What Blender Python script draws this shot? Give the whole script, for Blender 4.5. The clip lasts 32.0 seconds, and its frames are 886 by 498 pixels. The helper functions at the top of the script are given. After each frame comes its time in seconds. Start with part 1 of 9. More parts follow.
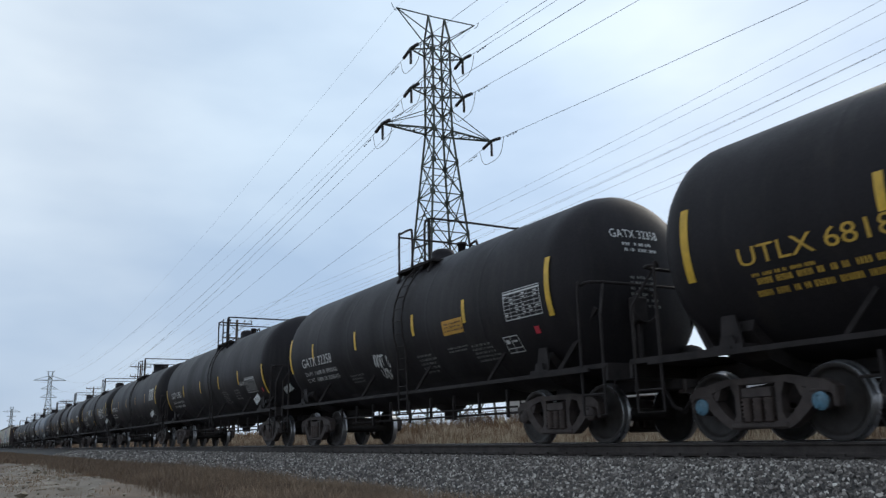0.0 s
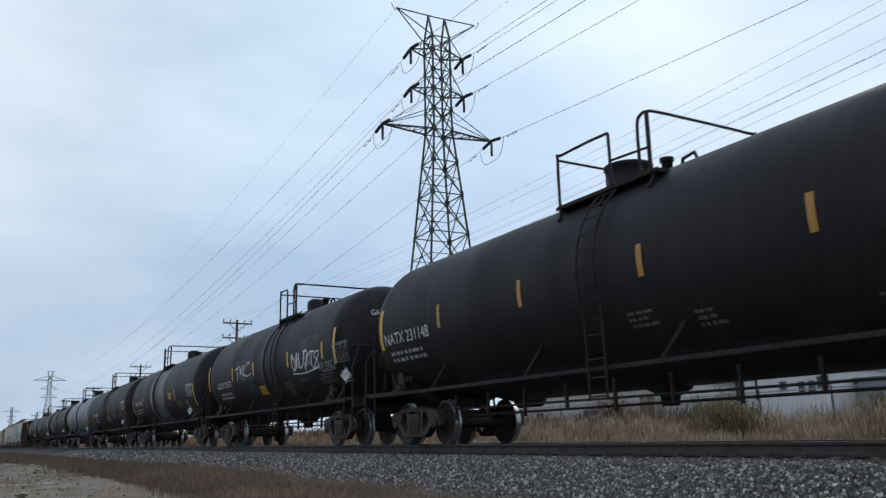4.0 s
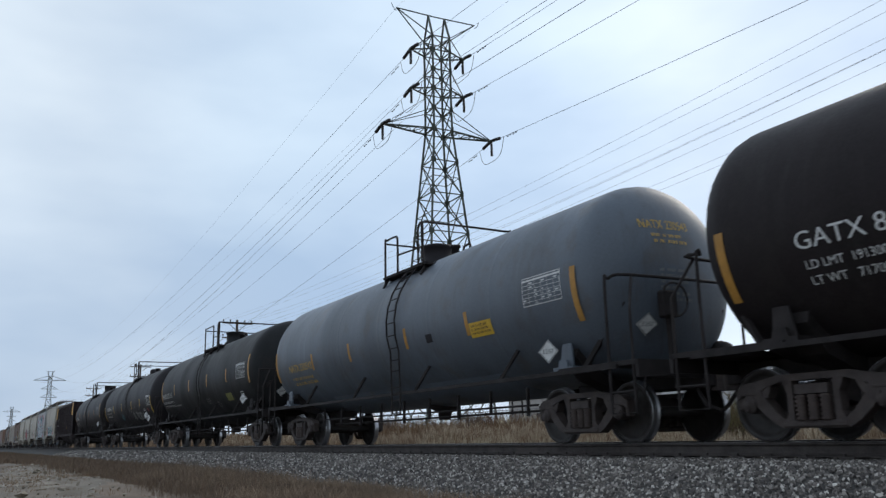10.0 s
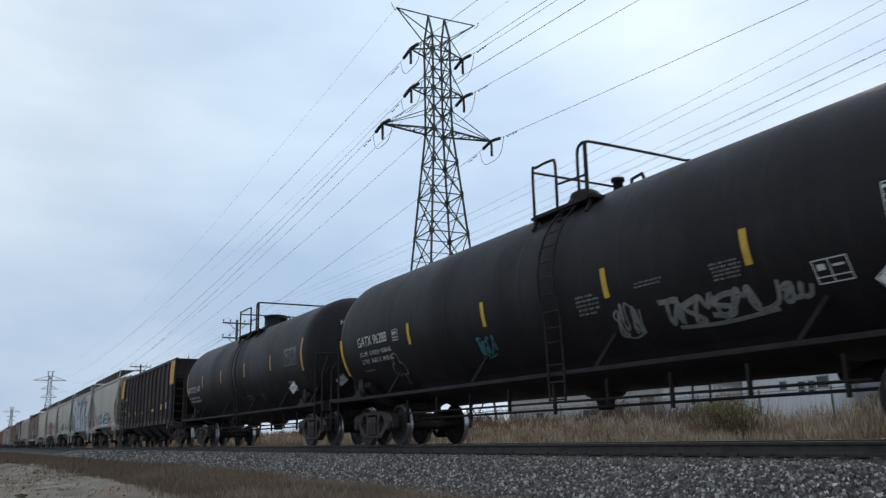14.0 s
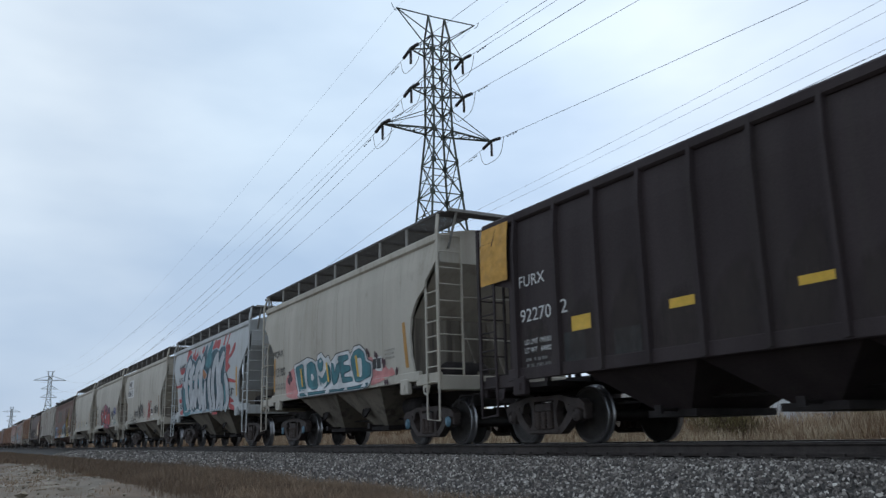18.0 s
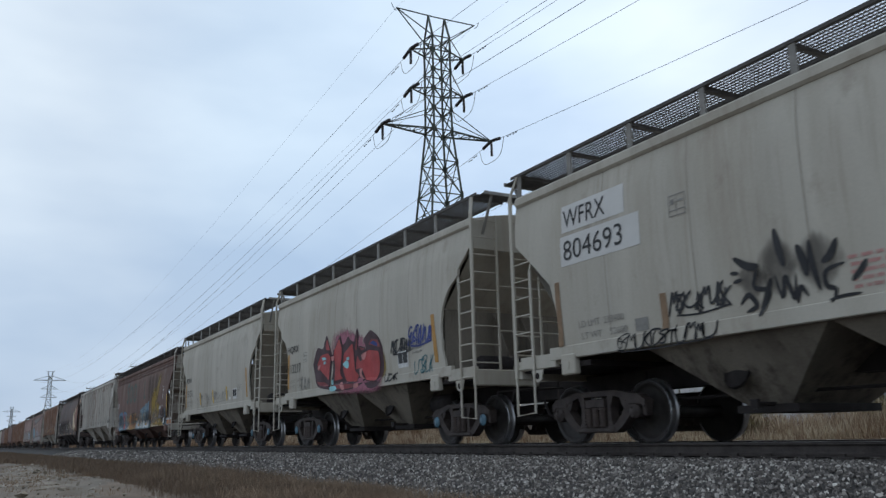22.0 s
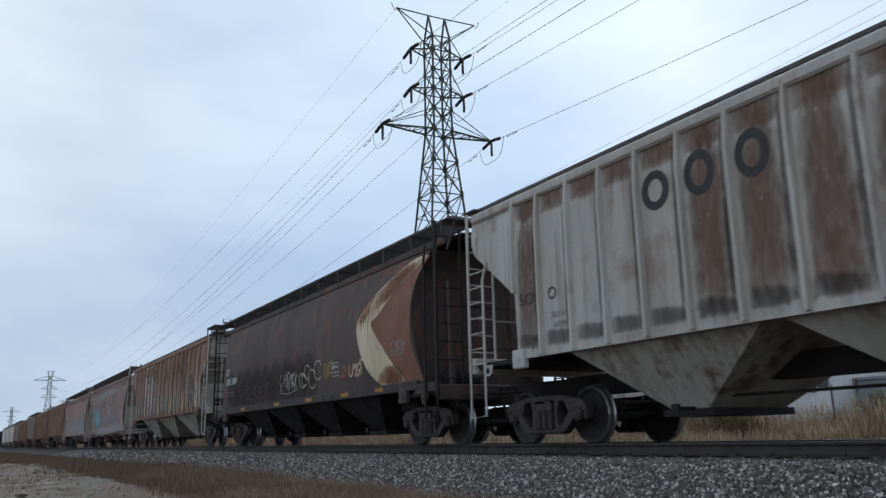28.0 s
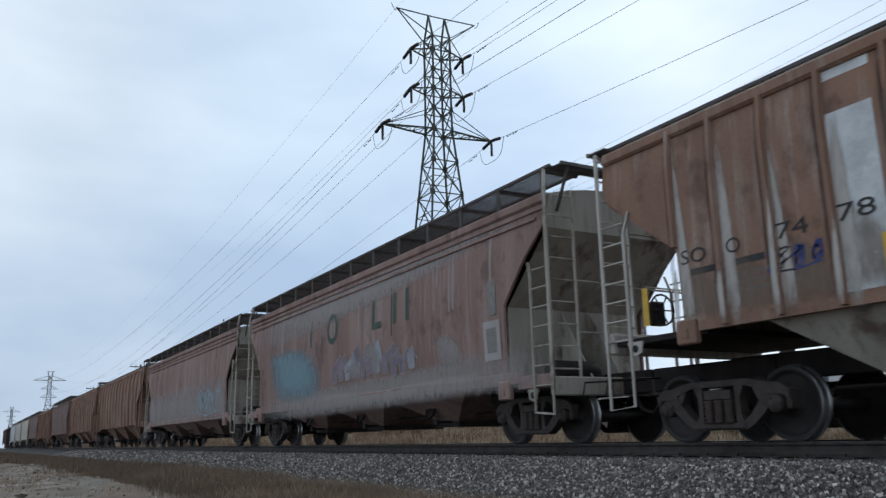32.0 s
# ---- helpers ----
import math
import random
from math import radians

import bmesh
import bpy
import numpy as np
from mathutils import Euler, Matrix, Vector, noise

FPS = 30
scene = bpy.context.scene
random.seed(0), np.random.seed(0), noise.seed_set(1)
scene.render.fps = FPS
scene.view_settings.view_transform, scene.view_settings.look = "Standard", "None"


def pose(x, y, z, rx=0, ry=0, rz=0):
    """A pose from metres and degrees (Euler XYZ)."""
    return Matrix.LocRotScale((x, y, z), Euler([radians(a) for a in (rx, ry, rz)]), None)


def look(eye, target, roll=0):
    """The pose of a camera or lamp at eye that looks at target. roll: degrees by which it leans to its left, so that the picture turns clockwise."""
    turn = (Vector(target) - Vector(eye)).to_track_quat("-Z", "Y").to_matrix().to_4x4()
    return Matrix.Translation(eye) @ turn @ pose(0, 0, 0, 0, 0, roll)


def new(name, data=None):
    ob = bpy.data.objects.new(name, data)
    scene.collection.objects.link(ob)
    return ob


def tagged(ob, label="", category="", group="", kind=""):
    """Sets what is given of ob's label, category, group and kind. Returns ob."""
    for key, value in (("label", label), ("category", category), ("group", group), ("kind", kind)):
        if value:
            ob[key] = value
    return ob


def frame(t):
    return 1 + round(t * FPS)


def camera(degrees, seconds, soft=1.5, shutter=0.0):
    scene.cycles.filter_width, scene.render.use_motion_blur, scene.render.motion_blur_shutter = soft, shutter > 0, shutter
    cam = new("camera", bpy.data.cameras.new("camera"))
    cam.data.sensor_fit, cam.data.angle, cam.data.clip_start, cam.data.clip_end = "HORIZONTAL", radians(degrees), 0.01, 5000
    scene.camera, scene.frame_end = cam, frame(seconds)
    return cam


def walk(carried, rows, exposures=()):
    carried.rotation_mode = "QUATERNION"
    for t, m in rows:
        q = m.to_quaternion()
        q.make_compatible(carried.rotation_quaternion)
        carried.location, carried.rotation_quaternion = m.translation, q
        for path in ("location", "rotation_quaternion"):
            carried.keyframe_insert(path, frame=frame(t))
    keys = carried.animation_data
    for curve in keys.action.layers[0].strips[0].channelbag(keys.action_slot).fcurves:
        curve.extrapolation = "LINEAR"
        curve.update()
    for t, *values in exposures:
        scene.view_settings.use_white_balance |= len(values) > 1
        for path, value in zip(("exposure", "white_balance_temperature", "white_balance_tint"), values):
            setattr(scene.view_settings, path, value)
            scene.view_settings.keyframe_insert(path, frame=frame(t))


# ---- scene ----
cam = camera(56.9, 32.0, soft=1.35, shutter=0.12)
EYE = pose(0.0, -9.574, 0.135, 103.022, 1.252, 60.305)
walk(cam, [(0.0, EYE), (32.0, EYE)], exposures=[(0.0, 0.0), (12.0, 0.0), (20.0, 0.02), (32.0, 0.02)])

# ---- light: overcast sky with a broad, weak sun ----
world = bpy.data.worlds.new("overcast_sky")
scene.world = world
world.use_nodes = True
wn, wl = world.node_tree.nodes, world.node_tree.links
wn.clear()
w_out = wn.new("ShaderNodeOutputWorld")
w_bg = wn.new("ShaderNodeBackground")
w_sky = wn.new("ShaderNodeTexSky")
w_sky.sky_type = "NISHITA"
w_sky.sun_disc = False
w_sky.sun_elevation = radians(38)
w_sky.sun_rotation = radians(20)
w_scale = wn.new("ShaderNodeVectorMath")
w_scale.operation = "SCALE"
w_scale.inputs["Scale"].default_value = 0.10
w_co = wn.new("ShaderNodeTexCoord")
w_map = wn.new("ShaderNodeMapping")
w_map.inputs["Scale"].default_value = (1.0, 1.0, 2.6)
w_map.inputs["Location"].default_value = (0.35, 0.1, 0.2)
w_noise = wn.new("ShaderNodeTexNoise")
w_noise.inputs["Scale"].default_value = 1.5
w_noise.inputs["Detail"].default_value = 5.0
w_noise.inputs["Roughness"].default_value = 0.48
w_ramp = wn.new("ShaderNodeValToRGB")
w_ramp.color_ramp.elements[0].position = 0.34
w_ramp.color_ramp.elements[0].color = (0.485, 0.615, 0.815, 1)
w_ramp.color_ramp.elements[1].position = 0.68
w_ramp.color_ramp.elements[1].color = (0.885, 1.0, 1.13, 1)
w_sun_dir = wn.new("ShaderNodeVectorMath")
w_sun_dir.operation = "DOT_PRODUCT"
w_sun_dir.inputs[1].default_value = (-0.54, 0.74, 0.40)
w_glow = wn.new("ShaderNodeMapRange")
w_glow.inputs["From Min"].default_value = 0.70
w_glow.inputs["From Max"].default_value = 1.0
w_glow.inputs["To Min"].default_value = 1.0
w_glow.inputs["To Max"].default_value = 1.18
w_mul = wn.new("ShaderNodeVectorMath")
w_mul.operation = "SCALE"
w_mix = wn.new("ShaderNodeMix")
w_mix.data_type = "RGBA"
w_mix.inputs["Factor"].default_value = 0.88
wl.new(w_co.outputs["Generated"], w_map.inputs["Vector"])
wl.new(w_map.outputs["Vector"], w_noise.inputs["Vector"])
wl.new(w_noise.outputs["Fac"], w_ramp.inputs["Fac"])
wl.new(w_co.outputs["Generated"], w_sun_dir.inputs[0])
wl.new(w_sun_dir.outputs["Value"], w_glow.inputs["Value"])
wl.new(w_ramp.outputs["Color"], w_mul.inputs[0])
wl.new(w_glow.outputs["Result"], w_mul.inputs["Scale"])
wl.new(w_sky.outputs["Color"], w_scale.inputs[0])
wl.new(w_scale.outputs["Vector"], w_mix.inputs["A"])
# a thinner, bluer stretch of the overcast and a paler bank beside it
w_last = w_mul.outputs["Vector"]
for way, start, tint in (((-0.833, 0.433, 0.345), 0.93, (0.885, 0.935, 0.975)), ((-0.90, 0.10, 0.42), 0.90, (1.10, 1.09, 1.05))):
    w_dot = wn.new("ShaderNodeVectorMath")
    w_dot.operation = "DOT_PRODUCT"
    w_dot.inputs[1].default_value = Vector(way).normalized()
    w_fac = wn.new("ShaderNodeMapRange")
    w_fac.interpolation_type = "SMOOTHSTEP"
    w_fac.inputs["From Min"].default_value = start
    w_fac.inputs["From Max"].default_value = 0.995
    w_tint = wn.new("ShaderNodeVectorMath")
    w_tint.operation = "MULTIPLY"
    w_tint.inputs[1].default_value = tint
    w_lay = wn.new("ShaderNodeMix")
    w_lay.data_type = "RGBA"
    wl.new(w_co.outputs["Generated"], w_dot.inputs[0])
    wl.new(w_dot.outputs["Value"], w_fac.inputs["Value"])
    wl.new(w_last, w_tint.inputs[0])
    wl.new(w_fac.outputs["Result"], w_lay.inputs["Factor"])
    wl.new(w_last, w_lay.inputs["A"])
    wl.new(w_tint.outputs["Vector"], w_lay.inputs["B"])
    w_last = w_lay.outputs["Result"]
wl.new(w_last, w_mix.inputs["B"])
wl.new(w_mix.outputs["Result"], w_bg.inputs["Color"])
w_bg.inputs["Strength"].default_value = 0.95
wl.new(w_bg.outputs["Background"], w_out.inputs["Surface"])

sun_data = bpy.data.lights.new("sun", "SUN")
sun_data.energy = 1.0
sun_data.angle = radians(25)
sun_data.color = (1.0, 0.92, 0.80)
sun = new("sun", sun_data)
sun.matrix_world = look((-28, 77, 57), (0, 0, 0))


# ---- materials ----
def mat(name, base, rough=0.6, metal=0.0, vary=0.25, scale=3.0, fine=40.0, bump=0.15, tint=None, tint_amount=0.35,
        stretch=(1, 1, 1), tint_lo=0.5, tint_hi=0.72, random_amount=0.0, spec=0.5, runs=None, runs_amount=0.7, rust=None, rust_amount=0.6, rust_lo=0.56):
    """A painted, rusty or mineral surface: two scales of variation, a second tone in patches, and fine relief."""
    m = bpy.data.materials.new(name)
    m.use_nodes = True
    n, l = m.node_tree.nodes, m.node_tree.links
    b = n["Principled BSDF"]
    b.inputs["Roughness"].default_value = rough
    b.inputs["Metallic"].default_value = metal
    b.inputs["Specular IOR Level"].default_value = spec
    co = n.new("ShaderNodeTexCoord")
    mp = n.new("ShaderNodeMapping")
    mp.inputs["Scale"].default_value = stretch
    l.new(co.outputs["Object"], mp.inputs["Vector"])
    big = n.new("ShaderNodeTexNoise")
    big.inputs["Scale"].default_value = scale
    big.inputs["Detail"].default_value = 6
    l.new(mp.outputs["Vector"], big.inputs["Vector"])
    small = n.new("ShaderNodeTexNoise")
    small.inputs["Scale"].default_value = fine
    small.inputs["Detail"].default_value = 3
    l.new(co.outputs["Object"], small.inputs["Vector"])
    add = n.new("ShaderNodeMath")
    add.operation = "MULTIPLY_ADD"
    add.inputs[1].default_value = 0.5
    l.new(small.outputs["Fac"], add.inputs[0])
    l.new(big.outputs["Fac"], add.inputs[2])
    val = n.new("ShaderNodeMapRange")
    val.inputs["From Min"].default_value = 0.45
    val.inputs["From Max"].default_value = 1.05
    val.inputs["To Min"].default_value = 1 - vary
    val.inputs["To Max"].default_value = 1 + vary
    l.new(add.outputs["Value"], val.inputs["Value"])
    mul = n.new("ShaderNodeVectorMath")
    mul.operation = "SCALE"
    if tint:
        mx = n.new("ShaderNodeMix")
        mx.data_type = "RGBA"
        mx.inputs["A"].default_value = (*base, 1)
        mx.inputs["B"].default_value = (*tint, 1)
        second = n.new("ShaderNodeTexNoise")
        second.inputs["Scale"].default_value = scale * 0.7
        second.inputs["Detail"].default_value = 8
        second.inputs["Roughness"].default_value = 0.62
        second.noise_dimensions = "4D"
        second.inputs["W"].default_value = 3.7
        l.new(mp.outputs["Vector"], second.inputs["Vector"])
        mr = n.new("ShaderNodeMapRange")
        mr.inputs["From Min"].default_value = tint_lo
        mr.inputs["From Max"].default_value = tint_hi
        mr.inputs["To Max"].default_value = tint_amount
        l.new(second.outputs["Fac"], mr.inputs["Value"])
        l.new(mr.outputs["Result"], mx.inputs["Factor"])
        tone = mx.outputs["Result"]
    else:
        plain = n.new("ShaderNodeRGB")
        plain.outputs[0].default_value = (*base, 1)
        tone = plain.outputs[0]
    seed = n.new("ShaderNodeObjectInfo") if runs or rust else None

    def layer(tone, colour, amount, stretched, size, lo, hi, w, patch):
        """Lays a second colour over the tone where a noise is high: narrow runs or ragged blotches."""
        mp2 = n.new("ShaderNodeMapping")
        mp2.inputs["Scale"].default_value = stretched
        l.new(co.outputs["Object"], mp2.inputs["Vector"])
        off = n.new("ShaderNodeMath")
        off.operation = "MULTIPLY_ADD"
        off.inputs[1].default_value = 40.0
        off.inputs[2].default_value = w
        l.new(seed.outputs["Random"], off.inputs[0])
        nz = n.new("ShaderNodeTexNoise")
        nz.noise_dimensions = "4D"
        nz.inputs["Scale"].default_value = size
        nz.inputs["Detail"].default_value = 7
        nz.inputs["Roughness"].default_value = 0.65
        l.new(mp2.outputs["Vector"], nz.inputs["Vector"])
        l.new(off.outputs["Value"], nz.inputs["W"])
        pz = n.new("ShaderNodeTexNoise")
        pz.noise_dimensions = "4D"
        pz.inputs["Scale"].default_value = patch
        pz.inputs["Detail"].default_value = 3
        l.new(co.outputs["Object"], pz.inputs["Vector"])
        l.new(off.outputs["Value"], pz.inputs["W"])
        both = n.new("ShaderNodeMath")
        both.operation = "MULTIPLY_ADD"
        both.inputs[1].default_value = 0.6
        l.new(pz.outputs["Fac"], both.inputs[0])
        l.new(nz.outputs["Fac"], both.inputs[2])
        rng = n.new("ShaderNodeMapRange")
        rng.inputs["From Min"].default_value = lo + 0.3
        rng.inputs["From Max"].default_value = hi + 0.3
        rng.inputs["To Max"].default_value = amount
        l.new(both.outputs["Value"], rng.inputs["Value"])
        mixed = n.new("ShaderNodeMix")
        mixed.data_type = "RGBA"
        mixed.inputs["B"].default_value = (*colour, 1)
        l.new(tone, mixed.inputs["A"])
        l.new(rng.outputs["Result"], mixed.inputs["Factor"])
        return mixed.outputs["Result"]
    if runs:
        tone = layer(tone, runs, runs_amount, (5.0, 5.0, 0.30), 1.3, 0.52, 0.70, 1.0, 0.5)
    if rust:
        tone = layer(tone, rust, rust_amount, (1.0, 1.0, 0.7), 2.2, rust_lo, rust_lo + 0.12, 9.0, 0.7)
    l.new(tone, mul.inputs[0])
    if random_amount:
        info = n.new("ShaderNodeObjectInfo")
        rr = n.new("ShaderNodeMapRange")
        rr.inputs["To Min"].default_value = 1 - random_amount
        rr.inputs["To Max"].default_value = 1 + random_amount
        l.new(info.outputs["Random"], rr.inputs["Value"])
        mm = n.new("ShaderNodeMath")
        mm.operation = "MULTIPLY"
        l.new(rr.outputs["Result"], mm.inputs[0])
        l.new(val.outputs["Result"], mm.inputs[1])
        l.new(mm.outputs["Value"], mul.inputs["Scale"])
    else:
        l.new(val.outputs["Result"], mul.inputs["Scale"])
    l.new(mul.outputs["Vector"], b.inputs["Base Color"])
    if bump:
        bp = n.new("ShaderNodeBump")
        bp.inputs["Strength"].default_value = bump
        bp.inputs["Distance"].default_value = 0.01
        l.new(add.outputs["Value"], bp.inputs["Height"])
        l.new(bp.outputs["Normal"], b.inputs["Normal"])
    rg = n.new("ShaderNodeMapRange")
    rg.inputs["From Min"].default_value = 0.4
    rg.inputs["From Max"].default_value = 1.1
    rg.inputs["To Min"].default_value = min(1, rough + 0.12)
    rg.inputs["To Max"].default_value = max(0.05, rough - 0.12)
    l.new(add.outputs["Value"], rg.inputs["Value"])
    l.new(rg.outputs["Result"], b.inputs["Roughness"])
    return m


def island_mat(name, colours, rough=0.85, bump=0.0):
    """A material whose tone changes from loose piece to loose piece of one mesh."""
    m = bpy.data.materials.new(name)
    m.use_nodes = True
    n, l = m.node_tree.nodes, m.node_tree.links
    b = n["Principled BSDF"]
    b.inputs["Roughness"].default_value = rough
    geo = n.new("ShaderNodeNewGeometry")
    ramp = n.new("ShaderNodeValToRGB")
    ramp.color_ramp.interpolation = "LINEAR"
    els = ramp.color_ramp.elements
    els[0].color = (*colours[0], 1)
    els[1].color = (*colours[-1], 1)
    for i, c in enumerate(colours[1:-1]):
        e = els.new((i + 1) / (len(colours) - 1))
        e.color = (*c, 1)
    l.new(geo.outputs["Random Per Island"], ramp.inputs["Fac"])
    l.new(ramp.outputs["Color"], b.inputs["Base Color"])
    return m


DOWN = (1, 1, 0.12)
M_BLACK = mat("black_tank_paint", (0.0210, 0.0188, 0.0203), 0.52, vary=0.3, scale=1.1, fine=30, bump=0.04, tint=(0.0235, 0.0222, 0.0230), stretch=DOWN, tint_amount=0.6, spec=0.11, runs=(0.032, 0.030, 0.028), runs_amount=0.55, rust=(0.029, 0.0255, 0.023), rust_amount=0.5)
M_BROWNBLACK = mat("brown_black_tank_paint", (0.0225, 0.0180, 0.0184), 0.54, vary=0.3, scale=1.1, fine=30, bump=0.04, tint=(0.029, 0.0225, 0.0215), stretch=DOWN, tint_amount=0.6, spec=0.11, runs=(0.032, 0.030, 0.028), runs_amount=0.55, rust=(0.029, 0.0255, 0.023), rust_amount=0.5)
M_GREENBLACK = mat("green_black_tank_paint", (0.0195, 0.0202, 0.0208), 0.52, vary=0.3, scale=1.1, fine=30, bump=0.04, tint=(0.019, 0.0195, 0.019), stretch=DOWN, tint_amount=0.6, spec=0.11, runs=(0.032, 0.030, 0.028), runs_amount=0.55, rust=(0.029, 0.0255, 0.023), rust_amount=0.5)
M_GREYTANK = mat("blue_grey_tank_paint", (0.098, 0.116, 0.138), 0.45, vary=0.18, scale=1.0, fine=30, bump=0.05, tint=(0.08, 0.09, 0.10), stretch=DOWN, tint_amount=0.5, spec=0.35, runs=(0.075, 0.078, 0.082), runs_amount=0.6, rust=(0.09, 0.08, 0.07), rust_amount=0.5)
M_UNDER = mat("underframe_grime", (0.0215, 0.0175, 0.0168), 0.75, vary=0.4, scale=4, fine=60, bump=0.3, tint=(0.030, 0.024, 0.020), spec=0.25)
M_TRUCK = mat("cast_steel_grime", (0.052, 0.041, 0.037), 0.7, vary=0.4, scale=6, fine=70, bump=0.35, tint=(0.075, 0.052, 0.040), spec=0.3)
M_SPRING = mat("coil_spring_steel", (0.062, 0.046, 0.040), 0.65, vary=0.4, scale=8, fine=70, bump=0.2, tint=(0.085, 0.055, 0.040), spec=0.3)
M_WHEEL = mat("wheel_plate_steel", (0.030, 0.026, 0.024), 0.6, metal=0.0, vary=0.35, scale=7, fine=60, bump=0.2, tint=(0.05, 0.037, 0.029), spec=0.3)
M_TREAD = mat("polished_wheel_rim", (0.36, 0.36, 0.37), 0.32, metal=0.9, vary=0.2, scale=10, bump=0.05)
M_RAILHEAD = mat("polished_rail_head", (0.30, 0.29, 0.29), 0.35, metal=0.85, vary=0.2, scale=8, bump=0.05)
M_RAIL = mat("rail_rust", (0.040, 0.032, 0.028), 0.8, vary=0.35, scale=5, bump=0.3, tint=(0.07, 0.05, 0.04))
M_TIE = mat("creosoted_tie", (0.05, 0.042, 0.036), 0.85, vary=0.4, scale=4, bump=0.5, stretch=(1, 6, 1), random_amount=0.3)
M_YELLOW = mat("yellow_reflector_tape", (0.62, 0.38, 0.03), 0.5, vary=0.2, scale=6, bump=0.03, tint=(0.3, 0.2, 0.06))
M_WHITE = mat("white_stencil_paint", (0.60, 0.60, 0.58), 0.6, vary=0.2, scale=8, bump=0.02, tint=(0.3, 0.3, 0.29))
M_SOFT = mat("thin_white_stencil", (0.27, 0.27, 0.26), 0.7, vary=0.3, scale=9, bump=0.02, tint=(0.12, 0.12, 0.12))
M_GOLD = mat("yellow_stencil_paint", (0.55, 0.34, 0.05), 0.6, vary=0.2, scale=8, bump=0.02, tint=(0.3, 0.2, 0.05))
M_DIM = mat("faded_stencil_paint", (0.20, 0.20, 0.19), 0.7, vary=0.35, scale=9, bump=0.02, tint=(0.07, 0.07, 0.07))
M_ORANGE = mat("faded_orange_placard", (0.50, 0.26, 0.03), 0.6, vary=0.25, scale=7, bump=0.02, tint=(0.25, 0.16, 0.06))
M_BLUECAP = mat("blue_bearing_cap", (0.09, 0.20, 0.27), 0.5, vary=0.35, scale=9, bump=0.1, tint=(0.08, 0.07, 0.06))
M_DARKTEXT = mat("black_stencil_paint", (0.03, 0.03, 0.03), 0.7, vary=0.2, scale=8, bump=0.02)
M_GREYHOP = mat("pale_grey_hopper_paint", (0.45, 0.42, 0.355), 0.65, vary=0.10, scale=1.4, fine=35, bump=0.06, tint=(0.30, 0.26, 0.20), stretch=DOWN, tint_amount=0.6, tint_lo=0.46, spec=0.3, runs=(0.27, 0.22, 0.165), runs_amount=0.38, rust=(0.20, 0.15, 0.11), rust_amount=0.35, rust_lo=0.60)
M_BLUEHOP = mat("cool_grey_hopper_paint", (0.44, 0.46, 0.46), 0.65, vary=0.10, scale=1.4, fine=35, bump=0.06, tint=(0.32, 0.31, 0.29), stretch=DOWN, tint_amount=0.5, spec=0.3, runs=(0.25, 0.22, 0.18), runs_amount=0.4)
M_BROWNHOP = mat("brown_hopper_paint", (0.152, 0.088, 0.070), 0.75, vary=0.2, scale=1.5, fine=35, bump=0.08, tint=(0.21, 0.155, 0.13), stretch=DOWN, tint_amount=0.5, spec=0.3, runs=(0.085, 0.060, 0.052), runs_amount=0.6, rust=(0.24, 0.19, 0.165), rust_amount=0.4)
M_CPHOP = mat("dark_brown_hopper_paint", (0.070, 0.053, 0.048), 0.7, vary=0.25, scale=0.7, fine=35, bump=0.08, tint=(0.112, 0.064, 0.050), stretch=(1, 1, 0.35), tint_amount=0.75, tint_lo=0.46, spec=0.3, runs=(0.10, 0.075, 0.064), runs_amount=0.6, rust=(0.20, 0.078, 0.045), rust_amount=0.7, rust_lo=0.55)
M_WHITEHOP = mat("weathered_white_hopper_paint", (0.50, 0.475, 0.43), 0.75, vary=0.15, scale=1.8, fine=35, bump=0.08, tint=(0.33, 0.28, 0.235), stretch=(1, 1, 0.08), tint_amount=0.7, tint_lo=0.45, spec=0.3, runs=(0.20, 0.135, 0.10), runs_amount=0.55, rust=(0.20, 0.11, 0.07), rust_amount=0.45, rust_lo=0.57)
M_RUSTHOP = mat("rusty_ribbed_hopper_paint", (0.25, 0.150, 0.108), 0.8, vary=0.22, scale=1.8, fine=35, bump=0.08, tint=(0.30, 0.165, 0.105), stretch=(1, 1, 0.3), tint_amount=0.8, tint_lo=0.45, spec=0.3, runs=(0.42, 0.36, 0.31), runs_amount=0.6, rust=(0.11, 0.066, 0.048), rust_amount=0.6, rust_lo=0.55)
M_COAL = mat("brown_black_gondola_paint", (0.036, 0.0265, 0.0270), 0.7, vary=0.3, scale=1.5, fine=35, bump=0.12, tint=(0.046, 0.037, 0.034), stretch=DOWN, tint_amount=0.6, spec=0.25, runs=(0.045, 0.037, 0.033), runs_amount=0.6)
M_STEELGREY = mat("tower_steel", (0.060, 0.070, 0.058), 0.65, metal=0.1, vary=0.3, scale=2, bump=0.1, spec=0.3)
M_WIRE = mat("weathered_cable", (0.055, 0.058, 0.064), 0.6, vary=0.1, scale=2, bump=0)
M_PORC = mat("brown_porcelain", (0.022, 0.020, 0.022), 0.35, vary=0.2, scale=9, bump=0)
M_WOODPOLE = mat("grey_pole_wood", (0.075, 0.062, 0.052), 0.9, vary=0.3, scale=3, stretch=(6, 6, 0.5), bump=0.3)
M_GRATING = mat("galvanised_grating", (0.22, 0.21, 0.19), 0.65, metal=0.1, vary=0.2, scale=5, bump=0.05)

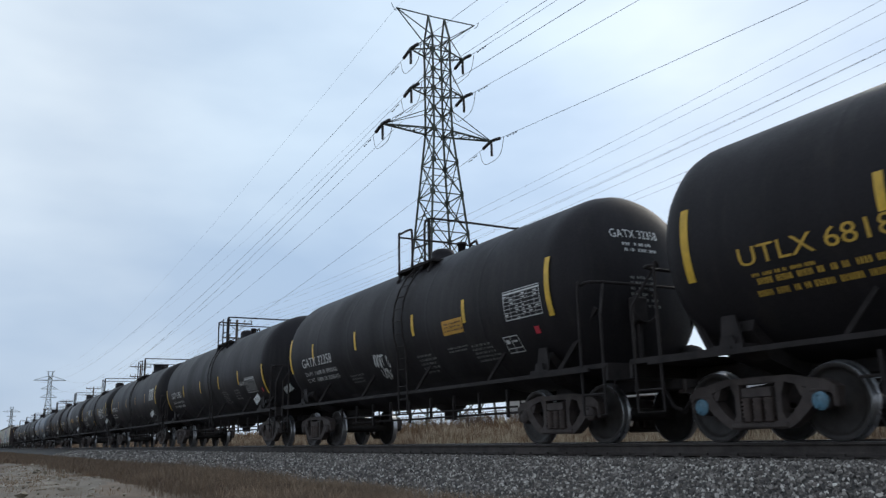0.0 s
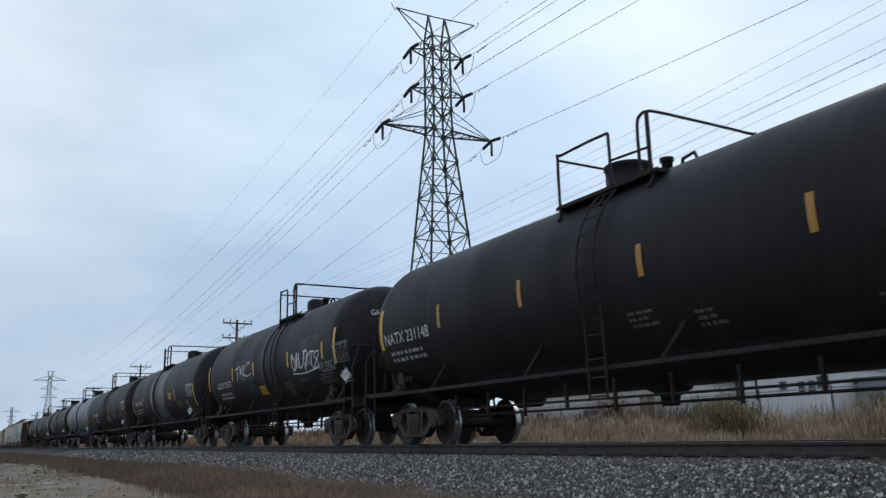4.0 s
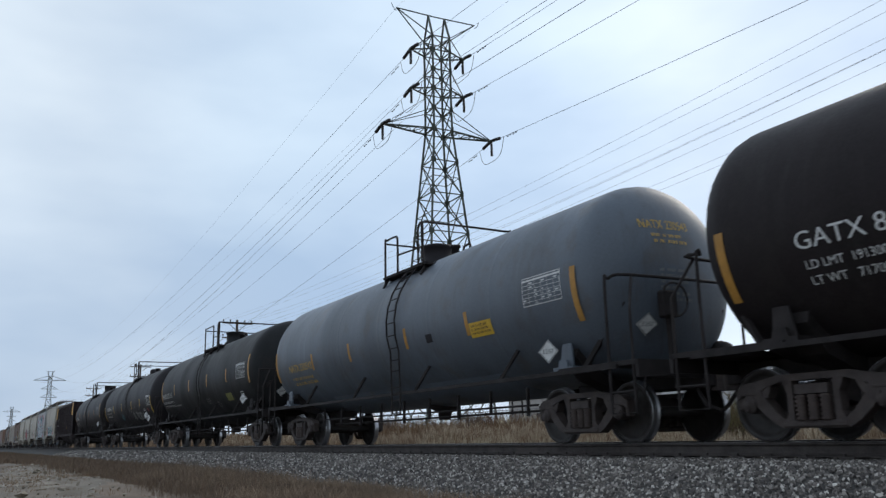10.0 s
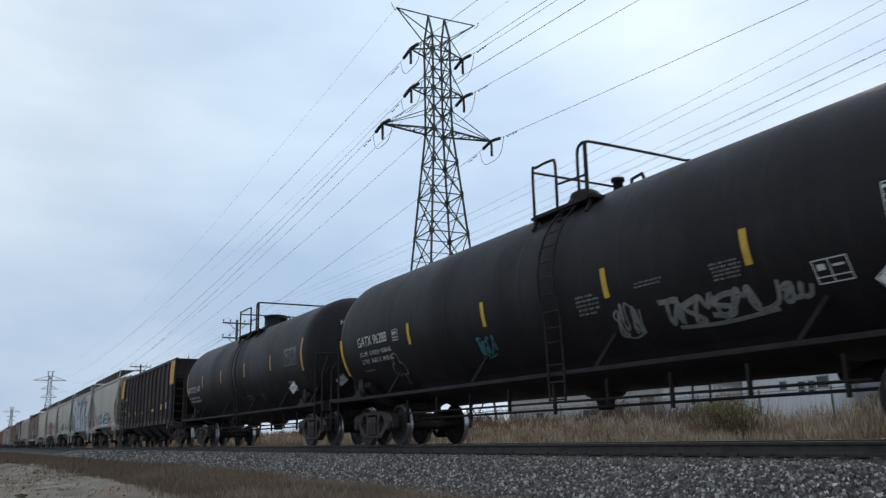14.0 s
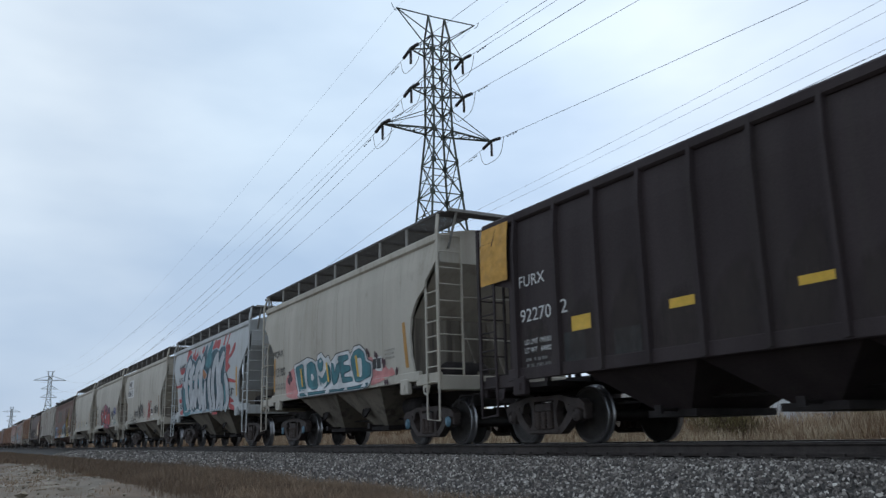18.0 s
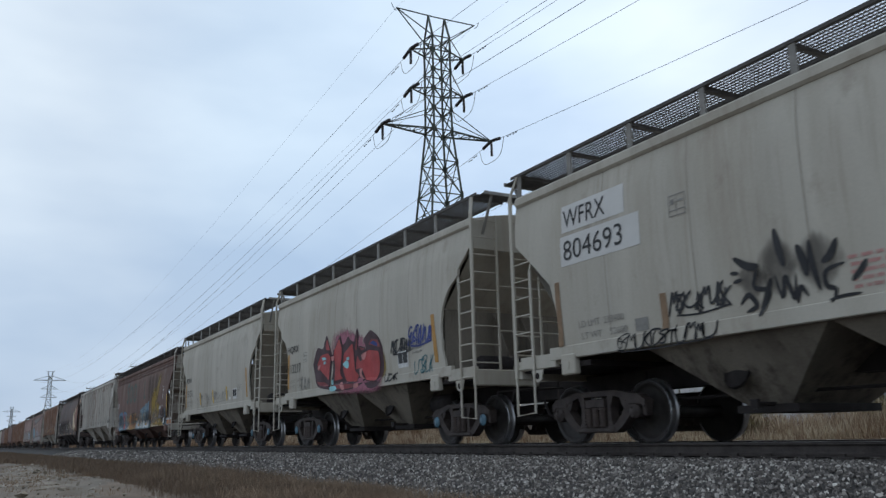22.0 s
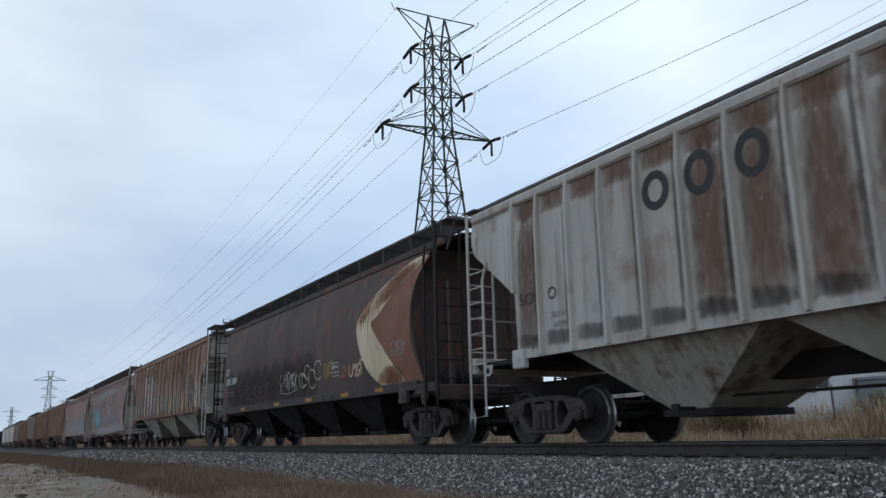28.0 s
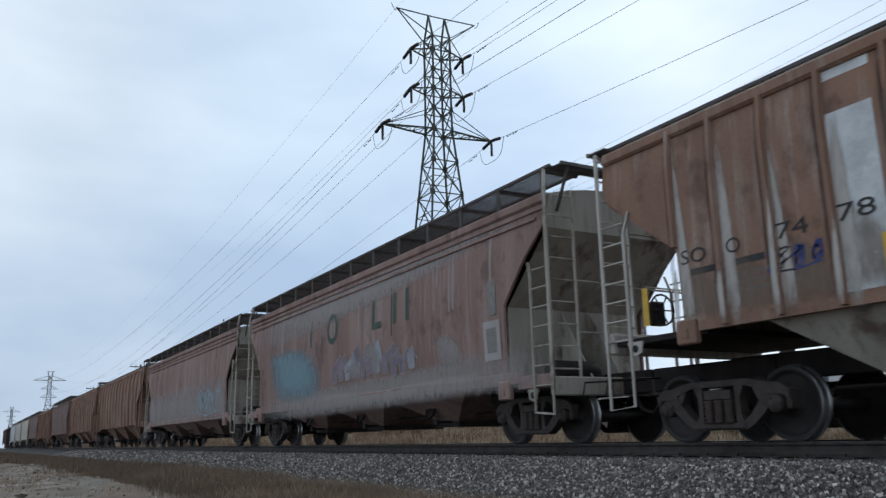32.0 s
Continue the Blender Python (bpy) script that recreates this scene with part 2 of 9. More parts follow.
# underbody grime, with the shade below the body also mixed into the colour
M_BAY = mat("grimy_shaded_bay_paint", (0.21, 0.185, 0.15), 0.8, vary=0.25, scale=1.6, fine=35, bump=0.08, tint=(0.075, 0.062, 0.05), stretch=DOWN, tint_amount=0.7, spec=0.25, runs=(0.055, 0.045, 0.037), runs_amount=0.7)
M_OCHRESTRIP = mat("faded_orange_reflector_tape", (0.42, 0.21, 0.035), 0.55, vary=0.2, scale=6, bump=0.03, tint=(0.2, 0.12, 0.05))
M_FADE = mat("faded_grey_stencil", (0.22, 0.21, 0.19), 0.7, vary=0.2, scale=8, bump=0.02)
M_PATCH = mat("pale_paint_patch", (0.56, 0.55, 0.52), 0.6, vary=0.06, scale=3, bump=0.02)
M_RUSTSTRIP = mat("rusted_reflector_tape", (0.22, 0.14, 0.08), 0.7, vary=0.2, scale=6, bump=0.05)
M_FADEHOP = mat("sun_faded_brown_paint", (0.255, 0.160, 0.136), 0.8, vary=0.22, scale=1.6, fine=35, bump=0.08, tint=(0.40, 0.30, 0.265), stretch=(1, 1, 0.10), tint_amount=0.6, tint_lo=0.46, spec=0.3, runs=(0.47, 0.40, 0.37), runs_amount=0.45, rust=(0.12, 0.075, 0.06), rust_amount=0.6)
G_OLIVE = mat("faded_olive_placard", (0.16, 0.16, 0.04), 0.6, vary=0.2, scale=6, bump=0.02)
G_RUSTY = mat("rust_bleed", (0.26, 0.11, 0.06), 0.8, vary=0.25, scale=5, bump=0.05, stretch=DOWN)
G_CHALK = mat("chalky_overpaint", (0.40, 0.37, 0.36), 0.8, vary=0.2, scale=3, bump=0.05, tint=(0.22, 0.15, 0.12), tint_amount=0.7, stretch=(1, 1, 0.2))
G_CHALKTHIN = mat("chalky_streak", (0.33, 0.28, 0.26), 0.8, vary=0.25, scale=4, bump=0.02, tint=(0.2, 0.14, 0.12), stretch=(1, 1, 0.2))
M_DARKGRATE = mat("dark_weathered_grating", (0.085, 0.080, 0.076), 0.75, vary=0.25, scale=5, bump=0.05, spec=0.25)
M_PALEBAY = mat("stained_pale_bay_paint", (0.40, 0.37, 0.32), 0.8, vary=0.2, scale=1.6, fine=35, bump=0.08, tint=(0.16, 0.135, 0.11), stretch=DOWN, tint_amount=0.7, spec=0.25, runs=(0.13, 0.085, 0.06), runs_amount=0.7, rust=(0.11, 0.07, 0.05), rust_amount=0.8)
M_SEAM = mat("dusty_seam_line", (0.33, 0.30, 0.25), 0.7, vary=0.2, scale=3, bump=0.02, tint=(0.24, 0.21, 0.17), tint_amount=0.8, stretch=DOWN, spec=0.3)


# ---- mesh helpers ----
def mesh_of(verts, faces, name="mesh", smooth=False):
    me = bpy.data.meshes.new(name)
    me.from_pydata([tuple(v) for v in verts], [], faces)
    if smooth:
        me.shade_smooth()
    me.update()
    return me


class Build:
    """Collects boxes, tubes, plates and prisms into one mesh."""

    def __init__(self):
        self.v, self.f, self.m, self.s = [], [], [], []

    def add(self, verts, faces, slot=0, smooth=False):
        o = len(self.v)
        self.v += [tuple(p) for p in verts]
        self.f += [tuple(i + o for i in q) for q in faces]
        self.m += [slot] * len(faces)
        self.s += [smooth] * len(faces)
        return self

    def box(self, c, size, turn=None, slot=0, chamfer=0.0):
        x, y, z = (a / 2 for a in size)
        if chamfer:
            k = chamfer
            vs = []
            for sx in (-1, 1):
                for sy in (-1, 1):
                    for sz in (-1, 1):
                        vs += [(sx * (x - k), sy * (y - k), sz * z), (sx * (x - k), sy * y, sz * (z - k)), (sx * x, sy * (y - k), sz * (z - k))]
            bm = bmesh.new()
            for p in vs:
                bm.verts.new(p)
            bmesh.ops.convex_hull(bm, input=bm.verts)
            bm.verts.index_update()
            vs = [p.co.copy() for p in bm.verts]
            fs = [[p.index for p in q.verts] for q in bm.faces]
            bm.free()
        else:
            vs = [Vector((sx * x, sy * y, sz * z)) for sx in (-1, 1) for sy in (-1, 1) for sz in (-1, 1)]
            fs = [(0, 1, 3, 2), (4, 6, 7, 5), (0, 4, 5, 1), (2, 3, 7, 6), (0, 2, 6, 4), (1, 5, 7, 3)]
        r = turn or Matrix.Identity(3)
        return self.add([r @ Vector(p) + Vector(c) for p in vs], fs, slot)

    def bar(self, a, b, w=0.05, h=None, slot=0, up=(0, 0, 1)):
        """A square bar from a to b."""
        a, b = Vector(a), Vector(b)
        d = (b - a)
        ln = d.length
        d.normalize()
        u = Vector(up)
        if abs(d.dot(u)) > 0.98:
            u = Vector((0, 1, 0))
        s = d.cross(u).normalized()
        u = s.cross(d)
        return self.box((a + b) / 2, (ln, w, h or w), Matrix((d, s, u)).transposed(), slot)

    def tube(self, pts, r=0.02, seg=6, slot=0, cap=True):
        pts = [Vector(p) for p in pts]
        rings = []
        side = None
        for i, p in enumerate(pts):
            d = (pts[min(i + 1, len(pts) - 1)] - pts[max(i - 1, 0)]).normalized()
            if side is None:
                side = d.cross(Vector((0, 0, 1)))
                if side.length < 0.05:
                    side = d.cross(Vector((0, 1, 0)))
            side = (side - d * side.dot(d)).normalized()
            u = d.cross(side)
            rings.append([p + r * (math.cos(2 * math.pi * k / seg) * side + math.sin(2 * math.pi * k / seg) * u) for k in range(seg)])
        vs = [q for ring in rings for q in ring]
        fs = [(i * seg + k, i * seg + (k + 1) % seg, (i + 1) * seg + (k + 1) % seg, (i + 1) * seg + k) for i in range(len(pts) - 1) for k in range(seg)]
        if cap:
            fs += [tuple(range(seg))[::-1], tuple((len(pts) - 1) * seg + k for k in range(seg))]
        return self.add(vs, fs, slot, seg > 6)

    def lathe(self, profile, m, seg=24, slot=0, smooth=True, slots=None):
        """profile: (radius, along) pairs turned about m's z axis."""
        vs = [m @ Vector((r * math.cos(2 * math.pi * k / seg), r * math.sin(2 * math.pi * k / seg), h)) for r, h in profile for k in range(seg)]
        for i in range(len(profile) - 1):
            fs = [(i * seg + k, i * seg + (k + 1) % seg, (i + 1) * seg + (k + 1) % seg, (i + 1) * seg + k) for k in range(seg)]
            o = len(self.v)
            self.f += [tuple(j + o for j in q) for q in fs]
            self.m += [slots[i] if slots else slot] * seg
            self.s += [smooth] * seg
        self.v += [tuple(p) for p in vs]
        return self

    def prism(self, outline, axis, lo, hi, slot=0):
        """An outline in the plane across axis ('x': (y, z), 'y': (x, z), 'z': (x, y)), drawn out from lo to hi."""
        put = {"x": lambda p, h: (h, p[0], p[1]), "y": lambda p, h: (p[0], h, p[1]), "z": lambda p, h: (p[0], p[1], h)}[axis]
        n = len(outline)
        vs = [put(p, lo) for p in outline] + [put(p, hi) for p in outline]
        fs = [tuple(range(n)), tuple(range(2 * n - 1, n - 1, -1))] + [(i, i + n, (i + 1) % n + n, (i + 1) % n) for i in range(n)]
        return self.add(vs, fs, slot)

    def sheet(self, rows, slot=0, smooth=True, close=False):
        """A grid of points, row by row."""
        n = len(rows[0])
        vs = [p for r in rows for p in r]
        fs = [(i * n + k, i * n + k + 1, (i + 1) * n + k + 1, (i + 1) * n + k) for i in range(len(rows) - 1) for k in range(n - 1)]
        return self.add(vs, fs, slot, smooth)

    def mesh(self, name, *mats):
        me = bpy.data.meshes.new(name)
        me.from_pydata(self.v, [], self.f)
        for m in mats:
            me.materials.append(m)
        me.polygons.foreach_set("material_index", self.m)
        me.polygons.foreach_set("use_smooth", self.s)
        me.update()
        bm = bmesh.new()
        bm.from_mesh(me)
        bmesh.ops.recalc_face_normals(bm, faces=bm.faces)
        bm.to_mesh(me)
        bm.free()
        return me


def part(name, data, mats, parent, label="", m=None):
    """One mesh object under a thing or a part; data is a Build or a finished mesh."""
    me = data.mesh(name, *(mats if isinstance(mats, (list, tuple)) else [mats])) if isinstance(data, Build) else data
    ob = new(name, me)
    ob.parent = parent
    if m is not None:
        ob.matrix_basis = m
    if label:
        tagged(ob, label)
    return ob


def thing(name, label, category, group="", kind="", m=None, data=None):
    ob = new(name, data)
    if m is not None:
        ob.matrix_basis = m
    return tagged(ob, label, category, group, kind)


# ---- the ground: one sheet to the horizon, with the track bed on it ----
def ground_height(x, y):
    """Height of the soil: level field, a low dirt mound by the track side, a shallow ditch, gentle unevenness."""
    z = -0.66
    n = noise.noise((x * 0.11, y * 0.13, 0.0)) * 0.05 + noise.noise((x * 0.6, y * 0.6, 4.0)) * 0.03
    if y < -4.5:
        z += 0.16 * math.exp(-((x + 33) / 5) ** 2 - ((y + 7.0) / 1.0) ** 2)
        z += 0.08 * math.exp(-((x + 20) / 5) ** 2 - ((y + 7.4) / 1.2) ** 2)
        z += noise.noise((x * 1.3, y * 1.5, 7.0)) * 0.07
    if y > 6:
        z += 0.22 * min(1, (y - 6) / 5)
    d = math.hypot(x, y)
    return z + n * (1 if d < 200 else 0.2)


M_SOIL = mat("dry_soil_and_thatch", (0.135, 0.098, 0.066), 0.95, vary=0.35, scale=0.5, fine=18, bump=0.8, tint=(0.20, 0.152, 0.105), tint_amount=0.8)
M_SAND = mat("pale_dirt", (0.165, 0.138, 0.104), 0.95, vary=0.35, scale=1.2, fine=22, bump=1.0, tint=(0.115, 0.085, 0.055), tint_amount=0.9, tint_lo=0.46, tint_hi=0.62, rust=(0.26, 0.23, 0.185), rust_amount=0.8, rust_lo=0.55)
M_BALLAST = mat("ballast_bed", (0.050, 0.046, 0.041), 0.9, vary=0.45, scale=14, fine=45, bump=1.0)
M_STONE = island_mat("crushed_stone", [(0.050, 0.044, 0.040), (0.094, 0.083, 0.075), (0.120, 0.105, 0.094), (0.155, 0.137, 0.120), (0.21, 0.185, 0.165), (0.33, 0.30, 0.265), (0.60, 0.56, 0.50)], 0.85)


def build_ground():
    def ticks(fine_lo, fine_hi, step, far):
        a = list(np.arange(fine_lo, fine_hi + 0.01, step))
        k, s = fine_hi, step
        while k < far:
            s *= 1.5
            k += s
            a.append(k)
        k, s = fine_lo, step
        while k > -far:
            s *= 1.5
            k -= s
            a.insert(0, k)
        return a
    xs, ys = ticks(-62, 2, 0.4, 2600), ticks(-13, 24, 0.3, 2600)
    vs = [(x, y, ground_height(x, y)) for x in xs for y in ys]
    n = len(ys)
    fs = [(i * n + k, (i + 1) * n + k, (i + 1) * n + k + 1, i * n + k + 1) for i in range(len(xs) - 1) for k in range(n - 1)]
    me = mesh_of(vs, fs, "ground", True)
    me.materials.append(M_SOIL)
    me.materials.append(M_SAND)
    for p in me.polygons:
        c = p.center
        edge = noise.noise((c.x * 0.35, c.y * 0.8, 9.0)) * 1.2
        far_edge = -7.6 + 0.16 * min(13, -14 - c.x) if c.x > -27 else -5.5 - 0.09 * (-27 - c.x)
        if -60 < c.x < -7 and -12.5 < c.y < far_edge + edge * 0.5:
            p.material_index = 1
    tagged(new("ground", me), "dry brown field with a pale dirt patch", "ground", kind="structure")


BED = [(-3.75, -0.72), (-3.3, -0.56), (-2.6, -0.36), (-2.05, -0.245), (-1.3, -0.225), (1.3, -0.225), (2.05, -0.245), (2.6, -0.36), (3.3, -0.56), (3.75, -0.72)]


def bed_height(y):
    for (a, za), (b, zb) in zip(BED, BED[1:]):
        if a <= y <= b:
            return za + (zb - za) * (y - a) / (b - a)
    return -0.66


def build_bed():
    b = Build()
    xs = [-900, -400, -200, -120] + list(np.arange(-80, 13, 1.0)) + [60, 200, 500]
    b.sheet([[(x, y, z + noise.noise((x * 0.9, y * 0.9, 2.0)) * 0.03) for y, z in BED] for x in xs])
    tagged(new("ballast_bed", b.mesh("ballast_bed", M_BALLAST)), "grey crushed-stone track bed under the rails", "track bed", kind="structure")
    # loose stones on the near shoulder and between the rails
    rng = np.random.default_rng(5)
    ico = [Vector(p).normalized() for p in ((0, 0, 1), (0.9, 0, 0.1), (-0.3, 0.85, 0.2), (-0.5, -0.75, 0.1), (0.35, 0.3, -0.9), (-0.6, 0.1, -0.8))]
    hull = bmesh.new()
    for p in ico:
        hull.verts.new(p)
    bmesh.ops.convex_hull(hull, input=hull.verts)
    hull.verts.index_update()
    base = np.array([p.co[:] for p in hull.verts])
    tri = np.array([[q.index for q in f.verts] for f in hull.faces])
    hull.free()
    vs, fs, o = [], [], 0
    spans = [(-12.5, -4.0, 0.84, 19000), (-22, -12.5, 0.95, 14000), (-40, -22, 1.25, 11000), (-75, -40, 2.0, 6000)]
    for lo, hi, big, count in spans:
        for _ in range(count):
            x = rng.uniform(lo, hi)
            y = -0.85 - 3.0 * rng.random() ** 0.9 if rng.random() < 0.9 else (rng.uniform(-0.6, 2.6) if rng.random() < 0.6 else -3.8 - abs(rng.normal()) * 0.5)
            s = rng.uniform(0.016, 0.034) * big
            a, c = rng.uniform(0, 6.28), rng.uniform(-1, 1)
            ca, sa, cc, sc = math.cos(a), math.sin(a), math.cos(c), math.sin(c)
            rot = np.array([[ca, -sa, 0], [sa * cc, ca * cc, -sc], [sa * sc, ca * sc, cc]])
            p = (base * (rng.uniform(0.75, 1.3, 3) * s)) @ rot.T + (x, y, max(bed_height(y), ground_height(x, y)) + s * 0.40)
            vs.append(p)
            fs.append(tri + o)
            o += len(base)
    me = bpy.data.meshes.new("ballast_stones")
    me.from_pydata(np.concatenate(vs).tolist(), [], np.concatenate(fs).tolist())
    me.materials.append(M_STONE)
    tagged(new("ballast_stones", me), "loose grey and white crushed ballast stones", "gravel", kind="stuff")


RAIL = [(-0.076, -0.178), (0.076, -0.178), (0.076, -0.168), (0.02, -0.148), (0.009, -0.13), (0.009, -0.06), (0.018, -0.046), (0.0365, -0.036),
        (0.0365, -0.008), (0.028, 0.0), (-0.028, 0.0), (-0.0365, -0.008), (-0.0365, -0.036), (-0.018, -0.046), (-0.009, -0.06), (-0.009, -0.13), (-0.02, -0.148), (-0.076, -0.168)]


def build_track():
    for side in (-1, 1):
        b = Build()
        y0 = side * 0.754
        b.prism([(y + y0, z) for y, z in RAIL], "x", -900, 400)
        b.m[2 + 9] = b.m[2 + 8] = b.m[2 + 10] = 1
        rail = thing("rail", "rusty steel running rail with a worn bright head", "rail", "rails of the track", "structure", data=b.mesh("rail", M_RAIL, M_RAILHEAD))
        clip = Build()
        clip.box((0, 0, 0), (0.19, 0.30, 0.02))
        for s in (-1, 1):
            clip.box((0.05 * s, 0.1 * s, 0.025), (0.022, 0.03, 0.045))
        plate = clip.mesh("tie_plate", M_RAIL)
        for i in range(60):
            part("tie_plate", plate, None, rail, m=pose(-5.0 - 0.51 * i, y0, -0.186))
    t = Build()
    t.box((0, 0, 0), (0.22, 2.59, 0.17), chamfer=0.015)
    me = t.mesh("tie", M_TIE)
    rng = random.Random(3)
    for i in range(110):
        tie = new("tie", me)
        tie.matrix_basis = pose(-2.0 - 0.51 * i + rng.uniform(-0.02, 0.02), rng.uniform(-0.03, 0.03), -0.284 + rng.uniform(-0.006, 0.006), 0, 0, rng.uniform(-0.8, 0.8))
        tagged(tie, "dark weathered wooden railway tie in the ballast", "railway tie", "ties of the track")


# ---- power line towers, poles and wires ----
ARMS = ((23.53, 4.63, 25.2), (26.81, 2.26, 28.4), (30.03, 2.26, 31.2))


def lattice_tower(name, m, label, detail=True, arms=ARMS, thick=1.0, ridge=3.43):
    """Square steel lattice tower with three pairs of arms and a ridge bar on top; arms along local y."""
    tw = thing(name, label, "power pylon", m=m)
    levels = [(0.0, 5.66), (4.3, 4.9), (8.4, 4.18), (12.0, 3.55), (15.4, 2.95), (18.4, 2.43), (21.0, 1.97), (23.53, 1.53), (25.2, 1.48), (26.81, 1.48), (28.4, 1.48), (30.03, 1.48), (31.2, 1.48)]

    def corner(i, k):
        z, w = levels[i]
        sx, sy = ((-1, -1), (1, -1), (1, 1), (-1, 1))[k % 4]
        return Vector((sx * w / 2, sy * w / 2, z))
    for k in range(4):
        leg = Build()
        leg.tube([corner(i, k) for i in range(len(levels))] + [Vector((0, (-0.7, -0.7, 0.7, 0.7)[k], 33.2))], 0.085 * thick, 4)
        part("leg", leg, M_STEELGREY, tw)
    joined = Build()

    def brace(a, b, w):
        if detail:
            q = Build()
            q.bar(a, b, w)
            part("brace", q, M_STEELGREY, tw)
        else:
            joined.bar(a, b, w * thick)
    for k in range(4):
        for i in range(len(levels) - 1):
            a, b, c, d = corner(i, k), corner(i, k + 1), corner(i + 1, k), corner(i + 1, k + 1)
            x = (a + b + c + d) / 4
            if i:
                brace(a, b, 0.07)
            brace(a, d, 0.06)
            brace(b, c, 0.06)
            if i < 6 and detail:
                brace((a + c) / 2, x, 0.045)
                brace((b + d) / 2, x, 0.045)
            if detail:
                n = (b - a).cross(c - a).normalized()
                turn = Matrix(((b - a).normalized(), n.cross((b - a).normalized()), n)).transposed()
                g = Build()
                g.box(x, (0.26, 0.26, 0.03), turn)
                part("gusset_plate", g, M_STEELGREY, tw)
                if i:
                    g = Build()
                    g.box(a, (0.42, 0.42, 0.03), turn)
                    part("gusset_plate", g, M_STEELGREY, tw)
        brace(corner(12, k), corner(12, k + 1), 0.07)
    ends = []
    for z, ln, top in arms:
        for s in (-1, 1):
            arm = Build()
            w = 1.5
            tip = Vector((0, s * ln, z))
            roots = [Vector((sx * w / 2, s * w / 2, z)) for sx in (-1, 1)]
            for root in roots:
                arm.bar(root, tip, 0.11 * thick if ln > 4 else 0.09 * thick)
            arm.box(tip, (0.34, 0.22, 0.16))
            n = 6 if ln > 4 else 2
            for q in range(n):
                f0, f1 = q / n, (q + 1) / n
                arm.bar(roots[q % 2].lerp(tip, f0), roots[1 - q % 2].lerp(tip, f1), 0.05 * thick)
                arm.bar(roots[0].lerp(tip, f0), roots[1].lerp(tip, f0), 0.05 * thick)
            part("arm", arm, M_STEELGREY, tw)
            for sx in (-1, 1):
                brace((sx * w / 2, s * w / 2, top), tip, 0.05)
            ends.append(tip)
    tips = []
    for s in (-1, 1):
        tip = Vector((0, s * ridge, 33.27))
        brace((0, 0, 33.2), tip, 0.07)
        for sx in (-1, 1):
            brace((sx * 0.74, s * 0.74, 31.2), tip, 0.065)
        horn = Build()
        horn.tube(curve_arc(tip, s), 0.03 * thick, 5)
        part("horn", horn, M_STEELGREY, tw)
        tips.append(tip)
    if not detail:
        tagged(part("lattice", joined, M_STEELGREY, tw), kind="stuff")
    return tw, ends, tips


def curve_arc(tip, s):
    """The small up-curved horn at the end of the ridge bar."""
    return [tip + Vector((0, s * 0.1 * k, 0.035 * k * k - 0.25)) for k in range(5)]


def string_of_discs(a, b, parent, name="insulator", count=9, r=0.13):
    b_ = Build()
    a, b = Vector(a), Vector(b)
    d = b - a
    q = d.to_track_quat("Z", "Y").to_matrix().to_4x4()
    ln = d.length
    b_.tube([a, b], 0.03, 6)
    for i in range(count):
        h = ln * (0.08 + 0.84 * i / max(1, count - 1))
        b_.lathe([(0.02, -0.05), (0.06, -0.03), (r, 0.02), (r * 0.85, 0.05), (0.03, 0.04)], Matrix.Translation(a) @ q @ Matrix.Translation((0, 0, h)), 8)
    return part(name, b_, M_PORC, parent)


def wire(name, a, b, sag, r, group, label, cat="cable", steps=28, m=None):
    a, b = Vector(a), Vector(b)
    pts = []
    for i in range(steps + 1):
        f = i / steps
        p = a.lerp(b, f)
        p.z -= 4 * sag * f * (1 - f)
        pts.append(p)
    w = Build()
    w.tube(pts, r, 5)
    ob = new(name, w.mesh(name, m or M_WIRE))
    return tagged(ob, label, cat, group)


TOWER = pose(-50.99, 19.7, -0.7, 0, 0, -2.95)
FAR_TOWER = pose(-401, 20.8, -0.7, 0, 0, -4)
FAR_ARMS = ((22.0, 3.2, 23.4), (25.6, 3.2, 27.0), (29.4, 6.4, 31.2))


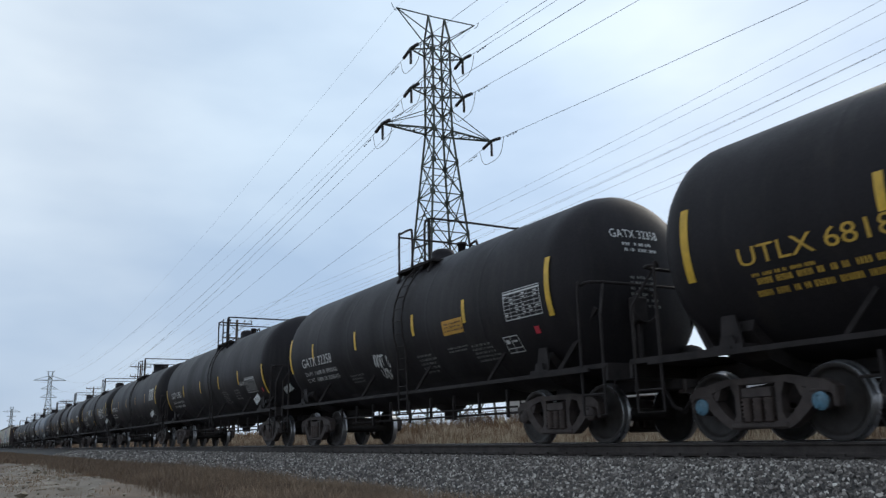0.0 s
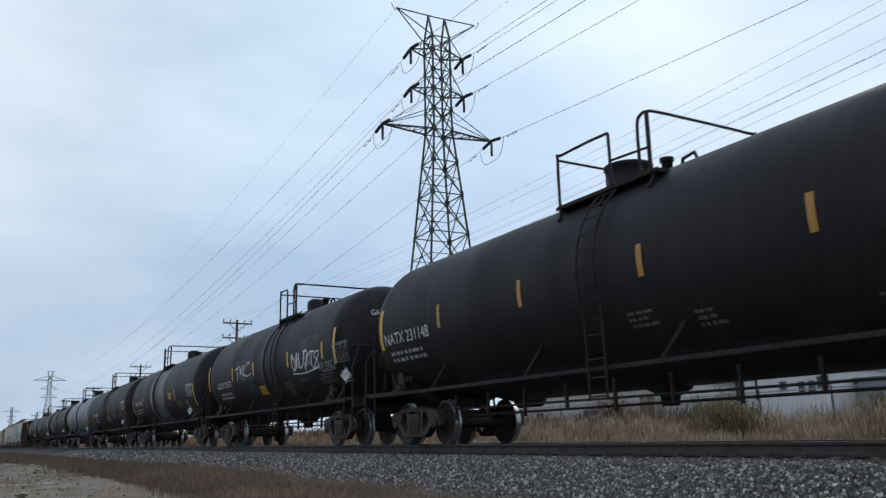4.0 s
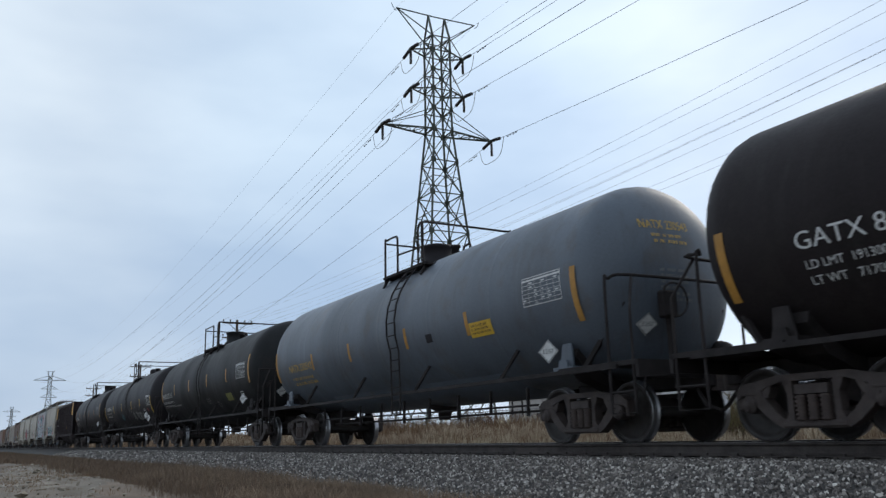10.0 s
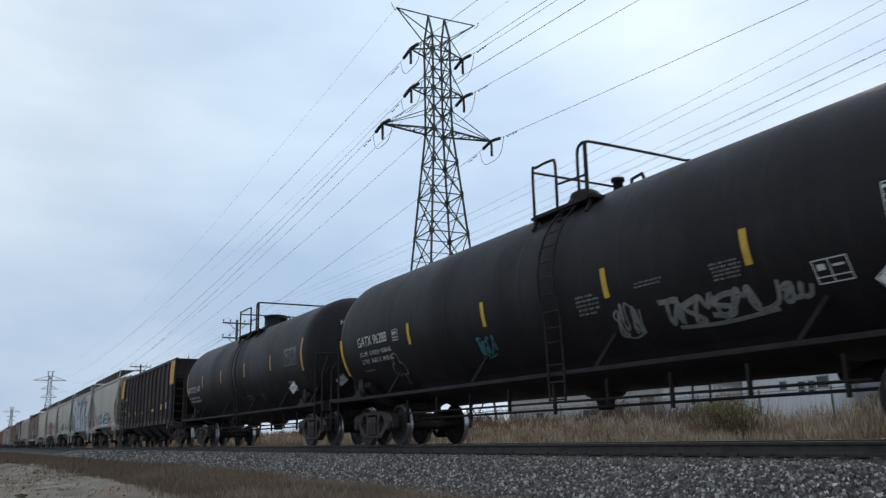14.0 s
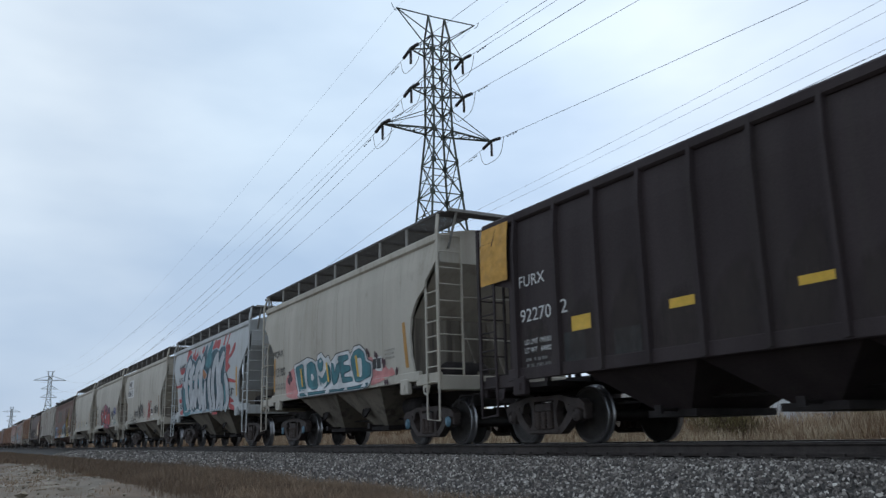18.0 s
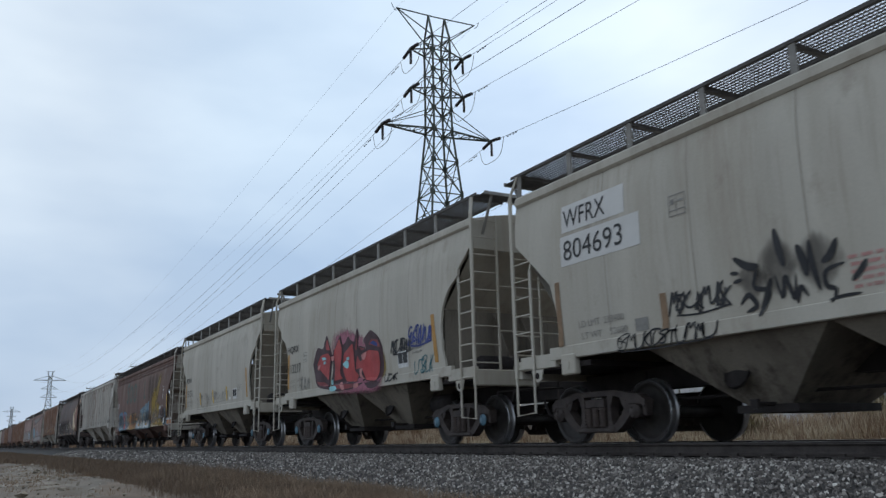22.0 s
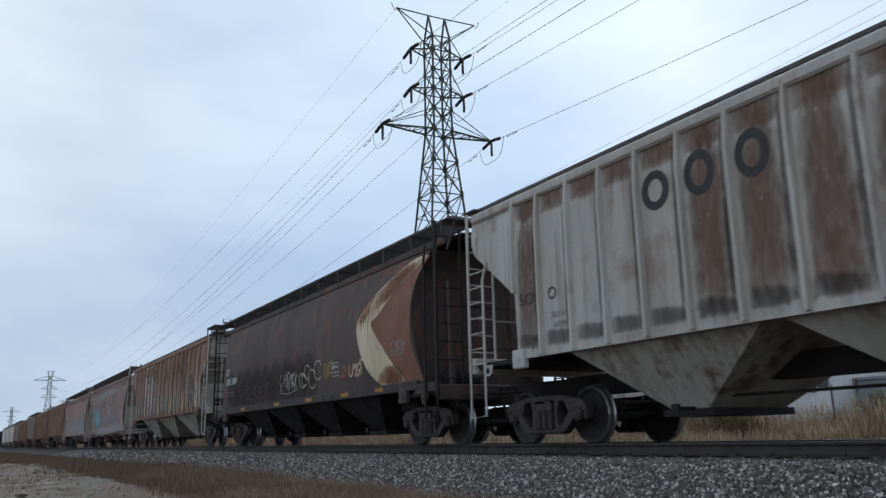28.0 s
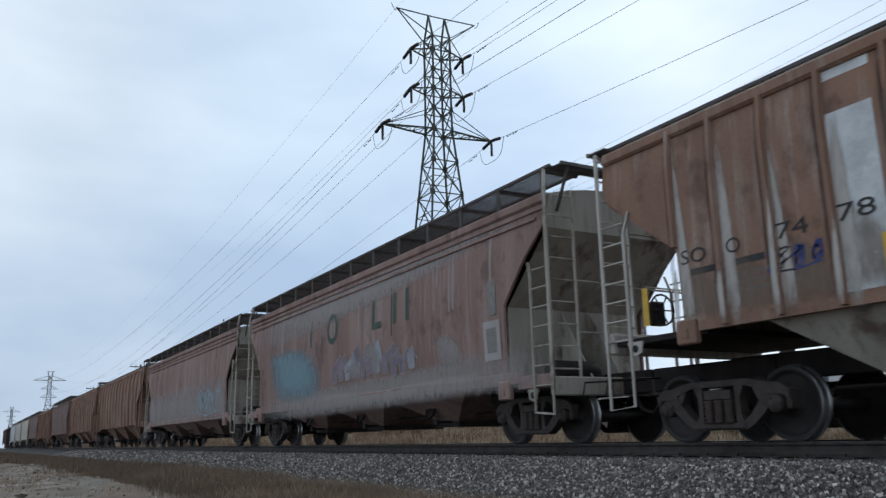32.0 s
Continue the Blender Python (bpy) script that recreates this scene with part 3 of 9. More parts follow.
def build_power_line():
    tw, ends, tips = lattice_tower("lattice_tower", TOWER, "tall grey-green steel lattice power pylon beyond the track")
    ft, fends, ftips = lattice_tower("lattice_tower", FAR_TOWER, "distant grey steel lattice power pylon on the horizon", False, FAR_ARMS, 2.0, 1.2)
    third = pose(-765, 22, -0.7, 0, 0, 4)
    lattice_tower("lattice_tower", third, "very distant steel lattice power pylon on the horizon", False, FAR_ARMS, 2.6, 1.2)
    behind = pose(290, 16, -0.7)
    lab = "thin sagging high-voltage conductor between the pylons"
    for i, (e, fe) in enumerate(zip(ends, fends)):
        hang = e + Vector((0, 0, -1.25))
        string_of_discs(e + Vector((0, 0, -0.1)), hang, tw, r=0.12)
        for s in (-1, 1):
            # paired strain strings lead along the line, with a jumper loop below
            tip = e + Vector((s * 1.35, 0, -0.2))
            string_of_discs(e + Vector((s * 0.22, 0, 0)), tip, tw, "strain_insulator", 12, 0.135)
            for far in (1.3, 2.1):
                d = Build()
                p = tip + Vector((s * far, 0, -0.10 * far - 0.10))
                d.tube([p + Vector((-0.2, 0, 0)), p + Vector((0.2, 0, 0))], 0.016, 5)
                for q in (-1, 1):
                    d.tube([p + Vector((q * 0.13, 0, 0)), p + Vector((q * 0.25, 0, 0))], 0.05, 6)
                part("vibration_damper", d, M_PORC, tw)
            start = TOWER @ tip
            if s < 0:
                wire("conductor", start, FAR_TOWER @ (fe + Vector((1.9, 0, -0.2))), 9.0, 0.015, "high-voltage conductors", lab, steps=40)
            else:
                wire("conductor", start, behind @ (e + Vector((-1.9, 0, 0))), 7.5, 0.016, "high-voltage conductors", lab, steps=40)
        loop = Build()
        pts = []
        for k in range(13):
            f = k / 12
            pts.append(e + Vector((-1.9 + 3.8 * f, 0, -0.25 - 1.45 * (1 - (2 * f - 1) ** 4) ** 0.8)))
        loop.tube(pts, 0.022, 5)
        part("jumper_wire", loop, M_WIRE, tw)
    for tp, fp in zip(tips, ftips):
        wire("ground_wire", TOWER @ tp, FAR_TOWER @ fp, 7.0, 0.007, "overhead ground wires", "very thin overhead ground wire between the pylons", steps=40)
        wire("ground_wire", TOWER @ tp, behind @ tp, 6.0, 0.006, "overhead ground wires", "very thin overhead ground wire between the pylons", steps=40)


def wooden_pole(m, height=12.2, arms=((0.35, 2.9), (1.75, 2.9)), label="grey wooden utility pole with two braced crossarms"):
    p = thing("utility_pole", label, "utility pole", "poles along the track", m=m)
    b = Build()
    b.lathe([(0.0, 0), (0.17, 0), (0.15, height * 0.5), (0.115, height), (0.0, height + 0.03)], Matrix.Identity(4), 12)
    part("shaft", b, M_WOODPOLE, p)
    pins = []
    for drop, w in arms:
        z = height - drop
        a = Build()
        a.box((0.14, 0, z), (0.1, w, 0.13), chamfer=0.01)
        part("crossarm", a, M_WOODPOLE, p)
        br = Build()
        for s in (-1, 1):
            br.bar((0.17, s * w * 0.3, z - 0.05), (0.17, s * 0.05, z - 0.75), 0.05)
        part("brace", br, M_WOODPOLE, p)
        for f in (-0.47, -0.24, 0.24, 0.47):
            q = Build()
            q.lathe([(0.015, 0), (0.02, 0.1), (0.06, 0.12), (0.075, 0.17), (0.05, 0.26), (0.0, 0.29)], Matrix.Translation((0.14, f * w, z + 0.06)), 8)
            part("pin_insulator", q, M_PORC, p)
            pins.append(Vector((0.14, f * w, z + 0.3)))
    return pins


def build_poles():
    spots = [(-13.0 + 6, 12.0), (-77.0, 12.0), (-126.0, 11.8), (-177.0, 11.8), (-228.0, 11.8), (-280.0, 11.8), (-332.0, 11.8)]
    pins = []
    for i, (x, y) in enumerate(spots):
        m = pose(x, y, -0.65, 0, 0, (0, 3, -2, 2, -3, 1, 0)[i])
        pins.append([m @ q for q in wooden_pole(m)])
    for a, b in zip(pins, pins[1:]):
        for p, q in zip(a, b):
            wire("line_wire", p, q, 0.9, 0.005, "wires on the utility poles", "thin dark wire strung between utility poles", steps=14)


# ---- plants, rubble, fence and sheds ----
M_STRAW = island_mat("dry_grass_blades", [(0.165, 0.110, 0.068), (0.28, 0.198, 0.130), (0.35, 0.255, 0.172), (0.21, 0.138, 0.088), (0.42, 0.325, 0.225)], 0.9)
M_RUSSET = island_mat("russet_grass_blades", [(0.12, 0.070, 0.036), (0.20, 0.120, 0.062), (0.16, 0.092, 0.048), (0.25, 0.165, 0.088)], 0.9)
M_THATCH = island_mat("matted_brown_blades", [(0.090, 0.062, 0.041), (0.155, 0.108, 0.072), (0.120, 0.082, 0.056), (0.21, 0.155, 0.105), (0.17, 0.105, 0.062)], 0.9)
M_PLUME = island_mat("pale_seed_heads", [(0.42, 0.34, 0.23), (0.55, 0.46, 0.33), (0.34, 0.27, 0.18)], 0.95)
M_OLIVE = island_mat("olive_leaves", [(0.12, 0.11, 0.040), (0.19, 0.16, 0.065), (0.24, 0.19, 0.09), (0.09, 0.08, 0.035)], 0.85)
M_TWIG = island_mat("brown_twigs", [(0.07, 0.048, 0.036), (0.12, 0.08, 0.06), (0.16, 0.11, 0.08)], 0.9)
M_RUBBLE = island_mat("pale_rubble", [(0.15, 0.125, 0.095), (0.25, 0.215, 0.165), (0.40, 0.36, 0.30)], 0.95)


class Blades:
    """Many thin blades in one mesh, laid out with numpy."""

    def __init__(self, seed):
        self.rng = np.random.default_rng(seed)
        self.v, self.f, self.n = [], [], 0

    def blades(self, x, y, z, height, width, lean):
        """Bent two-piece blades; all arguments are arrays of one length."""
        k = len(x)
        a = self.rng.uniform(0, 2 * np.pi, k)
        b = self.rng.uniform(0, 2 * np.pi, k)
        dx, dy = np.cos(a) * width / 2, np.sin(a) * width / 2
        lx, ly = np.cos(b) * lean, np.sin(b) * lean
        p = np.empty((k, 5, 3))
        p[:, 0] = np.stack([x - dx, y - dy, z], 1)
        p[:, 1] = np.stack([x + dx, y + dy, z], 1)
        p[:, 2] = np.stack([x + lx * 0.35 - dx * 0.8, y + ly * 0.35 - dy * 0.8, z + height * 0.6], 1)
        p[:, 3] = np.stack([x + lx * 0.35 + dx * 0.8, y + ly * 0.35 + dy * 0.8, z + height * 0.6], 1)
        p[:, 4] = np.stack([x + lx, y + ly, z + height], 1)
        o = self.n + 5 * np.arange(k)[:, None]
        self.v.append(p.reshape(-1, 3))
        t = np.concatenate([o + [0, 1, 3], o + [0, 3, 2], o + [2, 3, 4]], 0)
        self.f.append(t)
        self.n += 5 * k

    def done(self, name, m):
        me = bpy.data.meshes.new(name)
        me.from_pydata(np.concatenate(self.v).tolist(), [], np.concatenate(self.f).tolist())
        me.materials.append(m)
        return me


def soil(x, y):
    return np.array([ground_height(a, b) for a, b in zip(x, y)])


def tufts(name, label, m, seed, x0, x1, y0, y1, count, per, height, width, spread, lean):
    """Grass in tufts over a stretch of ground, thicker and thinner by patches."""
    g = Blades(seed)
    r = g.rng
    xs, ys = r.uniform(x0, x1, count * 2), r.uniform(y0, y1, count * 2)
    keep = np.array([noise.noise((a * 0.35, b * 0.5, seed * 1.7)) + r.uniform(-0.35, 0.5) > 0 for a, b in zip(xs, ys)])
    xs, ys = xs[keep][:count], ys[keep][:count]
    tall = r.uniform(0.65, 1.0, len(xs)) * height * (1 + 0.3 * np.array([noise.noise((a * 0.25, b * 0.3, 5.0 + seed)) for a, b in zip(xs, ys)]))
    k = len(xs)
    x = np.repeat(xs, per) + r.normal(0, spread, k * per)
    y = np.repeat(ys, per) + r.normal(0, spread, k * per)
    h = np.repeat(tall, per) * r.uniform(0.55, 1.1, k * per)
    g.blades(x, y, np.repeat(soil(xs, ys), per) - 0.02, h, width * r.uniform(0.6, 1.3, k * per), h * r.uniform(0.05, lean, k * per))
    tagged(new(name, g.done(name, m)), label, "grass", kind="stuff")
    return xs, ys, tall


def seed_heads(name, label, seed, xs, ys, tall, share, size):
    """Feathery pale heads on some of the stalks."""
    g = Blades(seed)
    r = g.rng
    pick = r.random(len(xs)) < share
    xs, ys, tall = xs[pick], ys[pick], tall[pick]
    per = 9
    k = len(xs)
    z = np.repeat(soil(xs, ys) + tall * r.uniform(0.55, 0.95, k), per)
    g.blades(np.repeat(xs, per) + r.normal(0, 0.07, k * per), np.repeat(ys, per) + r.normal(0, 0.07, k * per), z + r.uniform(-0.12, 0.08, k * per), size * r.uniform(0.6, 1.4, k * per), np.full(k * per, 0.016), size * r.uniform(0.1, 0.7, k * per))
    tagged(new(name, g.done(name, M_PLUME)), label, "grass", kind="stuff")


def build_field():
    lab = "tall dry straw-coloured grass beyond the track"
    rus = "tall russet-brown grass behind the straw-coloured grass"
    for seed, x0, x1, y0, y1, n, per, h, w in ((1, -26, -1, 4.3, 7.0, 2300, 12, 0.85, 0.011), (2, -34, -1, 7.0, 10.0, 2300, 12, 1.22, 0.014), (5, -40, -1, 10.0, 14.5, 2300, 11, 1.45, 0.020),
                                               (3, -62, -26, 4.6, 9.0, 2300, 11, 1.15, 0.026), (6, -75, -30, 9.0, 15.5, 2000, 10, 1.6, 0.035), (4, -150, -62, 5.0, 15.0, 2000, 9, 1.5, 0.07)):
        red = seed in (5, 6)
        xs, ys, tall = tufts("tall_grass", rus if red else lab, M_RUSSET if red else M_STRAW, seed, x0, x1, y0, y1, n, per, h, w, 0.10 if x0 > -40 else 0.2, 0.45)
        seed_heads("grass_heads", "pale feathery seed heads on the dry grass", seed + 20, xs, ys, tall, 0.2 if red else 0.45, 0.16)
    tufts("tall_grass", rus, M_RUSSET, 7, -40, -1, 4.8, 9.5, 1500, 12, 1.05, 0.012, 0.12, 0.5)
    tufts("tall_grass", rus, M_RUSSET, 8, -75, -36, 5.2, 10.5, 1200, 10, 1.25, 0.03, 0.2, 0.5)
    tufts("low_grass", "short dry grass along the far edge of the ballast", M_STRAW, 9, -50, -1, 3.5, 5.2, 1500, 10, 0.35, 0.012, 0.09, 0.6)
    mat_lab, rag_lab = "matted brown grass between the dirt and the track", "ragged dry grass at the foot of the ballast"
    tufts("low_grass", mat_lab, M_THATCH, 11, -75, -22, -6.6, -3.6, 3000, 12, 0.22, 0.022, 0.14, 0.9)
    tufts("low_grass", mat_lab, M_THATCH, 12, -160, -48, -11.0, -3.6, 3000, 9, 0.28, 0.05, 0.3, 0.9)
    tufts("low_grass", rag_lab, M_STRAW, 13, -24, -6, -6.3, -3.9, 900, 18, 0.26, 0.007, 0.13, 1.0)
    tufts("low_grass", rag_lab, M_THATCH, 14, -25, -6, -6.7, -4.0, 1700, 18, 0.22, 0.007, 0.14, 1.0)
    tufts("low_grass", "thin dry grass on the pale dirt", M_RUSSET, 15, -40, -10, -10.5, -6.5, 500, 12, 0.10, 0.008, 0.14, 1.3)
    weeds = "clump of soft brown weeds at the edge of the dirt"
    tufts("weeds", weeds, M_THATCH, 16, -27, -14.5, -6.3, -4.3, 300, 46, 0.42, 0.006, 0.20, 0.8)
    tufts("weeds", weeds, M_STRAW, 17, -24, -12.5, -6.0, -4.2, 110, 36, 0.36, 0.005, 0.18, 0.8)
    tufts("weeds", weeds, M_THATCH, 18, -60, -26, -7.0, -4.2, 500, 24, 0.34, 0.014, 0.25, 0.9)
    # leafless brush and hedges in the distance
    brush = Blades(41)
    r = brush.rng
    for x0, x1, y0, y1, n, h, w in ((-62, -24, 17, 20.5, 9500, 3.2, 0.03), (-130, -36, 18, 24, 9000, 2.6, 0.04), (-320, -120, 18, 34, 9000, 3.2, 0.12), (-800, -300, 20, 60, 7000, 4.5, 0.4)):
        xs, ys = r.uniform(x0, x1, n), r.uniform(y0, y1, n)
        tall = h * np.array([0.75 + 0.45 * noise.noise((a * 6.0 / h * 0.05, b * 0.1, 3.0)) for a, b in zip(xs, ys)]) * r.uniform(0.5, 1.0, n)
        brush.blades(xs, ys, np.full(n, -0.75), tall, w * r.uniform(0.5, 1.6, n), tall * r.uniform(0.05, 0.5, n))
    tagged(new("brush", brush.done("brush", M_TWIG)), "leafless brown brush and hedges along the field", "brush", kind="stuff")


def shrub(x, y, h, r, leaf, seed, label):
    """A shrub of forked twigs with many small leaves."""
    sh = thing("shrub", label, "shrub", m=pose(x, y, ground_height(x, y)))
    rng = random.Random(seed)
    tw = Build()
    tips = []
    for i in range(26):
        a, k = rng.uniform(0, 6.28), rng.uniform(0.2, 1.0)
        p = Vector((0.1 * math.cos(a), 0.1 * math.sin(a), 0))
        mid = Vector((r * k * 0.45 * math.cos(a), r * k * 0.45 * math.sin(a), h * rng.uniform(0.35, 0.6)))
        tip = Vector((r * k * math.cos(a + 0.3), r * k * math.sin(a + 0.3), h * rng.uniform(0.65, 1.0) * (1.1 - 0.35 * k)))
        tw.tube([p, mid, tip], 0.011, 4)
        for _ in range(3):
            q = mid.lerp(tip, rng.uniform(0.2, 0.9))
            e = q + Vector((rng.uniform(-0.25, 0.25), rng.uniform(-0.25, 0.25), rng.uniform(0.1, 0.35)))
            tw.tube([q, e], 0.007, 3)
            tips += [q, e]
        tips += [mid, tip]
    tagged(part("branchwork", tw, M_TWIG, sh), kind="stuff")
    g = Blades(seed)
    n = 14
    pts = np.repeat(np.array([t[:] for t in tips]), n, 0) + g.rng.normal(0, 0.09, (len(tips) * n, 3))
    g.blades(pts[:, 0], pts[:, 1], pts[:, 2], g.rng.uniform(0.03, 0.07, len(pts)), np.full(len(pts), 0.022), g.rng.uniform(0.02, 0.06, len(pts)))
    tagged(part("foliage", g.done("foliage", leaf), None, sh), kind="stuff")


def build_shrubs():
    for x, y, h, r, leaf, seed in ((-16.4, 8.8, 1.75, 1.0, M_OLIVE, 1), (-15.2, 8.2, 1.5, 0.8, M_OLIVE, 2), (-17.6, 9.8, 1.5, 0.8, M_OLIVE, 3), (-12.0, 9.4, 1.5, 0.8, M_OLIVE, 4)):
        shrub(x, y, h, r, leaf, seed, "olive-green shrub among the tall dry grass")
    for x, y, h, r, seed in ((-22.8, 10.5, 1.9, 1.0, 5), (-24.3, 11.2, 1.8, 1.1, 6), (-12.4, 11.5, 1.6, 1.0, 7), (-34.0, 11.5, 1.9, 1.2, 8), (-45.0, 12.0, 2.0, 1.4, 9), (-10.5, 12.5, 1.7, 1.1, 10)):
        shrub(x, y, h, r, M_TWIG, seed, "leafless red-brown shrub among the dry grass")


def build_rubble():
    rng = np.random.default_rng(21)
    b = Build()
    for _ in range(900):
        x, y = rng.uniform(-46, -12), rng.uniform(-10.5, -5.4)
        s = rng.uniform(0.015, 0.06) * (1.0 if rng.random() < 0.9 else 2.2)
        pts = [Vector(rng.normal(0, 1, 3)).normalized() * s * rng.uniform(0.7, 1.2) for _ in range(7)]
        bm = bmesh.new()
        for p in pts:
            bm.verts.new((p.x, p.y, p.z * 0.6))
        bmesh.ops.convex_hull(bm, input=bm.verts)
        bm.verts.index_update()
        z = ground_height(x, y) + s * 0.2
        b.add([(v.co.x + x, v.co.y + y, v.co.z + z) for v in bm.verts if v.link_faces], [])
        used = [v for v in bm.verts if v.link_faces]
        idx = {v: i for i, v in enumerate(used)}
        o = len(b.v) - len(used)
        for f in bm.faces:
            b.f.append(tuple(o + idx[v] for v in f.verts))
            b.m.append(0)
            b.s.append(False)
        bm.free()
    tagged(new("rubble", b.mesh("rubble", M_RUBBLE)), "pale stones and rubble scattered on the dirt", "rubble", kind="stuff")


M_GALV = mat("galvanised_fence", (0.24, 0.25, 0.26), 0.55, metal=0.4, vary=0.2, scale=5, bump=0.05)
M_SHED = mat("white_shed_cladding", (0.56, 0.56, 0.56), 0.6, vary=0.08, scale=1.5, bump=0.1, stretch=(1, 1, 0.2))
M_BEIGE = mat("beige_shed_cladding", (0.42, 0.40, 0.37), 0.7, vary=0.1, scale=1.5, bump=0.1, stretch=(1, 1, 0.2))
M_GREYSHED = mat("grey_shed_cladding", (0.24, 0.25, 0.27), 0.7, vary=0.12, scale=1.5, bump=0.1, stretch=(1, 1, 0.2))
M_DARKGLASS = mat("dark_window_glass", (0.03, 0.035, 0.04), 0.15, vary=0.1, bump=0)
M_BROWNDOOR = mat("brown_door", (0.13, 0.09, 0.07), 0.7, vary=0.15, bump=0.1)


def build_fence():
    """Chain-link fence with posts, rails and a mesh of crossing wires."""
    f = thing("chain_link_fence", "grey chain-link fence behind the tall grass", "fence", m=pose(-75, 16.0, -0.45))
    for k in range(24):
        b = Build()
        b.lathe([(0, 0), (0.035, 0), (0.035, 2.0), (0.05, 2.02), (0.03, 2.08), (0, 2.09)], Matrix.Translation((3.0 * k, 0, 0)), 8)
        part("post", b, M_GALV, f)
    for z in (1.98, 0.12):
        b = Build()
        b.tube([(0, 0, z), (69, 0, z)], 0.02, 6)
        part("rail", b, M_GALV, f)
    w = Build()
    for k in range(230):
        x = 69 * k / 230
        w.add([(x, -0.004, 0.1), (x + 0.006, -0.004, 0.1), (x + 0.306, -0.004, 1.98), (x + 0.3, -0.004, 1.98)], [(0, 1, 2, 3)])
        w.add([(x + 0.3, 0.004, 0.1), (x + 0.306, 0.004, 0.1), (x + 0.006, 0.004, 1.98), (x, 0.004, 1.98)], [(0, 1, 2, 3)])
    tagged(part("wire_mesh", w, M_GALV, f), kind="stuff")


def shed(x0, x1, y, depth, h, m, label, windows=(), door=None):
    z0 = -0.5
    s = thing("industrial_shed", label, "building", m=pose(x0, y, z0))
    w = x1 - x0
    b = Build()
    b.box((w / 2, depth / 2, h / 2), (w, depth, h))
    wall = part("wall", b, m, s)
    k = int(w / 1.2)
    for i in range(k + 1):
        rb = Build()
        rb.box((w * i / k, -0.02, h / 2), (0.06, 0.05, h - 0.1))
        part("cladding_rib", rb, m, wall)
    r = Build()
    r.prism([(-0.25, h), (depth + 0.25, h), (depth + 0.25, h + 0.18), (depth / 2, h + 0.55), (-0.25, h + 0.18)], "x", -0.25, w + 0.25)
    part("roof", r, M_GREYSHED, s)
    for a, z, ww, hh in windows:
        fr = Build()
        fr.box((a, -0.05, z), (ww + 0.16, 0.10, hh + 0.16))
        fo = part("window", fr, M_GREYSHED, s)
        g = Build()
        g.box((a, -0.108, z), (ww, 0.02, hh))
        part("pane", g, M_DARKGLASS, fo)
    if door:
        d = Build()
        d.box((door[0], -0.06, door[1] / 2), (door[2], 0.08, door[1]))
        part("door", d, M_BROWNDOOR, s)


def build_sheds():
    shed(-80, -56.2, 45, 14, 4.7, M_BEIGE, "long beige industrial shed behind the fence", [(6, 2.6, 1.2, 0.9), (14, 2.6, 1.2, 0.9)], (22.6, 4.1, 1.8))
    shed(-54.4, -49.2, 44, 10, 4.6, M_SHED, "small white metal shed behind the fence", [], None)
    shed(-48.0, -39.9, 47, 12, 5.1, M_SHED, "white metal shed with small dark windows", [(4.0, 4.1, 0.5, 0.6), (5.7, 3.9, 0.45, 0.8), (6.6, 3.9, 0.45, 0.8), (7.6, 4.2, 0.9, 0.8)], None)
    shed(-39.6, -18.0, 50, 12, 4.3, M_GREYSHED, "low grey industrial shed behind the fence", [(4, 3.0, 1.6, 0.8), (9, 3.0, 1.6, 0.8), (14, 3.0, 1.6, 0.8)], None)


build_ground()
build_bed()
build_track()
build_power_line()
build_poles()
build_field()
build_shrubs()
build_rubble()
build_fence()
build_sheds()


# ---- running gear, shared by all cars ----
WHEEL_R = 0.457


def side_frame_mesh():
    """Cast side frame: arched top chord, sagging bottom chord, columns and open tear-drop windows."""
    b = Build()
    t0, t1 = -0.085, 0.085
    b.prism([(-1.08, 0.50), (-1.10, 0.62), (-0.98, 0.69), (-0.46, 0.79), (0.46, 0.79), (0.98, 0.69), (1.10, 0.62), (1.08, 0.50), (0.98, 0.58), (0.78, 0.60), (0.60, 0.66), (0.42, 0.71), (-0.42, 0.71), (-0.60, 0.66), (-0.78, 0.60), (-0.98, 0.58)], "y", t0, t1)
    for s in (-1, 1):
        b.prism([(s * 0.86, 0.62), (s * 0.72, 0.60), (s * 0.62, 0.47), (s * 0.50, 0.34), (s * 0.40, 0.265), (s * 0.24, 0.245), (s * 0.24, 0.155), (s * 0.44, 0.16), (s * 0.58, 0.24), (s * 0.72, 0.36), (s * 0.82, 0.46)], "y", t0, t1)
        b.prism([(s * 0.70, 0.60), (s * 0.68, 0.535), (s * 0.63, 0.52), (s * 0.56, 0.66), (s * 0.62, 0.67)], "y", t0 * 0.9, t1 * 0.9)
        b.prism([(s * 0.889 + 0.20 * math.cos(a), 0.55 + 0.17 * math.sin(a)) for a in np.linspace(0.1, math.pi - 0.1, 9)], "y", t0 * 1.05, t1 * 1.05)
        b.prism([(s * 0.27, 0.22), (s * 0.40, 0.25), (s * 0.35, 0.34), (s * 0.345, 0.56), (s * 0.42, 0.72), (s * 0.27, 0.72)], "y", t0 * 0.9, t1 * 0.9)
        b.box((s * 1.06, 0, 0.50), (0.07, 0.15, 0.24), chamfer=0.02)
        b.box((s * 0.73, 0, 0.50), (0.06, 0.15, 0.20), chamfer=0.02)
        b.box((s * 0.889, 0, 0.585), (0.30, 0.19, 0.06), chamfer=0.02)
    b.box((0, 0, 0.20), (0.86, 0.22, 0.085), chamfer=0.025)
    return b.mesh("side_frame", M_TRUCK)


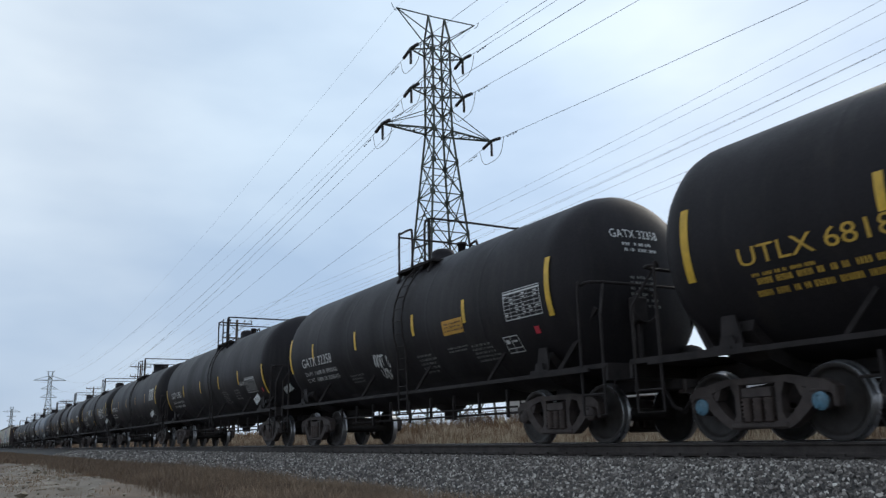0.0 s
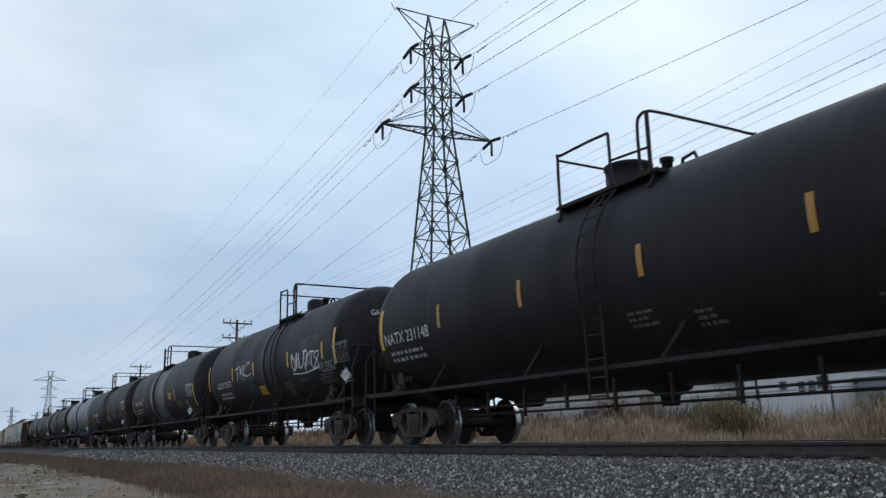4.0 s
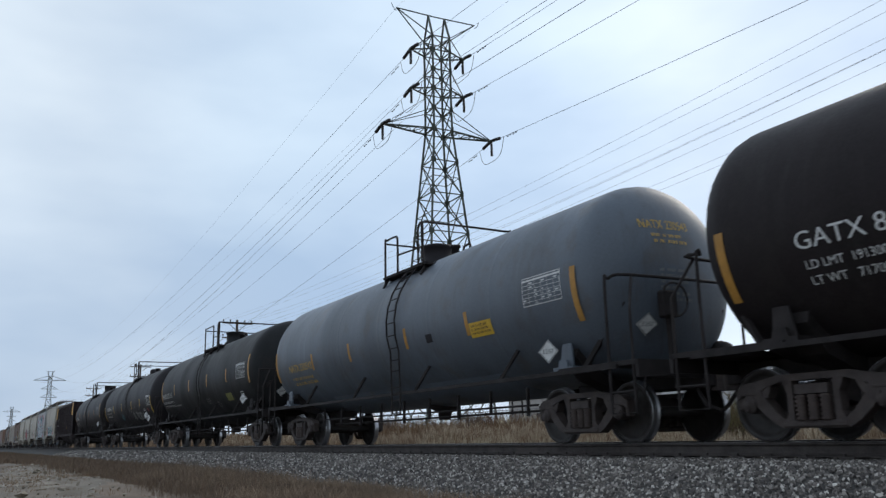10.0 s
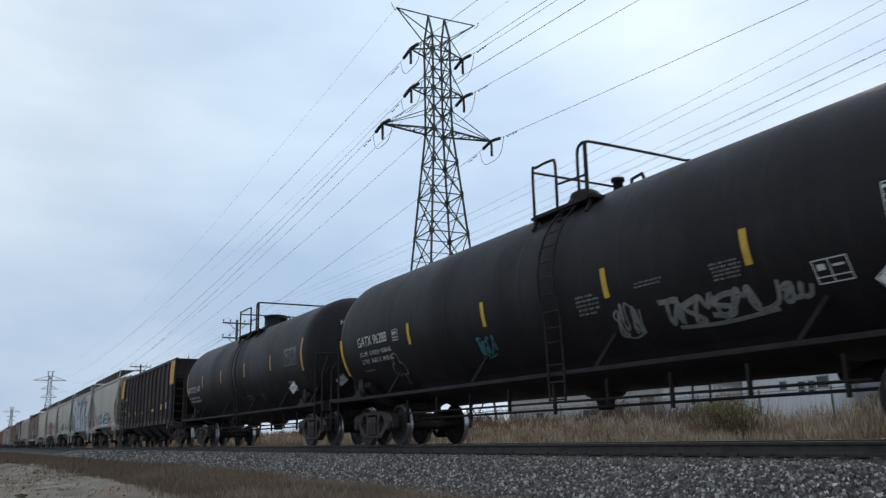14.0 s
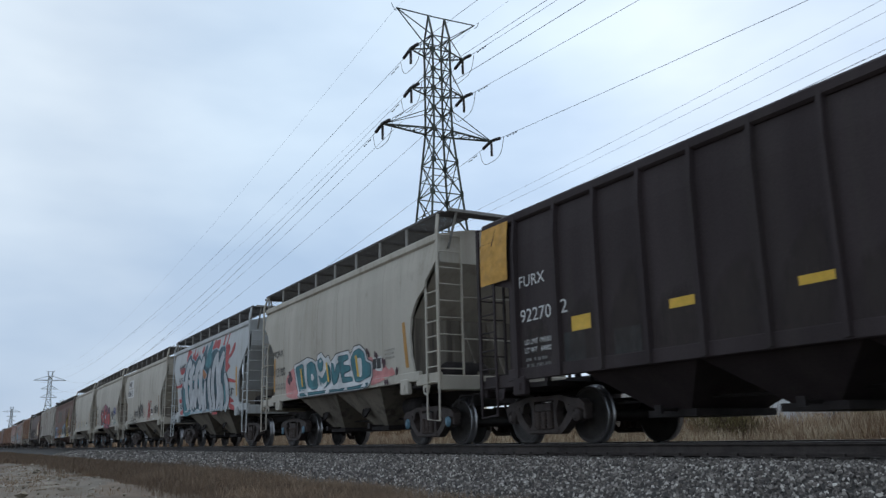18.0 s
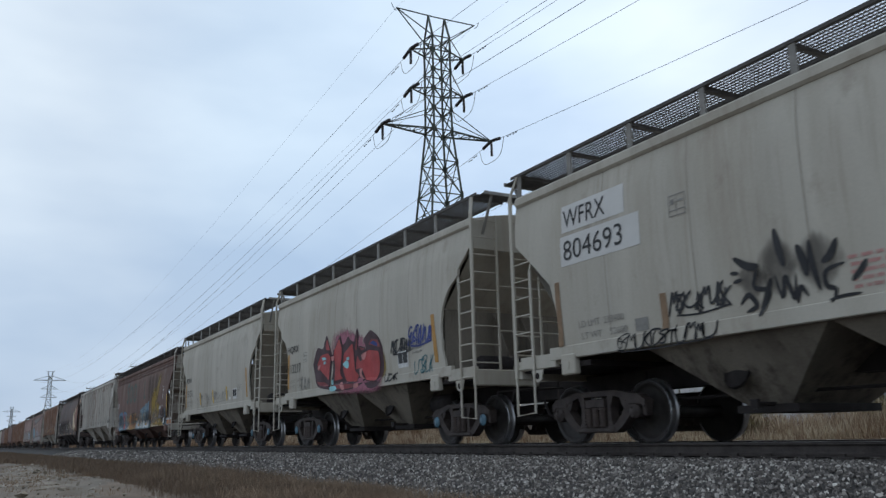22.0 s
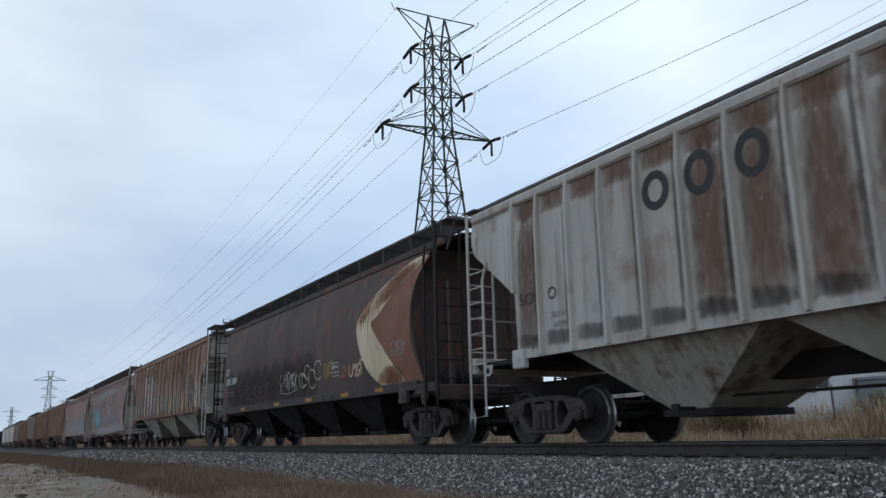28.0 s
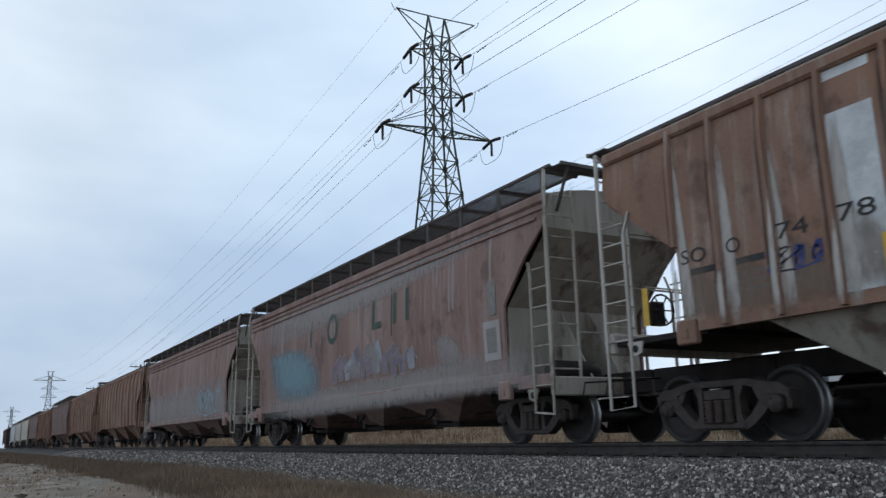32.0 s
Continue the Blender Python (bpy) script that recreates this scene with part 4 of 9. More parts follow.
def spring_mesh():
    b = Build()
    for y in (-0.05, 0.07):
        for x in (-0.165, 0.0, 0.165):
            prof = []
            for i in range(13):
                prof.append((0.078 if i % 2 else 0.046, 0.24 + 0.30 * i / 12))
            b.lathe(prof, Matrix.Translation((x, -y, 0)), 10)
    return b.mesh("spring_nest", M_SPRING)


def wheel_mesh():
    b = Build()
    # turned about local z, which is laid along the axle; outer face towards +z
    prof = [(0.09, 0.055), (0.115, 0.05), (0.13, 0.015), (0.22, -0.005), (0.34, 0.005), (0.385, 0.03), (0.395, 0.06), (0.448, 0.062), (0.455, 0.056),
            (0.457, 0.0), (0.459, -0.035), (0.47, -0.045), (0.484, -0.055), (0.484, -0.066), (0.462, -0.074), (0.395, -0.074), (0.385, -0.045), (0.22, -0.05), (0.13, -0.075), (0.09, -0.09)]
    b.lathe(prof, Matrix.Identity(4), 40, slots=[0, 0, 0, 0, 0, 0, 2, 1, 1, 1, 1, 1, 1, 1, 2, 0, 0, 0, 0])
    return b.mesh("wheel", M_WHEEL, M_TREAD, M_WHEEL)


def cap_mesh(m):
    b = Build()
    b.lathe([(0.0, 0.018), (0.05, 0.018), (0.06, 0.008), (0.105, 0.006), (0.11, -0.006), (0.11, -0.16), (0.09, -0.18)], Matrix.Identity(4), 16, slots=[0, 0, 0, 0, 1, 1])
    for k in range(3):
        a = 2 * math.pi * k / 3
        b.lathe([(0, 0.026), (0.018, 0.026), (0.018, 0.004)], Matrix.Translation((0.08 * math.cos(a), 0.08 * math.sin(a), 0)), 6, smooth=False)
    return b.mesh("bearing_cap", m, M_TRUCK)


def axle_mesh():
    b = Build()
    b.lathe([(0, -1.05), (0.07, -1.05), (0.07, -0.86), (0.095, -0.82), (0.09, -0.65), (0.085, 0), (0.09, 0.65), (0.095, 0.82), (0.07, 0.86), (0.07, 1.05), (0, 1.05)], Euler((radians(90), 0, 0)).to_matrix().to_4x4(), 14)
    return b.mesh("wheelset", M_WHEEL)


def bolster_mesh():
    b = Build()
    b.prism([(-1.10, 0.55), (-1.10, 0.66), (-0.5, 0.74), (0.5, 0.74), (1.10, 0.66), (1.10, 0.55), (0.5, 0.42), (-0.5, 0.42)], "x", -0.22, 0.22)
    b.lathe([(0.0, 0.86), (0.24, 0.86), (0.24, 0.74)], Matrix.Identity(4), 16)
    for s in (-1, 1):
        b.tube([(s * 0.42, -0.75, 0.40), (s * 0.42, 0.75, 0.40)], 0.05, 8)
        for q in (-1, 1):
            b.box((s * 0.44, q * 0.72, 0.44), (0.07, 0.09, 0.32), chamfer=0.015)
    return b.mesh("truck_bolster", M_TRUCK)


GEAR = dict(frame=side_frame_mesh(), spring=spring_mesh(), wheel=wheel_mesh(), axle=axle_mesh(), bolster=bolster_mesh(), cap=cap_mesh(M_TRUCK), bluecap=cap_mesh(M_BLUECAP))
WHEELSETS = []


def running_gear(car, tc, cap="cap"):
    for t in (-1, 1):
        x = t * tc / 2
        part("truck_bolster", GEAR["bolster"], None, car, m=pose(x, 0, 0))
        for s in (-1, 1):
            f = part("side_frame", GEAR["frame"], None, car, m=pose(x, s * 1.0, 0))
            part("spring_nest", GEAR["spring"], None, f)
        for a in (-1, 1):
            w = part("wheelset", GEAR["axle"], None, car)
            w.matrix_parent_inverse = Matrix.Translation((x + a * 0.889, 0, WHEEL_R))
            for s in (-1, 1):
                part("wheel", GEAR["wheel"], None, w, m=pose(0, s * 0.755, 0, -90 * s, 0, 0))
                part("bearing_cap", GEAR[cap], None, w, m=pose(0, s * 1.10, 0, -90 * s, 0, 0))
            WHEELSETS.append(w)


def coupler(car, x, s, z=0.86):
    b = Build()
    b.bar((x - s * 0.75, 0, z), (x - s * 0.18, 0, z), 0.14, 0.16)
    b.prism([(x - s * 0.2, -0.13), (x - s * 0.02, -0.19), (x + s * 0.12, -0.10), (x + s * 0.10, 0.04), (x + s * 0.02, 0.16), (x - s * 0.2, 0.13)], "z", z - 0.14, z + 0.14)
    part("coupler", b, M_TRUCK, car)
    h = Build()
    h.tube([(x - s * 0.35, -0.25, z - 0.1), (x - s * 0.15, -0.3, z - 0.35), (x + s * 0.02, -0.22, z - 0.42)], 0.03, 6)
    h.tube([(x - s * 0.1, -0.05, z + 0.12), (x - s * 0.25, -0.6, z + 0.1), (x - s * 0.25, -1.35, z + 0.06), (x - s * 0.25, -1.4, z - 0.15)], 0.015, 5)
    part("air_hose", h, M_UNDER, car)


# ---- lettering, tape and panels on a car's near side ----
def text_mesh(words):
    cu = bpy.data.curves.new("text", "FONT")
    cu.body = words
    cu.resolution_u = 3
    ob = bpy.data.objects.new("text", cu)
    scene.collection.objects.link(ob)
    dg = bpy.context.evaluated_depsgraph_get()
    me = bpy.data.meshes.new_from_object(ob.evaluated_get(dg))
    bpy.data.objects.remove(ob)
    return me


def lettering(car, surf, words, x, z, h, m, width=None, slope=0.0, off=0.012, name="lettering"):
    me = text_mesh(words)
    co = np.empty(len(me.vertices) * 3)
    me.vertices.foreach_get("co", co)
    co = co.reshape(-1, 3)
    lo, hi = co.min(0), co.max(0)
    k = h / (hi[1] - lo[1])
    kx = (width / (hi[0] - lo[0])) if width else k * 0.9
    for v, c in zip(me.vertices, co):
        a = (c[0] - lo[0]) * kx
        v.co = surf(x + a, z + (c[1] - lo[1]) * k + slope * a, off)
    me.materials.append(m)
    return part(name, me, None, car)


def panel(car, surf, x0, z0, x1, z1, m, name="panel", off=0.006, nx=2, nz=5, label="", shear=0.0):
    b = Build()
    b.sheet([[surf(x0 + (x1 - x0) * i / nx + shear * k / nz, z0 + (z1 - z0) * k / nz, off) for i in range(nx + 1)] for k in range(nz + 1)])
    return part(name, b, m, car, label)


def bars(car, surf, x, z, w, h, rows, m, seed=1, off=0.008, name="stencil_bars"):
    """Small lines of lettering too small to read, as plain letter-sized bars."""
    rng = random.Random(seed)
    b = Build()
    step = h / rows
    t = min(step * 0.52, 0.075)
    for r in range(rows):
        zz = z + h - step * (r + 1) + (step - t) / 2
        a = rng.uniform(0, 0.06) * w
        end = w * rng.uniform(0.78, 1.0)
        while a < end:
            for _ in range(rng.randint(2, 6)):
                ln = t * rng.uniform(0.24, 0.42)
                b.sheet([[surf(x + a, zz, off), surf(x + a + ln, zz, off)], [surf(x + a, zz + t, off), surf(x + a + ln, zz + t, off)]])
                a += ln + t * 0.30
            a += t * rng.uniform(0.5, 1.3)
    ob = part(name, b, m, car)
    return tagged(ob, kind="stuff")


def table(car, surf, x, z, w, h, m, off=0.008, cols=6, name="data_panel", seed=2, frame_only=False):
    """A stencilled consolidated data box: ruled frame filled with short bars."""
    b = Build()
    t = 0.014

    def quad(x0, z0, x1, z1):
        n = max(1, int(abs(z1 - z0) / 0.15))
        b.sheet([[surf(x0, z0 + (z1 - z0) * k / n, off), surf(x1, z0 + (z1 - z0) * k / n, off)] for k in range(n + 1)])
    quad(x, z, x + w, z + t), quad(x, z + h - t, x + w, z + h), quad(x, z, x + t, z + h), quad(x + w - t, z, x + w, z + h)
    rng = random.Random(seed)
    if frame_only:
        quad(x + w * 0.45, z, x + w * 0.45 + t, z + h)
        quad(x, z + h * 0.25, x + w, z + h * 0.25 + t)
        quad(x + w * 0.12, z + h * 0.55, x + w * 0.35, z + h * 0.8)
        quad(x + w * 0.55, z + h * 0.62, x + w * 0.88, z + h * 0.72)
    else:
        rows = max(4, int(h / 0.062))
        for r in range(1, rows):
            quad(x, z + h * r / rows, x + w, z + h * r / rows + 0.007)
        for c in range(1, cols):
            quad(x + w * c / cols, z, x + w * c / cols + 0.008, z + h)
        quad(x, z + h * (rows - 0.9) / rows, x + w, z + h * (rows - 0.55) / rows)
        for r in range(rows - 1):
            for c in range(cols):
                x0 = x + w * (c + 0.15) / cols
                if rng.random() < 0.5:
                    quad(x0, z + h * (r + 0.32) / rows, x0 + w / cols * rng.uniform(0.2, 0.55), z + h * (r + 0.68) / rows)
    return part(name, b, m, car)


def placard(car, on, x, z, size=0.27, off=0.10, words="3257"):
    d = Build()
    h = size * 0.72
    q = on(x, z + h, 0.0)
    upright = abs(q[0] - x) < 1e-6

    def surf(a, c, o):
        """Upright and turned a little forwards in its holder on a tank's side, flat on a tank's head."""
        return (x + (a - x) * 0.87 + 0.5 * o, q[1] - 0.02 - o * 0.87 + (a - x) * 0.40, c) if upright else on(a, c, o)
    d.add([surf(x - h, z, off), surf(x, z - h, off), surf(x + h, z, off), surf(x, z + h, off)], [(0, 1, 2, 3)])
    p = part("placard", d, M_WHITE, car, "white diamond hazard placard with black numbers")
    lettering(p, surf, words, x - h * 0.55, z - size * 0.14, size * 0.28, M_DARKTEXT, h * 1.1, off=off + 0.006)
    f = Build()
    for a, b in (((x - h, z), (x, z - h)), ((x, z - h), (x + h, z)), ((x + h, z), (x, z + h)), ((x, z + h), (x - h, z))):
        pa, pb = [tuple(q * 0.9 + o * 0.1 for q, o in zip(k, (x, z))) for k in (a, b)]
        f.bar(surf(*pa, off + 0.005), surf(*pb, off + 0.005), 0.008)
    part("border", f, M_DARKTEXT, p)
    return p


def stroke(b, surf, pts, w, off=0.01):
    """A painted line through (x, z) points, w wide."""
    rows = []
    last = len(pts) - 1
    for i, (x, z) in enumerate(pts):
        a, c = pts[max(0, i - 1)], pts[min(last, i + 1)]
        if last > 2 and pts[0] == pts[-1] and i in (0, last):
            a, c = pts[-2], pts[1]
        dx, dz = c[0] - a[0], c[1] - a[1]
        ln = math.hypot(dx, dz) or 1
        nx, nz = -dz / ln * w / 2, dx / ln * w / 2
        rows.append([surf(x + nx, z + nz, off), surf(x - nx, z - nz, off)])
    b.sheet(rows)


def curve_pts(pts, n=5):
    """A smooth line through the points (Catmull-Rom)."""
    out = []
    p = [pts[0]] + list(pts) + [pts[-1]]
    for i in range(1, len(p) - 2):
        for k in range(n):
            t = k / n
            out.append(tuple(0.5 * (2 * b + (c - a) * t + (2 * a - 5 * b + 4 * c - d) * t * t + (3 * b - a - 3 * c + d) * t ** 3) for a, b, c, d in zip(p[i - 1], p[i], p[i + 1], p[i + 2])))
    return out + [pts[-1]]


def ribbon(car, surf, pts, w, m, off=0.02, rim=None, rim_w=0.03, taper=0.5, name="spray_stroke"):
    """One swelling stroke of a spray can, round-ended, with a thin darker edge below it."""
    line = curve_pts(pts, 6)
    n = len(line) - 1

    def strip(extra, o):
        rows = []
        for i, (x, z) in enumerate(line):
            a, c = line[max(0, i - 1)], line[min(n, i + 1)]
            dx, dz = c[0] - a[0], c[1] - a[1]
            ln = math.hypot(dx, dz) or 1
            f = i / n
            k = w / 2 * (1 - taper * abs(2 * f - 1) ** 2.2) + extra
            if i in (0, n):
                k *= 0.45
                x, z = x + (dx if i else -dx) / ln * extra, z + (dz if i else -dz) / ln * extra
            rows.append([surf(x - dz / ln * k * q, z + dx / ln * k * q, o) for q in (-1, -0.33, 0.33, 1)])
        return Build().sheet(rows)
    ob = part(name, strip(0, off), m, car)
    if rim:
        part("outline", strip(rim_w, off - 0.003), rim, ob)
    return ob


def scribble(car, surf, x, z, w, h, m, seed, width=0.035, turns=10, off=0.01, name="spray_tag"):
    """A loose spray-can scrawl of hooks, loops and slashes, no letters."""
    rng = random.Random(seed)
    b = Build()
    step = w / turns
    path = []
    for i in range(turns):
        cx, k = x + step * (i + 0.5), step * rng.uniform(0.45, 0.8)
        lo, hi = z + h * rng.uniform(-0.05, 0.2), z + h * rng.uniform(0.75, 1.1)
        mid = (lo + hi) / 2 + h * rng.uniform(-0.12, 0.12)
        lean = h * 0.16
        kind = rng.randrange(6)
        if kind == 0:
            pts = [(cx - k + lean, hi), (cx - k * 0.8, mid), (cx - k * 0.5, lo), (cx + k * 0.6, lo + h * 0.1), (cx + k, mid), (cx + k + lean, hi)]
        elif kind == 1:
            pts = [(cx + k * 0.4 + lean * 2 + 0.25 * k * math.cos(a) + k * 0.3 * math.cos(a), mid + (hi - lo) * 0.45 * math.sin(a)) for a in np.linspace(0.6, 6.4, 9)]
        elif kind == 2:
            pts = [(cx - k, lo), (cx - k * 0.4 + lean, hi), (cx + k * 0.2, mid), (cx + k * 0.5 + lean, hi), (cx + k, lo)]
        elif kind == 3:
            pts = [(cx + k + lean, hi - h * 0.1), (cx + lean, hi), (cx - k * 0.7, mid + h * 0.15), (cx + k * 0.6, mid - h * 0.08), (cx + k * 0.2, lo), (cx - k, lo + h * 0.1)]
        elif kind == 4:
            pts = [(cx - k * 0.6 + lean, hi), (cx - k * 0.7, lo), (cx - k * 0.6, mid), (cx + k * 0.8 + lean, hi), (cx - k * 0.2, mid), (cx + k, lo)]
        else:
            pts = [(cx - k + lean, hi), (cx + k + lean, hi - h * 0.05), (cx + lean * 0.5, hi - h * 0.03), (cx - k * 0.2, lo)]
        path += pts
        if i % 4 == 3 or i == turns - 1:
            stroke(b, surf, curve_pts(path, 4), width * rng.uniform(0.8, 1.2), off)
            path = []
    if turns > 5:
        stroke(b, surf, curve_pts([(x + w * 0.1, z - h * 0.05), (x + w * 0.5, z - h * 0.13), (x + w, z + h * 0.02)], 4), width * 0.8, off)
    return tagged(part(name, b, m, car), kind="stuff")


def blob(car, surf, outline, m, off, name="spray_shape", rim=None, rim_w=0.05, crisp=False):
    """A filled spray-painted shape with a smooth outline, or a crisp one with corners cut by hand's width."""
    pts = curve_pts(list(outline) + [outline[0]], 4)[:-1]
    if crisp:
        pts = []
        for (x0, z0), (x1, z1) in zip(outline, list(outline[1:]) + [outline[0]]):
            pts += [(x0 + (x1 - x0) * k, z0 + (z1 - z0) * k) for k in (0.12, 0.5, 0.88)]
    bm = bmesh.new()
    vs = [bm.verts.new((p[0], 0, p[1])) for p in pts]
    bm.faces.new(vs).normal_update()
    bmesh.ops.triangulate(bm, faces=bm.faces[:], ngon_method="EAR_CLIP")
    for axis, step in ((0, 0.9), (2, 0.14)):
        lo, hi = min(p[axis // 2] for p in pts), max(p[axis // 2] for p in pts)
        for k in range(int(math.floor(lo / step)) + 1, int(math.ceil(hi / step))):
            if axis or hi - lo > 1.5:
                no = (1, 0, 0) if axis == 0 else (0, 0, 1)
                bmesh.ops.bisect_plane(bm, geom=bm.verts[:] + bm.edges[:] + bm.faces[:], plane_co=[q * k * step for q in no], plane_no=no)
    bm.verts.index_update()
    co = [surf(v.co.x, v.co.z, off) for v in bm.verts]
    fs = [[v.index for v in q.verts] for q in bm.faces]
    bm.free()
    b = Build()
    b.add(co, fs)
    ob = part(name, b, m, car)
    if rim:
        r = Build()
        stroke(r, surf, pts + [pts[0]], rim_w, off + 0.004)
        part("outline", r, rim, ob)
    return ob


def mist_mat(name, base, amount=0.85, rough=0.75, scale=7.0):
    """Thin sprayed, chalked or rusted colour that fades out towards the rim of its patch."""
    m = bpy.data.materials.new(name)
    m.use_nodes = True
    n, l = m.node_tree.nodes, m.node_tree.links
    b = n["Principled BSDF"]
    b.inputs["Roughness"].default_value = rough
    b.inputs["Specular IOR Level"].default_value = 0.25
    co = n.new("ShaderNodeTexCoord")
    mp = n.new("ShaderNodeMapping")
    mp.inputs["Scale"].default_value = (1.6, 1.0, 0.45)
    l.new(co.outputs["Object"], mp.inputs["Vector"])
    nz = n.new("ShaderNodeTexNoise")
    nz.inputs["Scale"].default_value = scale
    nz.inputs["Detail"].default_value = 7
    nz.inputs["Roughness"].default_value = 0.68
    l.new(mp.outputs["Vector"], nz.inputs["Vector"])
    tone = n.new("ShaderNodeMix")
    tone.data_type = "RGBA"
    tone.inputs["A"].default_value = (*base, 1)
    tone.inputs["B"].default_value = (*[c * 0.6 for c in base], 1)
    l.new(nz.outputs["Fac"], tone.inputs["Factor"])
    l.new(tone.outputs["Result"], b.inputs["Base Color"])
    cover = n.new("ShaderNodeAttribute")
    cover.attribute_name = "cover"
    both = n.new("ShaderNodeMath")
    both.operation = "MULTIPLY_ADD"
    both.inputs[1].default_value = 1.5
    l.new(nz.outputs["Fac"], both.inputs[0])
    l.new(cover.outputs["Fac"], both.inputs[2])
    rng = n.new("ShaderNodeMapRange")
    rng.inputs["From Min"].default_value = 0.95
    rng.inputs["From Max"].default_value = 1.75
    rng.inputs["To Max"].default_value = amount
    l.new(both.outputs["Value"], rng.inputs["Value"])
    l.new(rng.outputs["Result"], b.inputs["Alpha"])
    return m


def mist(car, surf, outline, m, off, name="spray_mist"):
    """A patch of thin colour: rings that shrink towards its middle, full there and bare at the rim."""
    pts = curve_pts(list(outline) + [outline[0]], 4)[:-1]
    cx, cz = sum(p[0] for p in pts) / len(pts), sum(p[1] for p in pts) / len(pts)
    rings = ((1.12, 0.0), (0.95, 0.35), (0.78, 0.7), (0.55, 0.9), (0.3, 1.0), (0.02, 1.0))
    b = Build()
    b.sheet([[surf(cx + (x - cx) * k, cz + (z - cz) * k, off) for x, z in pts + pts[:1]] for k, _ in rings])
    ob = part(name, b, m, car)
    ob.data.attributes.new("cover", "FLOAT", "POINT").data.foreach_set("value", [q for _, q in rings for _ in range(len(pts) + 1)])
    return tagged(ob, kind="stuff")


# ---- tank cars ----
car_head = {}


def tank_car(label, tc, paint, R=1.62, zc=2.57, dome=0.0, dome_size=(0.29, 0.36), round_top=True, posts=(0.0, 0.65, 1.25, 1.45), cap="cap", letter=M_WHITE, over=1.38, brake_end=1, seams=(), text_rows=2, ladder=None, dome_paint=None):
    car = thing("tank_car", label, "tank car", "cars of the freight train")
    hl = tc / 2 + over
    head = 0.80
    b = Build()
    seg = 48
    prof = []
    for i in range(9):
        a = math.pi / 2 * i / 8
        prof.append((R * math.sin(a), -hl + head * (1 - math.cos(a))))
    n_seam = 6
    prof.append((R, -hl + head + 0.12))
    for i in range(1, n_seam):
        x = -hl + head + (2 * hl - 2 * head) * i / n_seam
        prof += [(R, x - 0.10), (R, x - 0.03), (R + 0.002, x - 0.012), (R + 0.002, x + 0.012), (R, x + 0.03), (R, x + 0.10)]
    prof.append((R, hl - head - 0.12))
    for i in range(9):
        a = math.pi / 2 * (1 - i / 8)
        prof.append((R * math.sin(a), hl - head * (1 - math.cos(a))))
    turn = Matrix.Translation((0, 0, zc)) @ Euler((0, radians(90), 0)).to_matrix().to_4x4()
    b.lathe(prof, turn, seg)
    part("tank", b, paint, car)

    def surf(x, z, off=0.006):
        s = max(-0.98, min(0.98, (z - zc) / R))
        c = math.sqrt(1 - s * s)
        return (x, -(R + off) * c, zc + (R + off) * s)

    for sx in seams:
        r = Build()
        r.lathe([(R, -0.16), (R + 0.02, -0.15), (R + 0.02, 0.15), (R, 0.16)], Matrix.Translation((sx, 0, 0)) @ turn, seg)
        part("tank_band", r, paint, car)
    # dome, fittings and platform on top
    d = Build()
    rr, hh = dome_size
    top = zc + R
    if round_top:
        d.lathe([(rr + 0.10, -0.12), (rr + 0.10, 0.02), (rr, 0.04), (rr, hh * 0.6), (rr * 0.92, hh * 0.82), (rr * 0.6, hh * 0.97), (0, hh)], Matrix.Translation((dome, 0, top)), 24)
    else:
        d.lathe([(rr + 0.08, -0.12), (rr + 0.08, 0.04), (rr, 0.06), (rr, hh - 0.10), (rr + 0.025, hh - 0.08), (rr + 0.025, hh - 0.02), (rr - 0.03, hh), (0, hh + 0.01)], Matrix.Translation((dome, 0, top)), 24)
    bj = Build()
    bj.lathe([(0.0, -tc / 2 + 1.3), (0.9, -tc / 2 + 1.45), (1.30, -tc / 2 + 2.3), (1.30, tc / 2 - 2.3), (0.9, tc / 2 - 1.45), (0.0, tc / 2 - 1.3)], Matrix.Translation((0, 0, zc - 0.44)) @ Euler((0, radians(90), 0)).to_matrix().to_4x4(), 36)
    part("belly_jacket", bj, paint, car)
    dm = part("dome", d, dome_paint or paint, car)
    hinge = Build()
    hinge.tube([(dome - rr + 0.02, -0.1, top + hh * 0.5), (dome - rr - 0.06, -0.1, top + hh * 0.62), (dome - rr + 0.02, -0.1, top + hh * 0.74)], 0.03, 6)
    part("lid_hinge", hinge, M_UNDER, dm)
    v = Build()
    v.lathe([(0.09, 0), (0.09, 0.28), (0.12, 0.28), (0.12, 0.34), (0, 0.36)], Matrix.Translation((dome + 0.95, -0.05, top - 0.03)), 12)
    v.tube([(dome + 1.2, 0, top), (dome + 1.25, 0, top + 0.22), (dome + 1.5, 0, top + 0.25), (dome + 1.6, 0, top)], 0.03, 8)
    part("safety_valve", v, M_UNDER, car)
    p0, pm, p2, p1 = posts
    pf = zc + R * 0.80
    for y in (-1, 1):
        pl = Build()
        pl.box(((p0 + p1) / 2, y * 0.98, pf + 0.02), (p1 - p0 + 0.25, 0.40, 0.05))
        for k in range(5):
            pl.box(((p0 + p1) / 2, y * (0.82 + 0.08 * k), pf + 0.055), (p1 - p0 + 0.2, 0.02, 0.03))
        for x in (p0, (p0 + p1) / 2, p1):
            pl.bar((x, y * 1.16, pf), (x, y * 0.72, pf + 0.02), 0.05, 0.09)
            pl.bar((x, y * 1.10, pf), (x, y * (R * 0.76), zc + R * 0.66), 0.05)
        part("platform", pl, M_UNDER, car)
    z1 = pf + 0.90
    near = Build()
